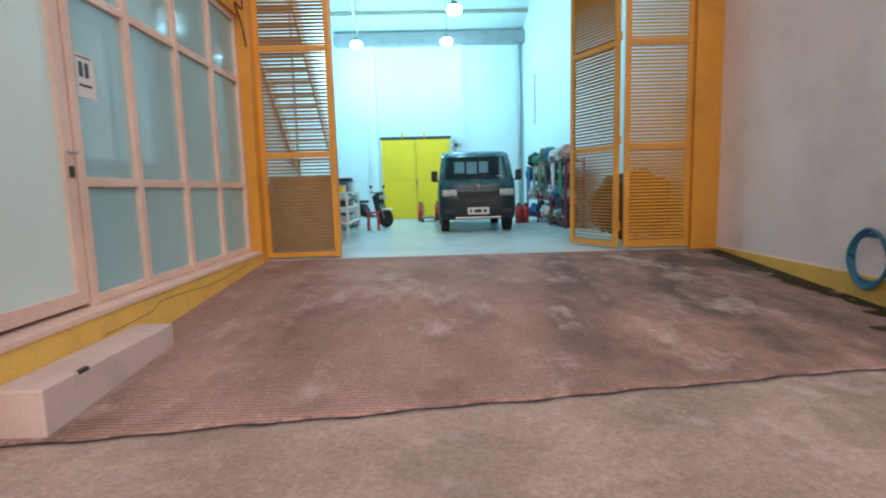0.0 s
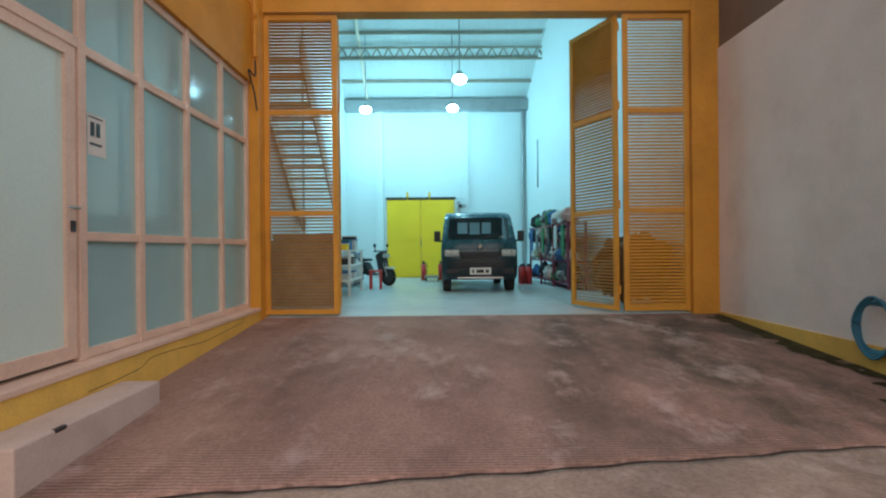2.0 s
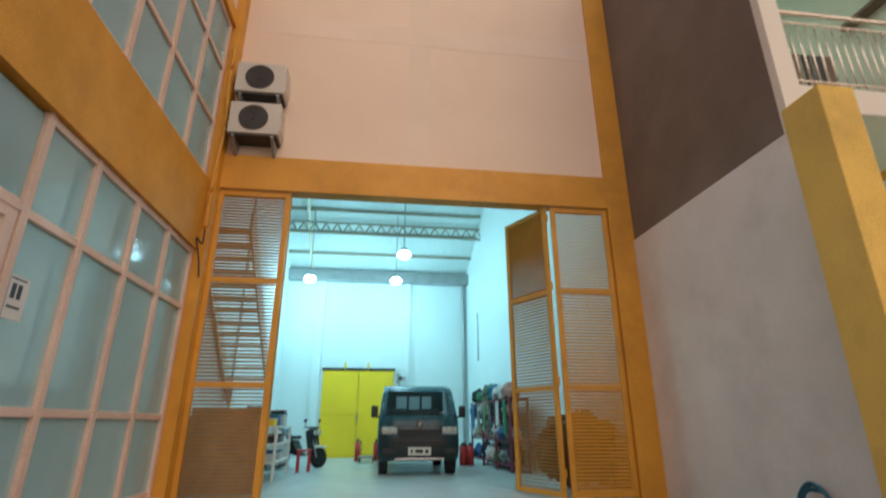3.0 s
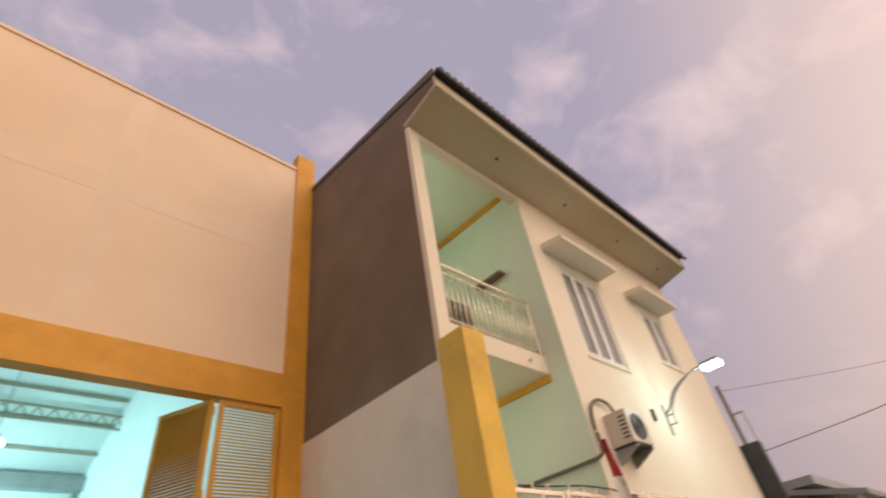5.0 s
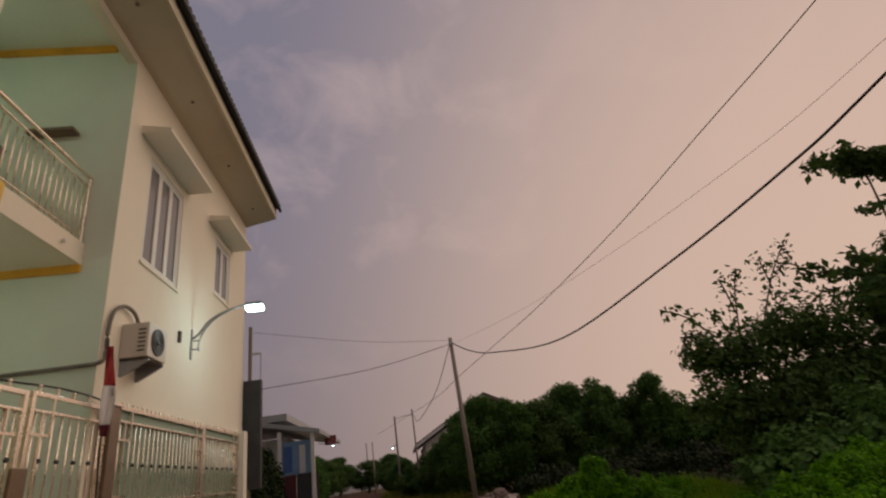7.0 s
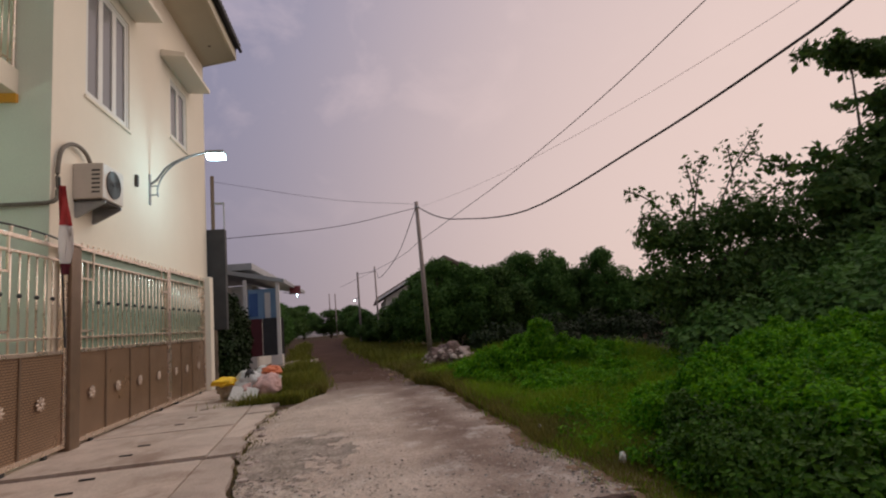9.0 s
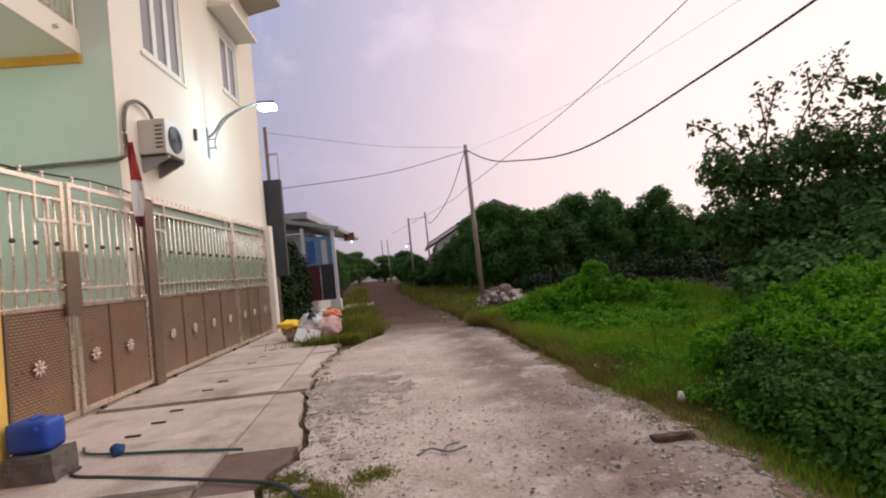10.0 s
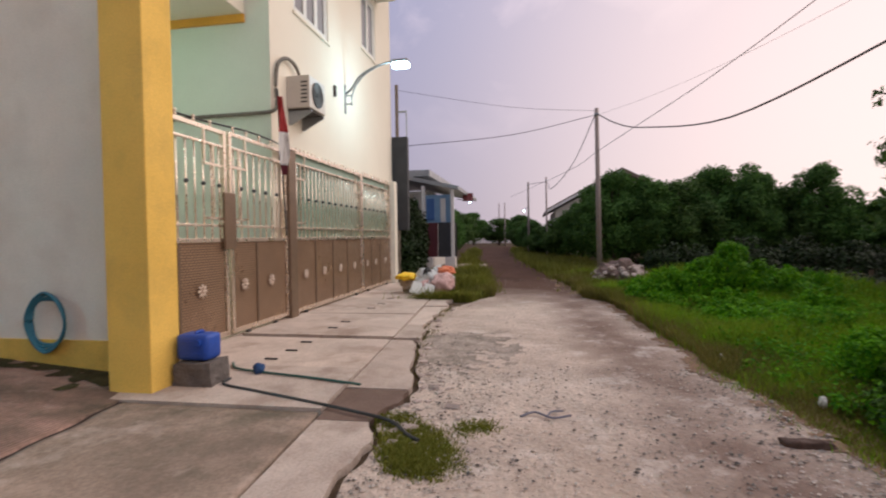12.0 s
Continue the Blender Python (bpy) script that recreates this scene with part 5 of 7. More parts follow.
        part("rim", rod((cx + s * 0.795, y0 + 3.0, F + 0.29), (cx + s * 0.81, y0 + 3.0, F + 0.29), 0.18, seg=20), M["galv"], wheel)
        part("wiper", rod((cx + s * 0.1 - 0.25, y0 + 0.12, F + 1.17), (cx + s * 0.1 + 0.35, y0 + 0.17, F + 1.24), 0.008), M["black"], ob)
        part("rack_post", boxes((cx + s * 0.68 - 0.03, cx + s * 0.68 + 0.03, y0 + 1.76, y0 + 1.82, F + 0.7, F + 1.86)), M["dark"], ob)
    part("grille", boxes((cx - 0.43, cx + 0.43, y0 - 0.004, y0 + 0.05, F + 0.70, F + 0.90), bevel=0.02), M["black"], ob, "wide black grille")
    part("air_intake", boxes((cx - 0.52, cx + 0.52, y0 - 0.040, y0 + 0.0, F + 0.56, F + 0.68), bevel=0.015), M["black"], ob)
    part("bonnet_seam", boxes((cx - 0.70, cx + 0.70, y0 + 0.026, y0 + 0.05, F + 0.955, F + 0.963)), M["black"], ob)
    for k in range(3):
        part("grille_bar", boxes((cx - 0.40, cx + 0.40, y0 - 0.014, y0 + 0.04, F + 0.735 + k * 0.055, F + 0.750 + k * 0.055), bevel=0.004), M["van_low"], ob)
    part("badge", rod((cx, y0 - 0.01, F + 1.0), (cx, y0 + 0.08, F + 1.0), 0.055, seg=20), M["chrome"], ob)
    plate = part("number_plate", boxes((cx - 0.23, cx + 0.23, y0 - 0.07, y0 - 0.045, F + 0.40, F + 0.55), bevel=0.004), M["white"], ob, "white number plate")
    for a, b in ((-0.18, -0.14), (-0.09, 0.07), (0.11, 0.18)):
        part("bar", boxes((cx + a, cx + b, y0 - 0.073, y0 - 0.070, F + 0.44, F + 0.51)), M["black"], plate)
    part("chrome_strip", boxes((cx - 0.5, cx + 0.5, y0 - 0.06, y0 - 0.03, F + 0.31, F + 0.345), bevel=0.006), M["chrome"], ob)
    part("sticker", boxes((cx + 0.42, cx + 0.53, y0 + 0.17, y0 + 0.175, F + 1.19, F + 1.23)), M["white"], ob)
    part("headboard", boxes((cx - 0.72, cx + 0.72, y0 + 1.82, y0 + 1.86, F + 1.78, F + 1.83)), M["dark"], ob)
    for s in (-1, 1):
        part("bed_side", boxes((cx + s * 0.80 - 0.025, cx + s * 0.80 + 0.025, y0 + 1.8, y0 + 4.1, F + 0.6, F + 0.98)), M["van"], ob)
    part("bed_floor", boxes((cx - 0.8, cx + 0.8, y0 + 1.76, y0 + 4.1, F + 0.48, F + 0.6)), M["dark"], ob)


M["van_glass"] = glass_mat("windscreen_glass", (0.03, 0.05, 0.06), 0.04, 0.62)
M["van_low"] = mat("dark_teal_bumper_plastic", (0.012, 0.024, 0.03), 0.5, var=0.1)
M["lens"] = mat("clear_headlight_lens", (0.56, 0.56, 0.52), 0.12, var=0.45, scale=14, bump=0)
van()

CLUTTER = [mat("sack_cloth_%s" % n, c, 0.85, var=0.2, scale=8) for n, c in (("white", (0.6, 0.6, 0.57)), ("blue", (0.05, 0.14, 0.32)), ("green", (0.05, 0.22, 0.10)), ("grey", (0.2, 0.22, 0.22)), ("dark", (0.03, 0.035, 0.04)), ("pink", (0.62, 0.40, 0.36)), ("sand", (0.42, 0.36, 0.26)))]


def lump(name, label, category, at, size, material, seed, group="", squash=1.0):
    """A soft sack or bundle resting at its place."""
    bm = bmesh.new()
    bmesh.ops.create_icosphere(bm, subdivisions=4, radius=1.0)
    o = Vector((seed * 3.7, seed * 1.3, seed * 2.1))
    for v in bm.verts:
        d = 1 + 0.42 * noise.noise(v.co * 1.5 + o) + 0.22 * noise.noise(v.co * 3.6 + o) + 0.08 * noise.noise(v.co * 9 + o)
        v.co = Vector((v.co.x * size[0], v.co.y * size[1], max(-0.72, v.co.z) * size[2])) * d
    lo = min(v.co.z for v in bm.verts)
    for v in bm.verts:
        v.co += Vector(at) - Vector((0, 0, lo))
    return tagged(part(name, bm, material, None, "", True), label, category, group)


# rack with bundles on the side wall
RA, RB = Vector((2.97, 11.3, FLOOR)), Vector((2.72, 14.5, FLOOR))
rdir = (RB - RA).normalized()
rin = Vector((rdir.y, -rdir.x, 0))
mag = mat("maroon_rack_paint", (0.22, 0.04, 0.08), 0.5)
rack = thing("storage_rack", (3.1, 12.9, FLOOR), "maroon steel rack crammed with bundled cloth and gear", "rack")
for i in range(4):
    for d in (0.0, 0.42):
        b = RA.lerp(RB, i / 3) + rin * d
        part("post", boxes((b.x - 0.025, b.x + 0.025, b.y - 0.025, b.y + 0.025, FLOOR, FLOOR + 1.55)), mag, rack)
for z in (0.12, 0.62, 1.12, 1.5):
    bm = prism([(RA.x, RA.y), (RB.x, RB.y), ((RB + rin * 0.42).x, RB.y), ((RA + rin * 0.42).x, RA.y)], FLOOR + z, FLOOR + z + 0.03, "z")
    part("shelf", bm, mag, rack)
rng = random.Random(5)
for z in (0.15, 0.65, 1.15, 1.53):
    for i in range(13):
        b = RA.lerp(RB, (i + 0.5) / 13) + rin * rng.uniform(0.08, 0.2)
        s = rng.uniform(0.12, 0.19)
        lump("cloth_roll", "soft roll of cloth and gear stacked on the rack", "cloth", (b.x, b.y, FLOOR + z), (s, s * 0.95, s * rng.uniform(0.8, 1.3)), CLUTTER[rng.choice((0, 0, 0, 0, 0, 1, 2, 3, 6, 5, 4))], i + z * 10, "cloth rolls on the rack")
for i in range(6):
    b = RA.lerp(RB, (i + 0.5) / 6) - rin * 0.03
    ob = thing("hanging_cloth", (b.x, b.y, FLOOR + 1.2), "length of cloth hanging from the rack edge", "cloth", "cloths on the rack")
    part("fold", boxes((b.x - 0.02, b.x + 0.01, b.y - 0.13, b.y + 0.13, FLOOR + rng.uniform(0.7, 0.95), FLOOR + 1.5), bevel=0.008), CLUTTER[(2, 0, 4, 2, 3, 1)[i]], ob)
for i, (x, y) in enumerate(((2.28, 13.5), (2.48, 13.55), (2.35, 13.75))):
    ob = thing("red_can", (x, y, FLOOR), "red metal can on the warehouse floor", "can", "red cans")
    part("body", rod((x, y, FLOOR), (x, y, FLOOR + 0.46), 0.09, seg=18), M["red"], ob, "", True)
    part("neck", rod((x, y, FLOOR + 0.46), (x, y, FLOOR + 0.54), 0.08, 0.03, 14), M["dark"], ob)
for x in (-0.42, 0.10):
    ob = thing("fire_extinguisher", (x, 15.3, FLOOR), "red fire extinguisher standing by the yellow door", "extinguisher", "extinguishers")
    part("cylinder", rod((x, 15.3, FLOOR + 0.02), (x, 15.3, FLOOR + 0.5), 0.075, seg=18), M["red"], ob, "", True)
    part("valve", rod((x, 15.3, FLOOR + 0.5), (x, 15.3, FLOOR + 0.6), 0.03), M["dark"], ob)
    part("hose", tube([(x, 15.25, FLOOR + 0.57), (x + 0.1, 15.22, FLOOR + 0.5), (x + 0.1, 15.22, FLOOR + 0.2)], 0.012), M["black"], ob)
ob = thing("hand_trolley", (-0.15, 15.1, FLOOR), "low wooden hand trolley on small wheels", "trolley")
part("deck", boxes((-0.40, 0.05, 14.9, 15.5, FLOOR + 0.1, FLOOR + 0.15), bevel=0.006), M["wood"], ob)
for x in (-0.36, 0.0):
    part("wheel", rod((x, 14.95, FLOOR + 0.05), (x + 0.04, 14.95, FLOOR + 0.05), 0.05, seg=14), M["rubber"], ob)
    part("wheel", rod((x, 15.4, FLOOR + 0.05), (x + 0.04, 15.4, FLOOR + 0.05), 0.05, seg=14), M["rubber"], ob)

# white shelf by the other wall
ob = thing("white_shelf", (-2.1, 10.8, FLOOR), "white metal shelf holding boxes and tools", "shelf")
for x in (-2.75, -1.80):
    for y in (10.3, 11.9):
        part("post", boxes((x - 0.025, x + 0.025, y - 0.025, y + 0.025, FLOOR, FLOOR + 0.95), bevel=0.004), M["white"], ob)
for z in (0.3, 0.62, 0.93):
    part("shelf", boxes((-2.78, -1.77, 10.26, 11.94, FLOOR + z, FLOOR + z + 0.03)), M["white"], ob)
for i, (x, y, z, w, h, k) in enumerate(((-2.0, 10.5, 0.96, 0.13, 0.12, 6), (-2.05, 11.0, 0.96, 0.16, 0.2, 1), (-2.0, 11.5, 0.96, 0.15, 0.22, 0), (-2.0, 10.6, 0.65, 0.15, 0.13, 4), (-2.0, 11.2, 0.65, 0.17, 0.13, 3), (-2.0, 10.6, 0.33, 0.16, 0.14, 0), (-2.0, 11.3, 0.33, 0.16, 0.14, 0), (-2.05, 11.75, 0.96, 0.14, 0.3, 4), (-2.4, 11.2, 0.96, 0.15, 0.36, 0), (-2.45, 10.6, 0.96, 0.14, 0.3, 0))):
    bx = thing("storage_box", (x, y, FLOOR + z), "small plastic storage box on the white shelf", "box", "boxes on the shelf")
    part("body", boxes((x - w, x + w, y - 0.18, y + 0.18, FLOOR + z, FLOOR + z + h), bevel=0.015), M["yellow"] if i == 0 else CLUTTER[k], bx)
    part("lid", boxes((x - w - 0.01, x + w + 0.01, y - 0.19, y + 0.19, FLOOR + z + h, FLOOR + z + h + 0.02), bevel=0.006), CLUTTER[(k + 1) % 7], bx)
ob = thing("red_stool", (-1.62, 12.3, FLOOR), "small red plastic stool on the floor", "stool")
part("seat", boxes((-1.66, -1.36, 12.15, 12.45, FLOOR + 0.42, FLOOR + 0.46), bevel=0.012), M["red"], ob)
for x in (-1.63, -1.39):
    for y in (12.18, 12.42):
        part("leg", boxes((x - 0.02, x + 0.02, y - 0.02, y + 0.02, FLOOR, FLOOR + 0.42)), M["red"], ob)


def scooter():
    x, F = -1.30, FLOOR
    ob = thing("motor_scooter", (x, 14.0, F), "black and white motor scooter on its stand", "scooter")
    for y in (13.4, 14.65):
        w = part("wheel", tube([(x, y + 0.22 * math.cos(a), F + 0.27 + 0.22 * math.sin(a)) for a in [i * math.pi / 6 for i in range(12)]], 0.05, 10, True), M["rubber"], ob, "", True)
        part("rim", rod((x - 0.02, y, F + 0.27), (x + 0.02, y, F + 0.27), 0.17, seg=20), M["dark"], w)
    part("front_shield", prism([(13.5, F + 0.45), (13.62, F + 0.35), (13.75, F + 0.9), (13.6, F + 1.0)], x - 0.17, x + 0.17, "x"), M["black"], ob)
    part("fender", boxes((x - 0.07, x + 0.07, 13.2, 13.55, F + 0.5, F + 0.56), bevel=0.02), M["white"], ob)
    part("body", prism([(13.7, F + 0.3), (14.1, F + 0.3), (14.9, F + 0.55), (14.95, F + 0.75), (14.2, F + 0.68), (14.0, F + 0.38)], x - 0.14, x + 0.14, "x"), M["black"], ob)
    part("seat", boxes((x - 0.13, x + 0.13, 14.1, 14.85, F + 0.72, F + 0.8), bevel=0.03), M["black"], ob)
    part("headlight", boxes((x - 0.1, x + 0.1, 13.42, 13.55, F + 0.82, F + 0.95), bevel=0.03), M["lens"], ob)
    part("handlebar", rod((x - 0.33, 13.68, F + 1.02), (x + 0.33, 13.68, F + 1.02), 0.016), M["dark"], ob)
    for s in (-1, 1):
        part("mirror", boxes((x + s * 0.3 - 0.05, x + s * 0.3 + 0.05, 13.66, 13.69, F + 1.15, F + 1.23), bevel=0.012), M["black"], ob)
        part("mirror_stem", rod((x + s * 0.24, 13.68, F + 1.02), (x + s * 0.3, 13.68, F + 1.16), 0.008), M["dark"], ob)
        part("fork", rod((x + s * 0.07, 13.4, F + 0.27), (x + s * 0.06, 13.66, F + 0.95), 0.02), M["galv"], ob)

    ob.matrix_basis = Matrix.Translation((-1.75, 13.55, FLOOR)) @ Matrix.Rotation(radians(58), 4, "Z") @ Matrix.Scale(0.9, 4)


scooter()
for i, (x, y, s, k) in enumerate(((-2.3, 13.0, 0.3, 0), (-2.4, 13.8, 0.32, 3), (-2.5, 14.8, 0.3, 1))):
    lump("sack", "stuffed sack standing against the warehouse wall", "sack", (x, y, FLOOR), (s, s, s * 1.5), CLUTTER[k], i + 40, "sacks by the wall")
lump("tarpaulin", "brown tarpaulin humped over goods behind the door leaf", "tarpaulin", (3.35, 8.6, FLOOR), (0.62, 0.35, 0.62), mat("brown_tarpaulin", (0.20, 0.11, 0.05), 0.8, var=0.2, scale=5), 77)

# stairs and boards behind the shut leaf
st = thing("steel_stair", (-2.5, 9.5, FLOOR), "pale steel stair climbing the warehouse wall", "stair")
mat_st = mat("pale_stair_paint", (0.60, 0.57, 0.50), 0.6)
mat_board = mat("brown_plywood", (0.50, 0.38, 0.26), 0.7, var=0.2, scale=4)
for x in (-3.0, -2.2):
    part("stringer", prism([(11.2, FLOOR + 1.4), (11.2, FLOOR + 1.75), (8.4, FLOOR + 4.4), (8.2, FLOOR + 4.4), (8.2, FLOOR + 4.05)], x - 0.02 + 0.001, x + 0.02, "x"), mat_st, st)
for i in range(14):
    part("tread", boxes((-2.98, -2.22, 10.9 - i * 0.2, 11.12 - i * 0.2, FLOOR + 1.65 + i * 0.19, FLOOR + 1.68 + i * 0.19)), mat_st, st)
for x in (-2.95, -2.25):
    part("post", boxes((x - 0.03, x + 0.03, 11.15, 11.21, FLOOR, FLOOR + 1.7)), mat_st, st)
bd = thing("stacked_boards", (-2.3, 8.7, FLOOR), "brown plywood boards leaning inside the door", "boards")
for i in range(3):
    part("board", boxes((-2.95 + i * 0.06, -1.72, 8.62 + i * 0.03, 8.645 + i * 0.03, FLOOR, FLOOR + 1.0 + 0.12 * i), bevel=0.003), mat_board, bd)

# ---------------------------------------------------------------- lane: poles and cables
def utility_pole(x, y, h, lean, label, r=0.085, arm=True):
    ob = thing("utility_pole", (x, y, 0), label, "pole", "utility poles")
    top = (x + lean[0], y + lean[1], h)
    part("shaft", rod((x, y, -0.1), top, r, r * 0.72, 14), M["wood"], ob, "", True)
    if arm:
        part("clamp", rod((top[0], top[1], h - 0.22), (top[0], top[1], h - 0.16), r * 0.95, seg=14), M["galv"], ob)
        part("hook", tube([(top[0] - 0.05, top[1], h - 0.19), (top[0] - 0.16, top[1], h - 0.16), (top[0] - 0.2, top[1], h - 0.22)], 0.012), M["galv"], ob)
    return ob


utility_pole(16.1, -2.09, 5.18, (0, 0.06), "tall weathered round pole leaning beside the lane")
utility_pole(34, 0.13, 4.85, (0, 0), "thin utility pole far down the lane", 0.08)
utility_pole(30, -0.95, 4.7, (0, 0.03), "thin utility pole behind the hedge", 0.06)
utility_pole(60, 3.0, 5.2, (0, 0), "distant thin utility pole", 0.08, False)
utility_pole(75, 4.6, 6.2, (0, 0), "distant thin utility pole", 0.09, False)


def cable(points, r, label):
    ob = thing("overhead_cable", points[0], label, "cable", "overhead cables")
    part("wire", tube(points, r, 6), M["cable_pale"] if "pale" in label else M["cable"], ob, "", True)


cable([(16.1, -2.03, 5.02), (14.6, -2.42, 4.35), (13.1, -2.83, 3.92), (10.06, -3.64, 3.42), (6.8, -4.5, 3.71), (4.8, -5.04, 4.02), (3.64, -5.36, 4.31), (0, -6.3, 5.4), (-8, -8.4, 8.4)], 0.017, "thick twisted service cable sagging from the pole")
cable([(34, 1.3, 3.9), (20, -1.4, 3.75), (16.1, -2.05, 3.86), (13.0, -2.85, 4.12), (10.6, -3.5, 4.35), (7.65, -4.29, 4.78), (5.57, -4.84, 5.21), (3.73, -5.33, 5.6), (0, -6.3, 6.5), (-8, -8.4, 8.6)], 0.0075, "thin dark wire rising over the lane")
cable([(16.1, -2.0, 4.95), (12.4, -3.0, 4.58), (9.0, -3.93, 4.42), (5.43, -4.88, 4.45), (3.49, -5.4, 4.65), (0, -6.3, 5.35), (-8, -8.4, 8.0)], 0.003, "fine pale wire over the lane")
cable([(16.1, -2.03, 4.98), (15.4, 0.6, 4.35), (14.3, 3.85, 3.95)], 0.010, "thin service wire from pole to house")
cable([(16.1, -2.03, 5.1), (15.4, 0.6, 5.2), (14.3, 3.85, 5.6)], 0.005, "fine service wire from pole to house")
cable([(16.1, -2.03, 5.06), (20, -1.6, 4.0), (25, -1.0, 3.55), (30, -0.92, 4.4), (34, 0.13, 4.7)], 0.014, "service cable sagging along the lane")

# ---------------------------------------------------------------- far buildings
nb = thing("neighbour_house", (16.5, 6, 0), "dark walled house behind an overgrown fence", "house")
part("wall", boxes((14.25, 18.6, 4.6, 10, -0.05, 3.3)), mat("dark_green_wall", (0.035, 0.045, 0.035), 0.9, var=0.3), nb)
part("dark_panel", boxes((14.1, 14.3, 3.50, 4.6, 1.5, 4.2), bevel=0.01), M["dark"], nb, "black upright sheet wall")
part("standpipe", rod((14.15, 3.80, 0), (14.15, 3.80, 5.7), 0.05), M["brown"], nb)
part("screen_frame", boxes((14.13, 14.17, 3.50, 3.53, 4.2, 4.95), (14.13, 14.17, 3.53, 3.78, 4.9, 4.95)), M["galv"], nb)
fh = thing("porch_house", (21, 4.5, 0), "small house with a pale blue porch and flat canopy", "house")
blue_w = mat("pale_blue_house_paint", (0.22, 0.36, 0.52), 0.8, var=0.1)
part("wall", boxes((20.4, 26, 4.12, 8, -0.05, 3.2)), M["plaster"], fh)
part("screen", boxes((19.45, 19.50, 3.07, 4.10, 1.85, 2.95)), blue_w, fh, "pale blue porch screen")
part("side_fence", boxes((19.37, 20.4, 3.0, 3.05, 0.4, 1.85)), mat("dull_black_sheet", (0.02, 0.02, 0.02), 0.95, spec=0.1), fh, "dark sheet fence")
part("door", boxes((19.42, 19.448, 3.3, 3.5, 1.87, 2.8)), M["white"], fh)
part("window", boxes((19.42, 19.448, 3.75, 4.05, 1.95, 2.8)), mat("blue_shutter", (0.06, 0.14, 0.35), 0.6), fh)
part("canopy", prism([(2.75, 3.10), (5.6, 3.75), (5.6, 3.9), (2.75, 3.25)], 19.2, 26, "x"), M["galv"], fh, "grey sheet canopy roof")
part("roof", boxes((19.8, 26, 4.0, 8, 3.75, 4.0)), M["galv"], fh)
part("post", boxes((19.25, 19.37, 4.10, 4.22, 0, 3.3)), M["white"], fh)
part("post", boxes((19.25, 19.37, 2.95, 3.07, 0, 3.15)), M["white"], fh)
part("gate", boxes((19.28, 19.34, 3.6, 4.1, 0.5, 1.85)), mat("maroon_gate_paint", (0.10, 0.02, 0.025), 0.5), fh, "maroon sheet gate")
part("gate", boxes((19.28, 19.34, 3.07, 3.58, 0.5, 1.85)), M["dark"], fh, "dark sheet gate")
part("plinth", boxes((19.2, 19.5, 2.9, 3.3, -0.05, 0.5)), M["plaster"], fh)
part("plinth", boxes((19.2, 19.5, 3.8, 4.3, -0.05, 0.5)), M["plaster"], fh)
part("sign_board", boxes((22, 22.05, 2.5, 2.95, 2.85, 3.2)), mat("faded_red_board", (0.22, 0.05, 0.05), 0.7), fh)
ob = thing("porch_lamp", (21.9, 2.75, 2.75), "small white porch lamp, lit", "lamp")
bm = bmesh.new()
bmesh.ops.create_icosphere(bm, subdivisions=2, radius=0.022, matrix=Matrix.Translation((21.9, 2.62, 2.78)))
part("bulb", bm, M["led"], ob)
part("bracket", rod((21.9, 2.62, 2.83), (22.0, 3.2, 2.95), 0.015), M["dark"], ob)
ob = thing("slab_bridge", (20, 2.5, 0), "pale concrete slab over the ditch", "slab")
part("slab", boxes((17.2, 21.4, 1.85, 3.0, -0.03, 0.11), bevel=0.02), M["slab"], ob)
gh = thing("gabled_house", (34, -6, 0), "pale house with a dark gabled roof behind the hedge", "house")
part("wall", prism([(-9.5, 0), (-1.6, 0), (-1.6, 2.9), (-5.6, 5.0), (-9.5, 3.0)], 33, 42, "x"), M["plaster"], gh)
part("roof", prism([(-1.0, 2.75), (-5.6, 5.2), (-10.1, 2.85), (-10.1, 3.05), (-5.6, 5.42), (-1.0, 2.95)], 32.4, 42.4, "x"), M["brown"], gh, "dark roof with a pale barge board")
part("barge_board", prism([(-1.0, 2.70), (-5.6, 5.15), (-5.6, 5.32), (-1.0, 2.87)], 32.3, 32.4, "x"), M["white"], gh)
part("window", boxes((32.96, 33.0, -3.2, -2.4, 1.9, 2.9)), M["dark_glass"], gh)
ob = thing("far_wall", (90, 3, 0), "low pale wall at the far end of the lane", "wall")
part("body", boxes((90, 90.3, -3, 14, 0, 1.0)), M["plaster"], ob)
ob = thing("lane_lamp", (33.9, 0.5, 3.0), "tiny white lamp on the far pole, lit", "lamp")
bm = bmesh.new()
bmesh.ops.create_icosphere(bm, subdivisions=2, radius=0.03, matrix=Matrix.Translation((33.85, 0.42, 2.95)))
part("bulb", bm, M["led"], ob)
part("bracket", rod((33.85, 0.42, 3.03), (34, 0.13, 3.15), 0.02), M["dark"], ob)

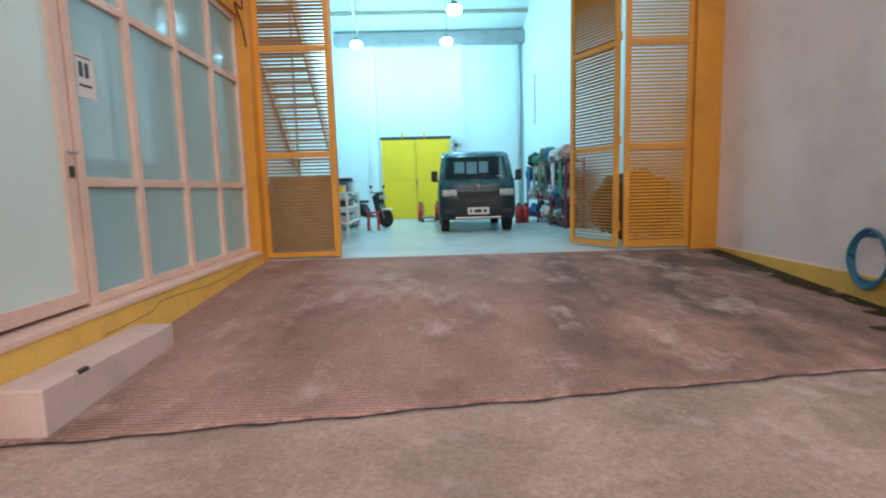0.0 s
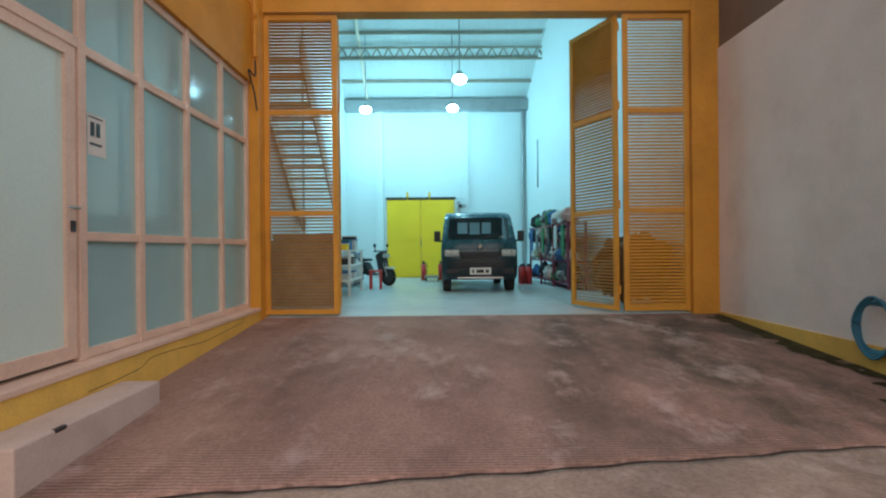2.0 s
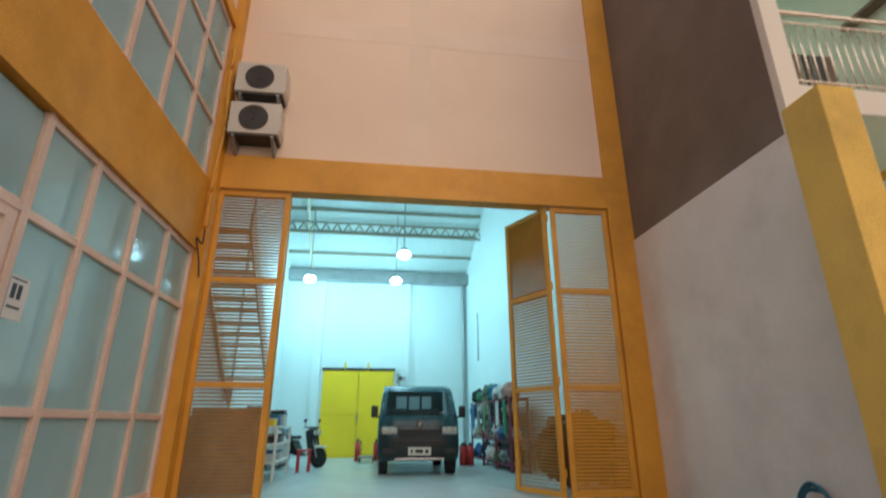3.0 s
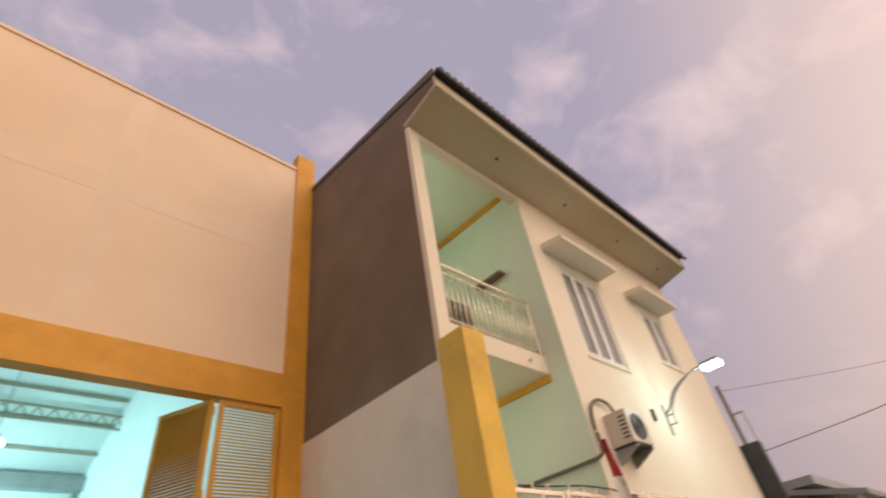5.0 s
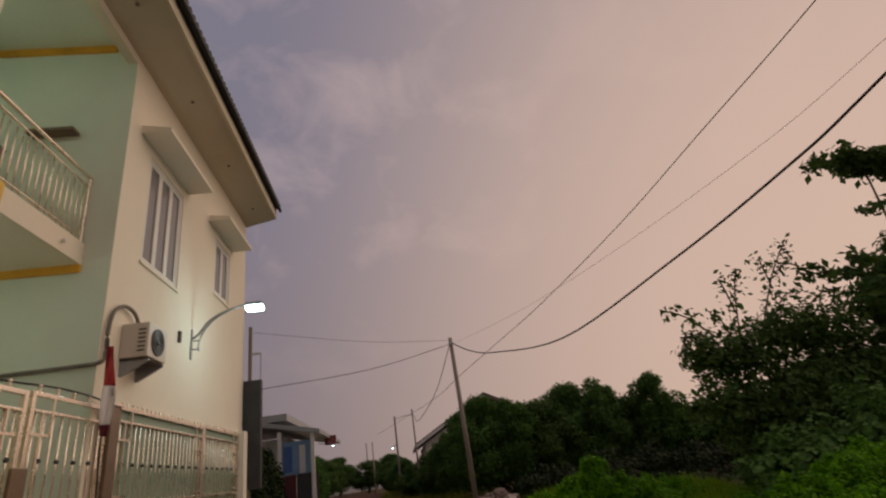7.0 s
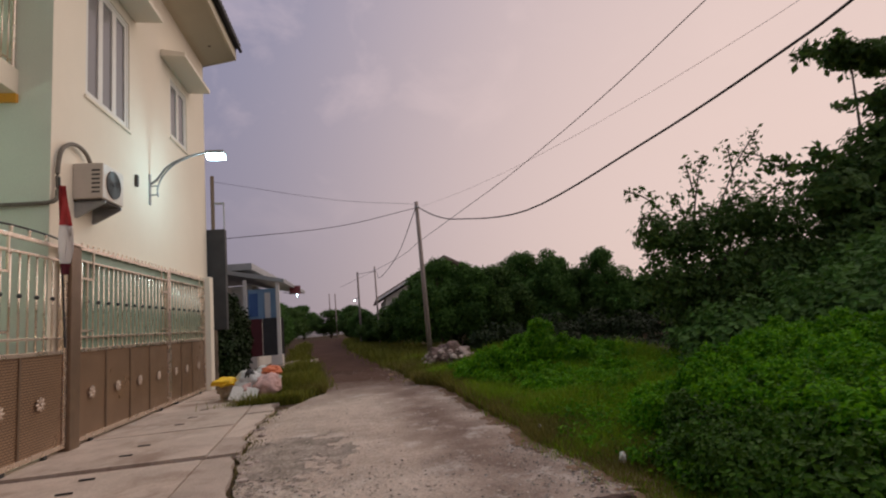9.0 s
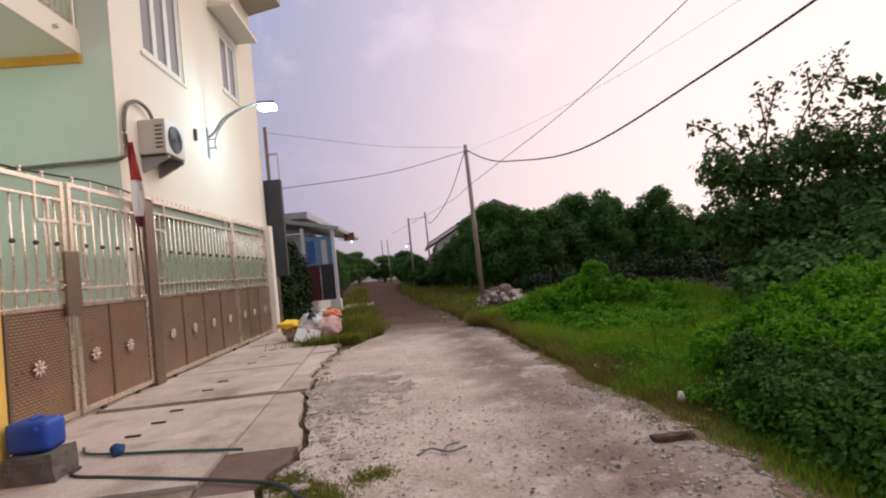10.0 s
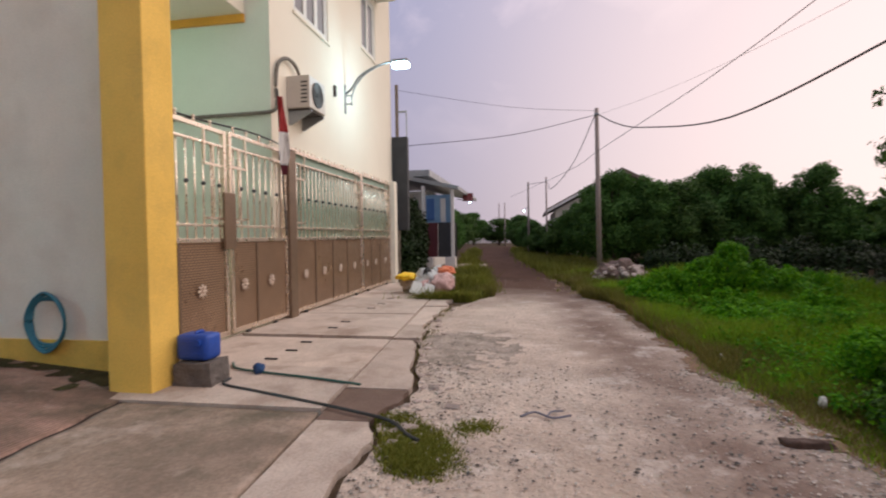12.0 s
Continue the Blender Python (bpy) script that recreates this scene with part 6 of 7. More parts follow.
# ---------------------------------------------------------------- plants
def leaves_mesh(name, pts, normals, sizes, material, fold=0.25, slim=0.5, seed=1):
    """Many small folded leaves, four corners each."""
    r = np.random.RandomState(seed)
    n = len(pts)
    nrm = normals + r.normal(0, 0.55, (n, 3))
    nrm /= np.linalg.norm(nrm, axis=1)[:, None] + 1e-9
    a = np.cross(nrm, r.normal(0, 1, (n, 3)))
    a /= np.linalg.norm(a, axis=1)[:, None] + 1e-9
    b = np.cross(nrm, a)
    s = sizes[:, None]
    v = np.stack([pts - a * s, pts + b * s * slim + nrm * s * fold * 0.4, pts + a * s - nrm * s * fold, pts - b * s * slim + nrm * s * fold * 0.4], 1).reshape(-1, 3)
    me = bpy.data.meshes.new(name)
    idx = np.arange(n)[:, None] * 4
    f = np.concatenate([idx + np.array([[0, 1, 2]]), idx + np.array([[0, 2, 3]])], 1).reshape(-1, 3)
    me.from_pydata(v.tolist(), [], f.tolist())
    me.materials.append(material)
    return me


def blob_points(blobs, per_area, seed, inner=0.55):
    r = np.random.RandomState(seed)
    P, N = [], []
    for cx, cy, cz, rx, ry, rz in blobs:
        n = int(per_area * (rx * ry + rx * rz + ry * rz) * 4.2)
        d = r.normal(0, 1, (n, 3))
        d /= np.linalg.norm(d, axis=1)[:, None]
        bump = 1 + 0.18 * np.sin(d[:, 0] * 7 + cx * 5) * np.sin(d[:, 1] * 6 + cy * 3) + 0.12 * np.sin(d[:, 2] * 11 + cz * 7)
        rad = (inner + (1.06 - inner) * r.uniform(0, 1, n) ** 0.5) * bump
        P.append(np.array([cx, cy, cz]) + d * rad[:, None] * np.array([rx, ry, rz]))
        N.append(d + np.array([0, 0, 0.5]))
    P, N = np.concatenate(P), np.concatenate(N)
    keep = P[:, 2] > 0.0
    return P[keep], N[keep]


def crown_blobs(h, w, n, seed, low=0.2):
    """Small leafy clumps heaped over an egg-shaped crown, most of them on its outside."""
    r = random.Random(seed)
    out = []
    for i in range(n):
        u, a = r.uniform(-0.9, 1.0), r.random() * 6.283
        k = math.sqrt(max(0.0, 1 - u * u)) * r.uniform(0.65, 1.0)
        s = w * r.uniform(0.20, 0.34)
        z = h * (low + (0.90 - low) * (0.5 + 0.5 * u)) * r.uniform(0.96, 1.04)
        out.append((w * 0.8 * k * math.cos(a), w * 0.8 * k * math.sin(a), z, s, s, s * r.uniform(0.75, 1.1)))
    out.append((0.0, 0.0, h * 0.45, w * 0.6, w * 0.6, h * 0.36))
    return out


def hedge_tree(seed, h, w, label, material, leaf=0.052, dens=300, clumps=44):
    ob = thing("tree", (0, 0, 0), label, "tree", "trees along the lane")
    bl = crown_blobs(h, w, clumps, seed)
    P, N = blob_points(bl, dens, seed, 0.6)
    rs = np.random.RandomState(seed)
    c = new("crown", leaves_mesh("crown", P, N, rs.uniform(0.6, 1.4, len(P)) * leaf, material, slim=0.55, seed=seed))
    c.parent = ob
    bm = rod((0, 0, -0.1), (0.1, 0.05, h * 0.6), 0.09, 0.05, 10)
    for b in bl[:12]:
        cyl(bm, (0.05, 0.02, h * 0.25), b[:3], 0.035, 0.012, 6)
    part("trunk", bm, M["bark"], ob)
    return ob


kinds = [hedge_tree(11, 3.6, 1.25, "dense dark green tree crowded along the lane", M["leaf_dark"]),
         hedge_tree(12, 3.6, 1.15, "dense dark green tree with a lumpy crown", M["leaf_dark"]),
         hedge_tree(13, 3.6, 1.35, "broad dark green tree crowded among others", M["leaf"])]
# x, y, height, breadth: the row behind the pole, the hedge down the lane, the far side, the thicket behind the open trees
spots = [(19.4, -3.1, 3.72, 1.0), (19.2, -4.3, 3.55, 1.0), (19.6, -5.5, 3.45, 1.05), (20.0, -6.7, 3.70, 1.0), (19.6, -7.7, 3.92, 0.95), (20.2, -8.8, 3.30, 0.95), (19.6, -10.1, 3.62, 0.95), (19.2, -11.4, 2.55, 1.1), (18.6, -13.0, 2.5, 1.2),
         (20.8, -3.8, 3.3, 1.2), (21.0, -5.0, 3.2, 1.2), (21.4, -6.2, 3.3, 1.2), (21.2, -7.9, 3.3, 1.2), (21.2, -9.5, 3.0, 1.2), (20.8, -11.4, 2.4, 1.3), (22.0, -2.9, 3.4, 1.0), (24.6, -2.4, 3.0, 1.0), (26.8, -1.9, 2.5, 0.95), (29.0, -3.4, 3.2, 1.3), (30.6, -1.5, 2.0, 0.9),
         (32.0, -0.9, 2.1, 0.95), (35.8, -0.2, 2.3, 1.0), (40, 0.1, 2.6, 1.1), (46, 0.4, 3.0, 1.2), (53, 1.0, 3.4, 1.3), (62, 1.6, 4.0, 1.5), (74, 4.6, 4.2, 2.0), (29.5, 5.2, 2.5, 1.05), (34, 5.6, 3.2, 1.3), (40, 6.3, 3.5, 1.4), (47, 7.2, 3.8, 1.5), (56, 8.4, 4.2, 1.6), (66, 9.2, 4.6, 1.7), (80, 9, 5.0, 2.2), (64, -4, 4.2, 1.8),
         (13.6, -13.4, 3.0, 1.4), (12.2, -11.0, 2.6, 1.2), (11.0, -14.2, 3.6, 1.5), (9.0, -16, 3.8, 1.6), (6, -15, 4.0, 1.7), (3.0, -14, 3.8, 1.6)]
r = random.Random(3)
for i, (x, y, h, w) in enumerate(spots):
    m = Matrix.Translation((x, y, -0.05)) @ Matrix.Rotation(r.random() * 6.28, 4, "Z") @ Matrix.Diagonal((w * r.uniform(0.95, 1.1), w * r.uniform(0.95, 1.1), h / 3.6, 1))
    if i < 3:
        kinds[i].matrix_basis = m
    else:
        copy_thing(kinds[i % 3], m)


def twiggy_tree(at, h, blobs, twigs, label, leaf, dens, seed):
    """An open tree: limbs, leafy clumps and bare twigs that reach out with single leaves."""
    ob = thing("tree", at, label, "tree")
    base = Vector(at)
    bm = rod(base, base + Vector((0.1, 0.1, h * 0.5)), 0.11, 0.07, 10)
    fork = base + Vector((0.1, 0.1, h * 0.45))
    for b in blobs:
        cyl(bm, fork, Vector(b[:3]), 0.045, 0.015, 7)
    P, N = blob_points(blobs, dens, seed, 0.25)
    P, N = [P], [N]
    rr = np.random.RandomState(seed)
    for a, b, n in twigs:
        a, b, n = Vector(a), Vector(b), int(n * 1.9)
        mid = a.lerp(b, 0.5) + Vector((0, 0, 0.12))
        tw = tube([a, mid, b], 0.014, 5)
        me = bpy.data.meshes.new("twig")
        tw.to_mesh(me)
        tw.free()
        bm.from_mesh(me)
        bpy.data.meshes.remove(me)
        t = rr.uniform(0.15, 1.0, n)
        q = np.array([list((a.lerp(mid, k * 2) if k < 0.5 else mid.lerp(b, k * 2 - 1))) for k in t]) + rr.normal(0, 0.085, (n, 3))
        P.append(q)
        N.append(rr.normal(0, 1, (n, 3)))
    P, N = np.concatenate(P), np.concatenate(N)
    c = new("crown", leaves_mesh("crown", P, N, rr.uniform(0.6, 1.25, len(P)) * leaf, M["leaf"], slim=0.55, seed=seed))
    c.parent = ob
    c.matrix_parent_inverse = ob.matrix_basis.inverted()
    part("trunk", bm, M["bark"], ob)


twiggy_tree((8.6, -6.8, 0), 3.0, [(8.3, -5.45, 2.45, 0.40, 0.42, 0.42), (8.4, -6.1, 2.35, 0.5, 0.5, 0.48), (8.5, -6.7, 2.5, 0.5, 0.5, 0.45), (8.5, -7.4, 2.75, 0.5, 0.55, 0.45), (8.6, -8.2, 2.65, 0.6, 0.6, 0.48), (8.3, -5.5, 1.6, 0.5, 0.5, 0.6), (8.4, -6.4, 1.5, 0.7, 0.75, 0.7), (8.5, -7.6, 1.6, 0.8, 0.85, 0.8), (8.6, -8.8, 1.9, 0.8, 0.9, 0.8), (8.2, -6.2, 0.8, 0.7, 0.8, 0.6), (8.4, -7.8, 0.8, 0.9, 1.0, 0.7)],
            [((8.3, -5.8, 2.7), (8.2, -4.86, 3.3), 34), ((8.3, -5.6, 2.5), (8.1, -5.0, 2.75), 22), ((8.4, -6.3, 2.7), (8.3, -6.65, 3.95), 40), ((8.4, -6.4, 3.1), (8.2, -6.15, 3.75), 16), ((8.4, -6.8, 2.8), (8.3, -7.9, 4.42), 54), ((8.4, -7.3, 3.5), (8.2, -7.1, 4.05), 18), ((8.4, -7.5, 3.8), (8.3, -7.95, 3.85), 14), ((8.5, -7.2, 3.0), (8.3, -7.7, 3.4), 30), ((8.5, -7.8, 3.0), (8.3, -8.6, 3.35), 34), ((8.5, -6.2, 2.7), (8.3, -5.9, 3.15), 22)],
            "open leafy tree with twigs against the evening sky", 0.060, 330, 21)
twiggy_tree((8.8, -11.0, 0), 5.5, [(8.5, -9.6, 3.1, 0.7, 0.8, 0.5), (8.6, -10.6, 3.5, 0.8, 0.9, 0.6), (8.6, -11.8, 4.2, 0.9, 1.1, 0.7), (8.4, -9.9, 2.2, 0.8, 0.9, 0.7), (8.7, -12.0, 6.2, 0.7, 0.8, 0.35), (8.6, -10.8, 6.15, 0.5, 0.7, 0.22), (8.6, -12.0, 5.2, 0.6, 0.7, 0.4), (8.5, -11.3, 2.4, 1.1, 1.2, 1.1), (8.4, -10.2, 1.0, 1.0, 1.2, 0.8)],
            [((8.6, -10.8, 6.15), (8.2, -9.0, 5.95), 80), ((8.6, -10.9, 6.1), (8.2, -10.0, 6.35), 36), ((8.5, -11.6, 5.2), (8.2, -9.7, 4.75), 34), ((8.5, -10.0, 3.4), (8.1, -7.75, 3.62), 70), ((8.5, -10.2, 3.5), (8.2, -8.9, 3.9), 44), ((8.6, -11.2, 4.2), (8.3, -10.3, 4.3), 34)],
            "tall tree with broad round leaves on long branches", 0.100, 190, 22)


def bush(blobs, label, material, leaf, dens, seed, sprigs=0):
    """A mound of clumps; sprigs stand up unevenly out of its top."""
    ob = thing("bush", (blobs[0][0], blobs[0][1], 0), label, "bush")
    rp = random.Random(seed)
    tips = []
    for b in blobs:
        for i in range(sprigs):
            a, k = rp.random() * 6.283, math.sqrt(rp.random()) * 0.95
            q = rp.uniform(0.05, 0.11)
            tips.append((b[0] + b[3] * k * math.cos(a), b[1] + b[4] * k * math.sin(a), b[2] + b[5] * math.sqrt(1 - k * k) * 1.02, q, q, q * rp.uniform(0.9, 1.8)))
    P, N = blob_points(list(blobs) + tips, dens, seed, 0.5)
    rr = np.random.RandomState(seed)
    c = new("leaves", leaves_mesh("leaves", P, N, rr.uniform(0.6, 1.3, len(P)) * leaf, material, slim=0.7, seed=seed))
    c.parent = ob
    c.matrix_parent_inverse = ob.matrix_basis.inverted()
    for b in blobs:
        part("stem", rod((b[0], b[1], -0.05), (b[0] + 0.05, b[1], b[2] + b[5] * 0.5), 0.02, 0.008, 6), M["bark"], ob)


bush([(4.5, -3.25, 0.28, 0.42, 0.34, 0.26), (4.6, -3.7, 0.36, 0.46, 0.42, 0.32), (4.8, -4.3, 0.45, 0.52, 0.46, 0.38), (4.0, -3.6, 0.30, 0.46, 0.42, 0.28), (4.2, -4.3, 0.38, 0.55, 0.5, 0.36), (3.5, -3.9, 0.35, 0.55, 0.5, 0.32), (2.9, -3.9, 0.36, 0.55, 0.5, 0.32), (5.3, -5.0, 0.42, 0.6, 0.55, 0.42), (4.4, -5.0, 0.5, 0.7, 0.6, 0.42), (3.9, -3.0, 0.30, 0.32, 0.26, 0.20), (3.2, -3.15, 0.36, 0.36, 0.28, 0.22), (2.6, -3.0, 0.34, 0.34, 0.28, 0.2), (4.6, -2.75, 0.2, 0.3, 0.22, 0.18)], "thick bright green creeper bush beside the verge", M["leaf_bright"], 0.0215, 2300, 31, 16)
# Lower side of the creeper bush, its shade painted by the darker leaves
bush([(3.1, -2.6, 0.14, 0.55, 0.42, 0.30), (2.4, -2.6, 0.16, 0.6, 0.5, 0.34), (3.8, -2.75, 0.14, 0.5, 0.36, 0.30), (1.7, -2.7, 0.16, 0.6, 0.5, 0.36), (2.8, -3.15, 0.24, 0.75, 0.6, 0.36), (3.5, -3.2, 0.2, 0.6, 0.45, 0.34), (4.3, -2.85, 0.12, 0.45, 0.3, 0.24), (2.0, -2.3, 0.08, 0.6, 0.32, 0.26), (2.9, -2.3, 0.06, 0.55, 0.28, 0.22), (1.2, -2.5, 0.1, 0.5, 0.4, 0.3), (3.6, -2.4, 0.05, 0.45, 0.25, 0.18)], "low leafy shrub at the foot of the creeper, leaves darkened for shade", M["leaf_low_shade"], 0.022, 2100, 35, 5)
bush([(8.8, -3.15, 0.66, 0.30, 0.30, 0.40), (8.9, -2.75, 0.42, 0.42, 0.36, 0.36), (9.1, -2.3, 0.26, 0.42, 0.36, 0.30), (8.8, -3.6, 0.36, 0.5, 0.42, 0.36), (8.8, -4.2, 0.28, 0.6, 0.5, 0.32), (8.9, -4.9, 0.18, 0.6, 0.5, 0.30), (9.7, -3.4, 0.35, 0.7, 0.7, 0.42), (9.9, -2.5, 0.2, 0.6, 0.45, 0.32), (8.0, -2.9, 0.12, 0.6, 0.5, 0.26), (7.8, -3.8, 0.10, 0.7, 0.6, 0.26), (7.2, -2.7, 0.04, 0.5, 0.4, 0.20), (9.4, -1.95, 0.10, 0.45, 0.32, 0.22), (10.4, -2.1, 0.10, 0.5, 0.35, 0.24), (8.5, -2.1, 0.06, 0.5, 0.35, 0.2), (6.6, -3.4, 0.04, 0.6, 0.5, 0.22), (6.9, -4.5, 0.06, 0.7, 0.6, 0.26)], "green creeper mound on the verge", M["leaf_bright"], 0.0245, 1500, 32, 14)
bush([(7.0, -5.6, 0.4, 1.1, 0.9, 0.7), (6.2, -6.6, 0.6, 1.2, 1.0, 0.9), (5.4, -7.6, 0.7, 1.3, 1.2, 1.0), (6.6, -8.6, 0.9, 1.3, 1.3, 1.2)], "dark thicket of shrubs behind the verge", M["leaf_dark"], 0.055, 330, 33, 6)
# Leaf colour stands in for the deep shade below the hedge crowns
bush([(15.4 + 0.7 * math.sin(k * 2.3), -4.0 - 0.85 * k, 0.35, 0.9, 0.75, 0.62 + 0.16 * math.sin(k * 3.7)) for k in range(12)], "tangled undergrowth at the foot of the hedge, coloured near-black for shade", M["leaf_shade"], 0.05, 330, 36, 4)
bush([(11.4 + 0.6 * math.sin(k * 1.7), -5.2 - 0.8 * k, 0.15, 0.8, 0.75, 0.34 + 0.10 * math.sin(k * 2.9)) for k in range(8)], "rank weeds behind the creeper mound, coloured near-black for shade", M["leaf_shade"], 0.042, 420, 37, 5)
bush([(14.9, 3.75, 0.9, 0.7, 0.35, 0.95), (16.0, 3.78, 1.2, 0.8, 0.35, 1.2), (17.2, 3.9, 1.1, 0.7, 0.3, 1.1), (15.4, 3.85, 2.0, 0.8, 0.3, 0.6)], "dark creeper covering the neighbour's fence", M["leaf_shade"], 0.06, 420, 34)


def blades(name, count, area, height, material, seed, label, wide=1.0):
    r = np.random.RandomState(seed)
    x, y = area(r, count)
    z = np.array([max(ground_z(a, b), -0.03) for a, b in zip(x, y)])
    near = np.clip((x - 1.5) / 5.0, 0.34, 1.0)
    h = near * height * r.uniform(0.45, 1.25, len(x)) * np.array([0.45 + 1.3 * max(0, 0.5 + noise.noise((a * 0.9, b * 0.9, seed))) for a, b in zip(x, y)])
    a = r.uniform(0, 6.283, len(x))
    lean = r.normal(0, 0.35, (len(x), 2)) * h[:, None]
    w = wide * (0.0020 + 0.0022 * r.uniform(0, 1, len(x))) * (1 + np.maximum(0, x - 4) * 0.12)
    base = np.stack([x, y, z], 1)
    side = np.stack([np.cos(a) * w, np.sin(a) * w, 0 * a], 1)
    mid = base + np.stack([lean[:, 0] * 0.4, lean[:, 1] * 0.4, h * 0.6], 1)
    tip = base + np.stack([lean[:, 0], lean[:, 1], h], 1)
    v = np.stack([base - side, base + side, mid + side * 0.8, mid - side * 0.8, tip], 1).reshape(-1, 3)
    i = np.arange(len(x)) * 5
    f = []
    for k in i.tolist():
        f += [(k, k + 1, k + 2, k + 3), (k + 3, k + 2, k + 4)]
    me = bpy.data.meshes.new(name)
    me.from_pydata(v.tolist(), [], f)
    me.materials.append(material)
    tagged(new(name, me), label, "grass", "", "stuff")


def verge(r, n):
    x = 1.0 + 15.0 * r.uniform(0, 1, n) ** 1.25
    e = np.array([lane_right(a) for a in x])
    return x, e - 0.06 - np.clip((x - 5) * 0.06, 0, 0.5) - 3.4 * r.uniform(0, 1, n) ** 1.4 + r.normal(0, 0.10, n)


def far_verge(r, n):
    x = r.uniform(14, 45, n)
    e = np.array([lane_right(a) for a in x])
    return x, e - 2.8 * r.uniform(0, 1, n) ** 1.3


def far_verge_left(r, n):
    x = r.uniform(10.6, 16.5, n)
    e = np.array([far_left(a) for a in x])
    return x, e + (2.6 - 0.2) * r.uniform(0, 1, n) ** 1.4 * np.minimum(1, (x - 10.2) / 3)


def tuft(r, n):
    k = r.randint(0, 26, n)
    cx, cy = r.normal(2.98, 0.24, 26), r.normal(0.60, 0.13, 26)
    x = cx[k] + r.normal(0, 0.06, n)
    return x, cy[k] + 0.25 * (x - 3.0) + r.normal(0, 0.05, n)


def strip(r, n):
    x = 9.9 + 5.5 * r.uniform(0, 1, n) ** 1.2
    return x, np.array([far_left(a) for a in x]) + 0.35 + np.abs(r.normal(0, 0.45, n)) - 0.35 * r.uniform(0, 1, n) ** 2


def track_edge(r, n):
    x = 11 + 34 * r.uniform(0, 1, n) ** 1.6
    side = r.uniform(0, 1, n) < 0.5
    e = np.array([lane_right(a) if k else far_left(a) for a, k in zip(x, side)])
    return x, e + np.where(side, -1, 1) * (r.normal(0.42, 0.25, n))


def weeds(r, n):
    x = r.uniform(4.3, 9.2, n)
    return x, np.array([lane_left(a) for a in x]) + r.normal(-0.02, 0.05, n)


blades("edge_grass", 24000, lambda r, n: (lambda x: (x, np.array([lane_right(a) for a in x]) - 0.05 - np.abs(r.normal(0, 0.5, n))))(6.0 + 9 * r.uniform(0, 1, n)), 0.17, M["olive_grass"], 48, "olive half dry grass along the lane")
blades("verge_grass", 120000, verge, 0.19, M["grass"], 41, "green uncut grass on the verge")
blades("dry_verge_grass", 38000, lambda r, n: (lambda x: (x, np.array([lane_right(a) for a in x]) - 0.02 - np.abs(r.normal(0, 0.42, n))))(1.0 + 14 * r.uniform(0, 1, n)), 0.17, M["dry_grass"], 47, "dry yellowed grass along the lane edge")
r = np.random.RandomState(51)
x = 2.0 + 11 * r.uniform(0, 1, 1500)
y = np.array([lane_right(a) for a in x]) - 0.30 - 3.4 * r.uniform(0, 1, 1500) ** 0.9
c = np.repeat(np.stack([x, y, np.array([ground_z(a, b) for a, b in zip(x, y)]) + 0.05], 1), 40, 0)
k = np.repeat(0.05 + 0.22 * r.uniform(0, 1, 1500) ** 2, 40)
d = r.normal(0, 1, (len(c), 3))
d /= np.linalg.norm(d, axis=1)[:, None]
d[:, 2] = np.abs(d[:, 2])
q = c + d * (k * r.uniform(0.5, 1, len(c)))[:, None] * np.array([1, 1, 1.3])
tagged(new("verge_weeds", leaves_mesh("verge_weeds", q, d + np.array([0, 0, 0.6]), r.uniform(0.6, 1.3, len(q)) * 0.022, M["leaf_bright"], slim=0.6, seed=52)), "low leafy weeds among the verge grass", "weeds", "", "stuff")
blades("track_weeds", 16000, track_edge, 0.20, M["olive_grass"], 49, "ragged weeds along both sides of the earth track", 1.4)
blades("far_grass", 26000, far_verge, 0.24, M["olive_grass"], 42, "grass along the far side of the lane")
blades("lane_side_grass", 14000, far_verge_left, 0.22, M["dry_grass"], 43, "dry grass between lane and fence")
blades("tuft_grass", 26000, tuft, 0.15, M["olive_grass"], 44, "low olive green weeds at the slab corner", 2.0)
blades("strip_grass", 20000, strip, 0.24, M["olive_grass"], 45, "weeds beside the rubbish pile", 1.5)
blades("crack_weeds", 500, weeds, 0.06, M["dry_grass"], 46, "small weeds along the broken pavement edge")

# ---------------------------------------------------------------- loose things on the lane
pile = lambda i, x, y, s, k, z=0.02: lump("rubbish_sack", "tied rubbish sack dumped at the pavement end", "sack", (x, y, z), (s, s * 0.9, s * 0.8), CLUTTER[k], 60 + i, "rubbish sacks")
for i, (x, y, s, k) in enumerate(((10.95, 1.95, 0.30, 5), (11.15, 2.35, 0.33, 0), (11.3, 2.75, 0.28, 6), (11.5, 2.1, 0.34, 0), (10.9, 2.35, 0.2, 5))):
    pile(i, x, y, s, k)
lump("yellow_bag", "crumpled yellow plastic bag on the rubbish pile", "bag", (11.15, 2.8, 0.30), (0.26, 0.25, 0.09), M["yellow"], 70)
lump("black_bag", "small black plastic bag on the rubbish pile", "bag", (11.0, 2.3, 0.38), (0.09, 0.09, 0.12), M["black"], 71)
lump("orange_bag", "orange plastic bag on the rubbish pile", "bag", (11.4, 1.95, 0.42), (0.22, 0.2, 0.1), mat("orange_plastic", (0.7, 0.2, 0.08), 0.5), 72)
ob = thing("cardboard_sheet", (10.6, 2.35, 0.05), "white sheet of packing card leaning on the sacks", "card")
bm = boxes((-0.012, 0.012, -0.26, 0.26, 0.0, 0.30))
bmesh.ops.rotate(bm, verts=bm.verts, cent=(0, 0, 0), matrix=Matrix.Rotation(radians(38), 3, "Y") @ Matrix.Rotation(radians(12), 3, "X"))
bmesh.ops.translate(bm, verts=bm.verts, vec=(10.55, 2.38, 0.05))
part("sheet", bm, M["white"], ob)


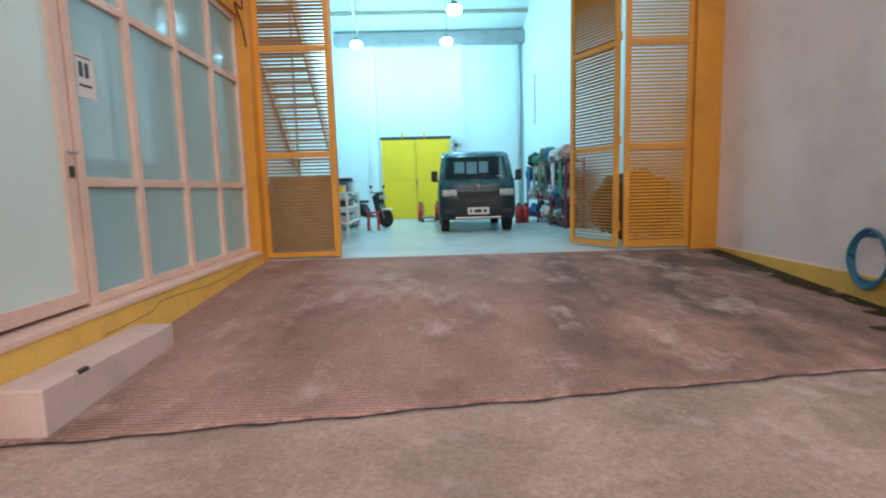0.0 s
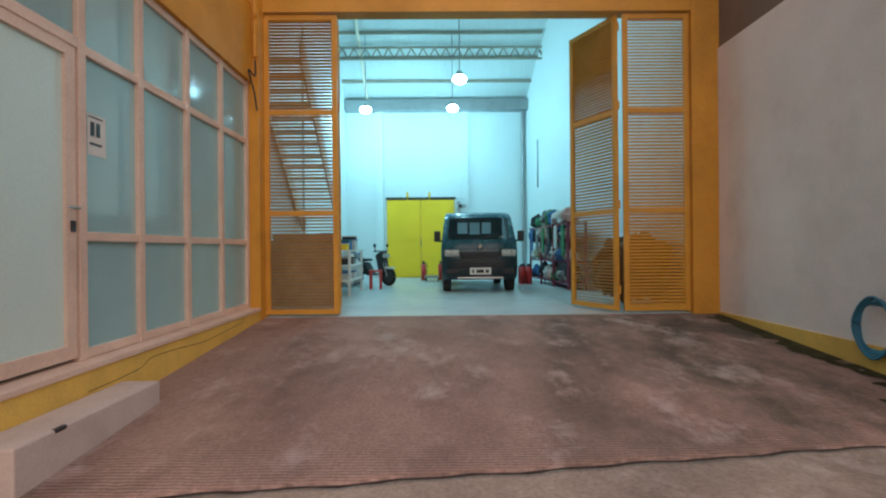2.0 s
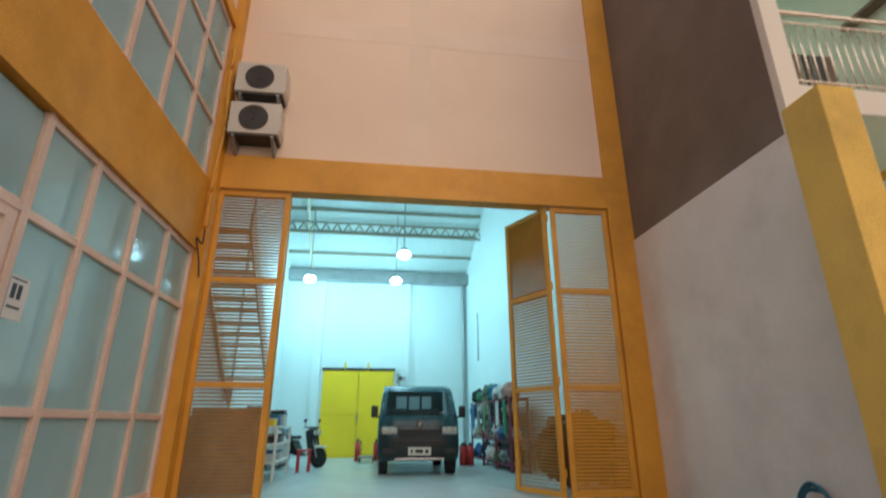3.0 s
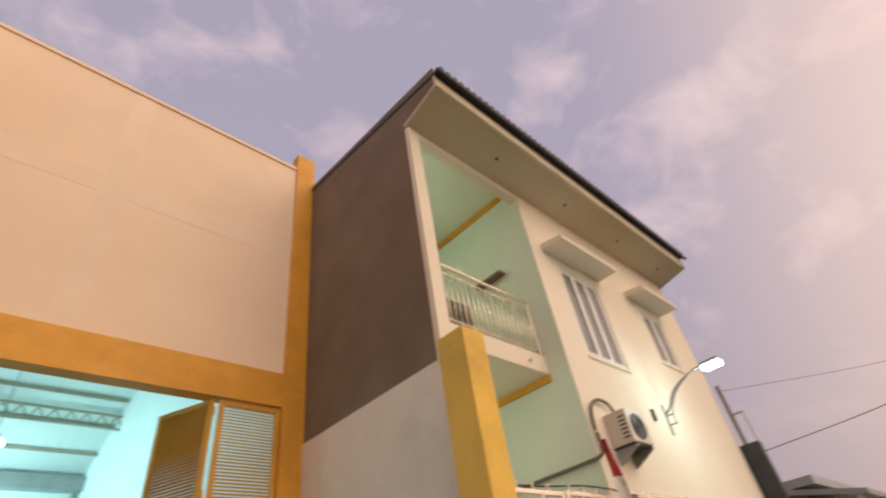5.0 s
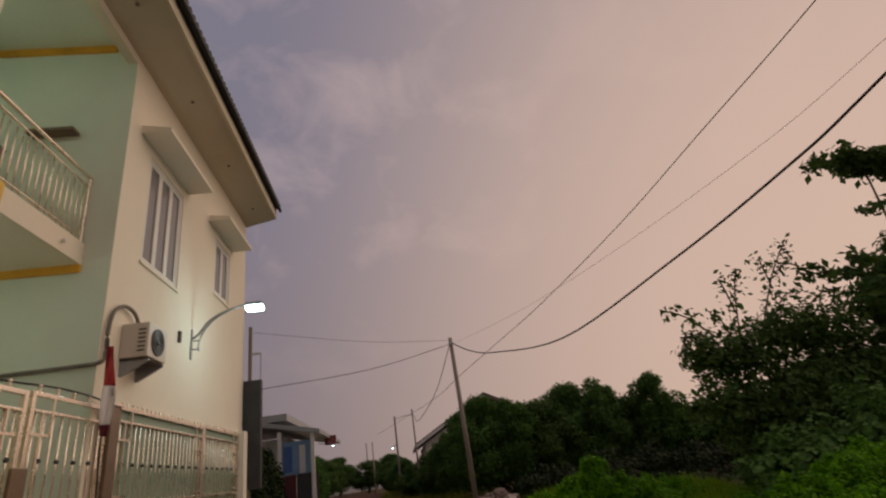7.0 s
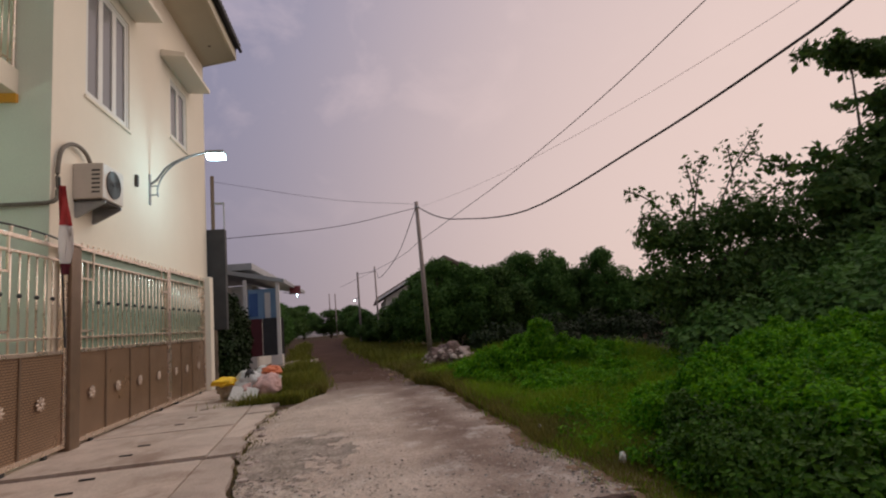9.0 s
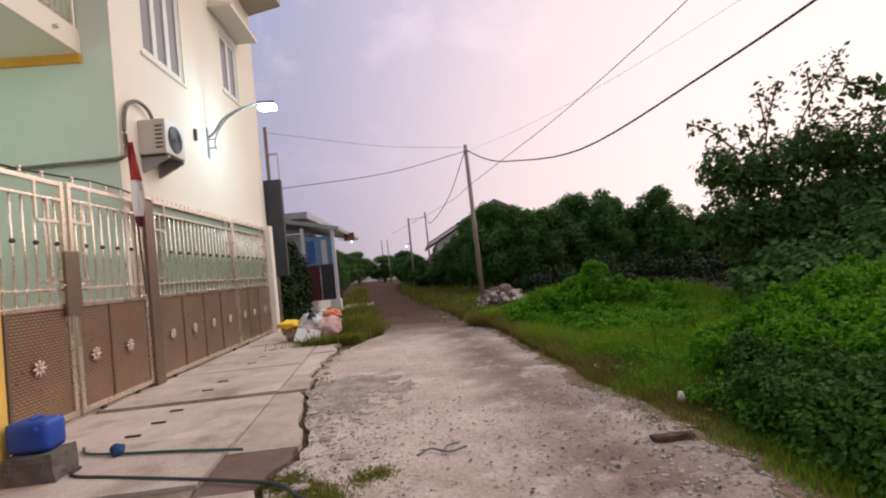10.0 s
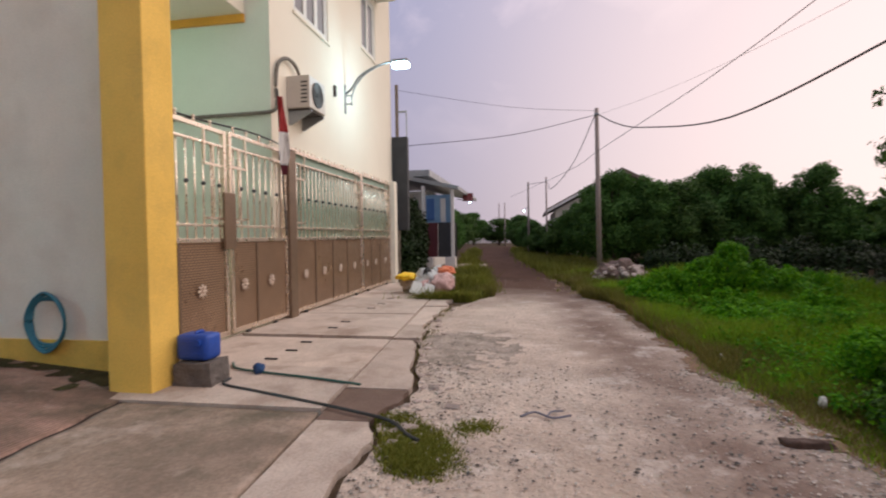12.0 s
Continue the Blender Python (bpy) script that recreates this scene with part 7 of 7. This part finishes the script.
def stone_mesh(seed, k=1):
    bm = bmesh.new()
    bmesh.ops.create_icosphere(bm, subdivisions=k, radius=1.0)
    for v in bm.verts:
        v.co += Vector(noise.noise_vector(v.co * 1.3 + Vector((seed * 5, 0, 0)))) * 0.45
        v.co.z *= 0.7
    return mesh_of("stone", bm, M["rubble"])


M["rubble"] = mat("broken_rubble", (0.46, 0.38, 0.33), 0.95, var=0.2, scale=8, per=0.3)
heap = thing("rubble_heap", (13.0, -2.0, 0), "heap of broken stone and earth beside the pole", "rubble")
bm = bmesh.new()
bmesh.ops.create_icosphere(bm, subdivisions=4, radius=1)
for v in bm.verts:
    v.co = Vector((v.co.x * 0.62, v.co.y * 0.66, max(v.co.z, -0.15) * 0.60)) * (1 + 0.3 * noise.noise(v.co * 2.4) + 0.15 * noise.noise(v.co * 6))
    v.co += Vector((13.2, -2.2, 0))
part("mound", bm, mat("mound_earth", (0.20, 0.14, 0.115), 0.95, var=0.3, scale=6, bump=0.8), heap)
stones = [stone_mesh(i) for i in range(5)]
r = random.Random(8)
for i in range(110):
    a, k = r.random() * 6.283, math.sqrt(r.random())
    x, y = 13.2 + 0.74 * k * math.cos(a), -2.2 + 0.80 * k * math.sin(a)
    s = 0.02 + 0.10 * r.random() ** 3
    shared("stone", stones[i % 5], heap, Matrix.Translation((x, y, max(0, 0.56 * math.sqrt(max(0, 1 - (k * 0.97) ** 2))))) @ Matrix.Rotation(r.random() * 6, 4, "Z") @ Matrix.Diagonal((s, s, s, 1)))
ob = thing("wood_offcut", (3.3, -1.55, 0), "dark rotten piece of timber on the verge edge", "timber")
bm = boxes((3.26, 3.33, -1.76, -1.46, 0.0, 0.05), bevel=0.012)
bmesh.ops.subdivide_edges(bm, edges=bm.edges[:], cuts=3, use_grid_fill=True)
for v in bm.verts:
    v.co += Vector(noise.noise_vector(v.co * 14)) * 0.022
    v.co.x += 0.25 * (v.co.y + 1.6) ** 2
part("body", bm, mat("rotten_timber", (0.09, 0.055, 0.04), 0.9, var=0.3, scale=9), ob)
lump("paper_scrap", "crumpled white paper scrap in the grass", "litter", (4.05, -2.07, 0.0), (0.03, 0.022, 0.05), M["white"], 90)
lump("paper_scrap", "small pale litter scrap at the grass edge", "litter", (5.4, -1.85, 0.0), (0.04, 0.03, 0.04), M["white"], 91)
ob = thing("rag_strip", (3.6, -0.1, 0.02), "faded blue grey twisted rag on the limestone lane", "rag")
part("strip", tube([(3.55, 0.1, 0.02), (3.62, -0.0, 0.03), (3.55, -0.12, 0.02), (3.6, -0.25, 0.025)], 0.008), mat("faded_blue_rag", (0.16, 0.16, 0.20), 0.9), ob)
part("strip", tube([(3.57, -0.08, 0.02), (3.66, -0.12, 0.025), (3.70, -0.2, 0.02)], 0.007), mat("faded_rag_end", (0.18, 0.18, 0.22), 0.9), ob)
# loose gravel on the lane
r = np.random.RandomState(17)
V, Fc = [], []
for i in range(13000):
    if i < 8000:
        x, y = r.uniform(1.2, 5.0), None
    else:
        x, y = 1.2 + 14 * r.uniform(0, 1) ** 1.5, None
    lo, hi = lane_right(x), lane_left(x) if x < 9.2 else far_left(x)
    y = lo + (hi - lo) * r.uniform(0, 1) if i % 2 else (hi - abs(r.normal(0, 0.45)) if i % 4 else lo + abs(r.normal(0, 0.3)))
    s = 0.004 + 0.013 * r.uniform(0, 1) ** 4
    k = len(V)
    q = r.uniform(0.7, 1.3, 5) * s
    V += [(x - q[0], y, 0.012), (x, y - q[1], 0.012), (x + q[2], y, 0.012), (x, y + q[3], 0.012), (x + r.uniform(-.4, .4) * s, y, 0.012 + q[4] * 0.5)]
    Fc += [(k, k + 1, k + 4), (k + 1, k + 2, k + 4), (k + 2, k + 3, k + 4), (k + 3, k, k + 4)]
me = bpy.data.meshes.new("gravel")
me.from_pydata(V, [], Fc)
me.materials.append(leaf_mat("loose_gravel", (0.09, 0.08, 0.075), (0.85, 0.74, 0.63), 0.0))
tagged(new("gravel", me), "loose pale gravel scattered on the lane", "gravel", "", "stuff")

# ---------------------------------------------------------------- pavement slabs
pav = thing("pavement", (8, 2.6, 0), "broken concrete pavement slabs before the gate", "pavement", "", "structure")


def outer(x):
    return lane_left(x) + 0.06


def joint_line(x):
    return 1.5 + 0.075 * (x - 2.7)


def slab(x0, x1, front, back, h, tilt, material):
    """One cast slab between two edge lines given as functions of x."""
    n = max(4, int((x1 - x0) / 0.10))
    xs = [x0 + (x1 - x0) * i / n for i in range(n + 1)]
    bm = prism([(x, front(x) + 0.006 * noise.noise((x * 9, 1, 0))) for x in xs] + [(x, back(x) + 0.006 * noise.noise((x * 9, 4, 0))) for x in reversed(xs)], -0.05, h, "z")
    for v in bm.verts:
        if v.co.z > 0:
            v.co.z += tilt[0] * (v.co.x - x0) + tilt[1] * (v.co.y - back(x0))
    return part("slab", bm, material, pav)


rs = random.Random(2)
xs = (3.48, 4.62, 6.05, 8.05, 10.2, 11.6, 13.5)
for a, b in zip(xs, xs[1:]):
    slab(a + (0.17 if a == 6.05 else 0.008), b - 0.008, lambda x: joint_line(x) + 0.012, lambda x: 3.98, 0.020 + rs.uniform(-0.004, 0.006), (rs.uniform(-0.003, 0.003), rs.uniform(-0.004, 0.004)), M["slab"])
brown_slab = mat("stained_brown_slab", (0.19, 0.13, 0.10), 0.85, var=0.2, scale=3, bump=0.3, spec=0.2)
xs = (1.95, 3.32, 4.06, 6.0, 7.1, 9.0, 10.6)
for i, (a, b) in enumerate(zip(xs, xs[1:])):
    slab(a + (0.15 if a == 6.0 else 0.008), b - 0.008, outer, lambda x: joint_line(x) - 0.012, 0.018 + rs.uniform(-0.006, 0.006), (rs.uniform(-0.004, 0.004), rs.uniform(-0.006, 0.004)), brown_slab if i == 1 else M["slab"])
for x, y in ((4.9, 2.75), (5.3, 2.72), (5.75, 2.75), (6.7, 2.8), (7.2, 2.8), (8.6, 2.85), (9.2, 2.85), (10.0, 2.9)):
    part("drain_slot", boxes((x - 0.012, x + 0.012, y - 0.07, y + 0.07, 0.02, 0.034)), M["dark"], pav, "dark drain slot")
r = random.Random(12)
chunk = [stone_mesh(20 + i) for i in range(4)]
for i in range(80):
    x = r.uniform(3.0, 9.5) if i % 2 else r.uniform(2.9, 4.6)
    s = 0.012 + 0.055 * r.random() ** 2
    shared("stone", chunk[i % 4], pav, Matrix.Translation((x, lane_left(x) - abs(r.gauss(0, 0.16)), 0.005)) @ Matrix.Rotation(r.random() * 6, 4, "Z") @ Matrix.Diagonal((s, s, s * 0.7, 1)))
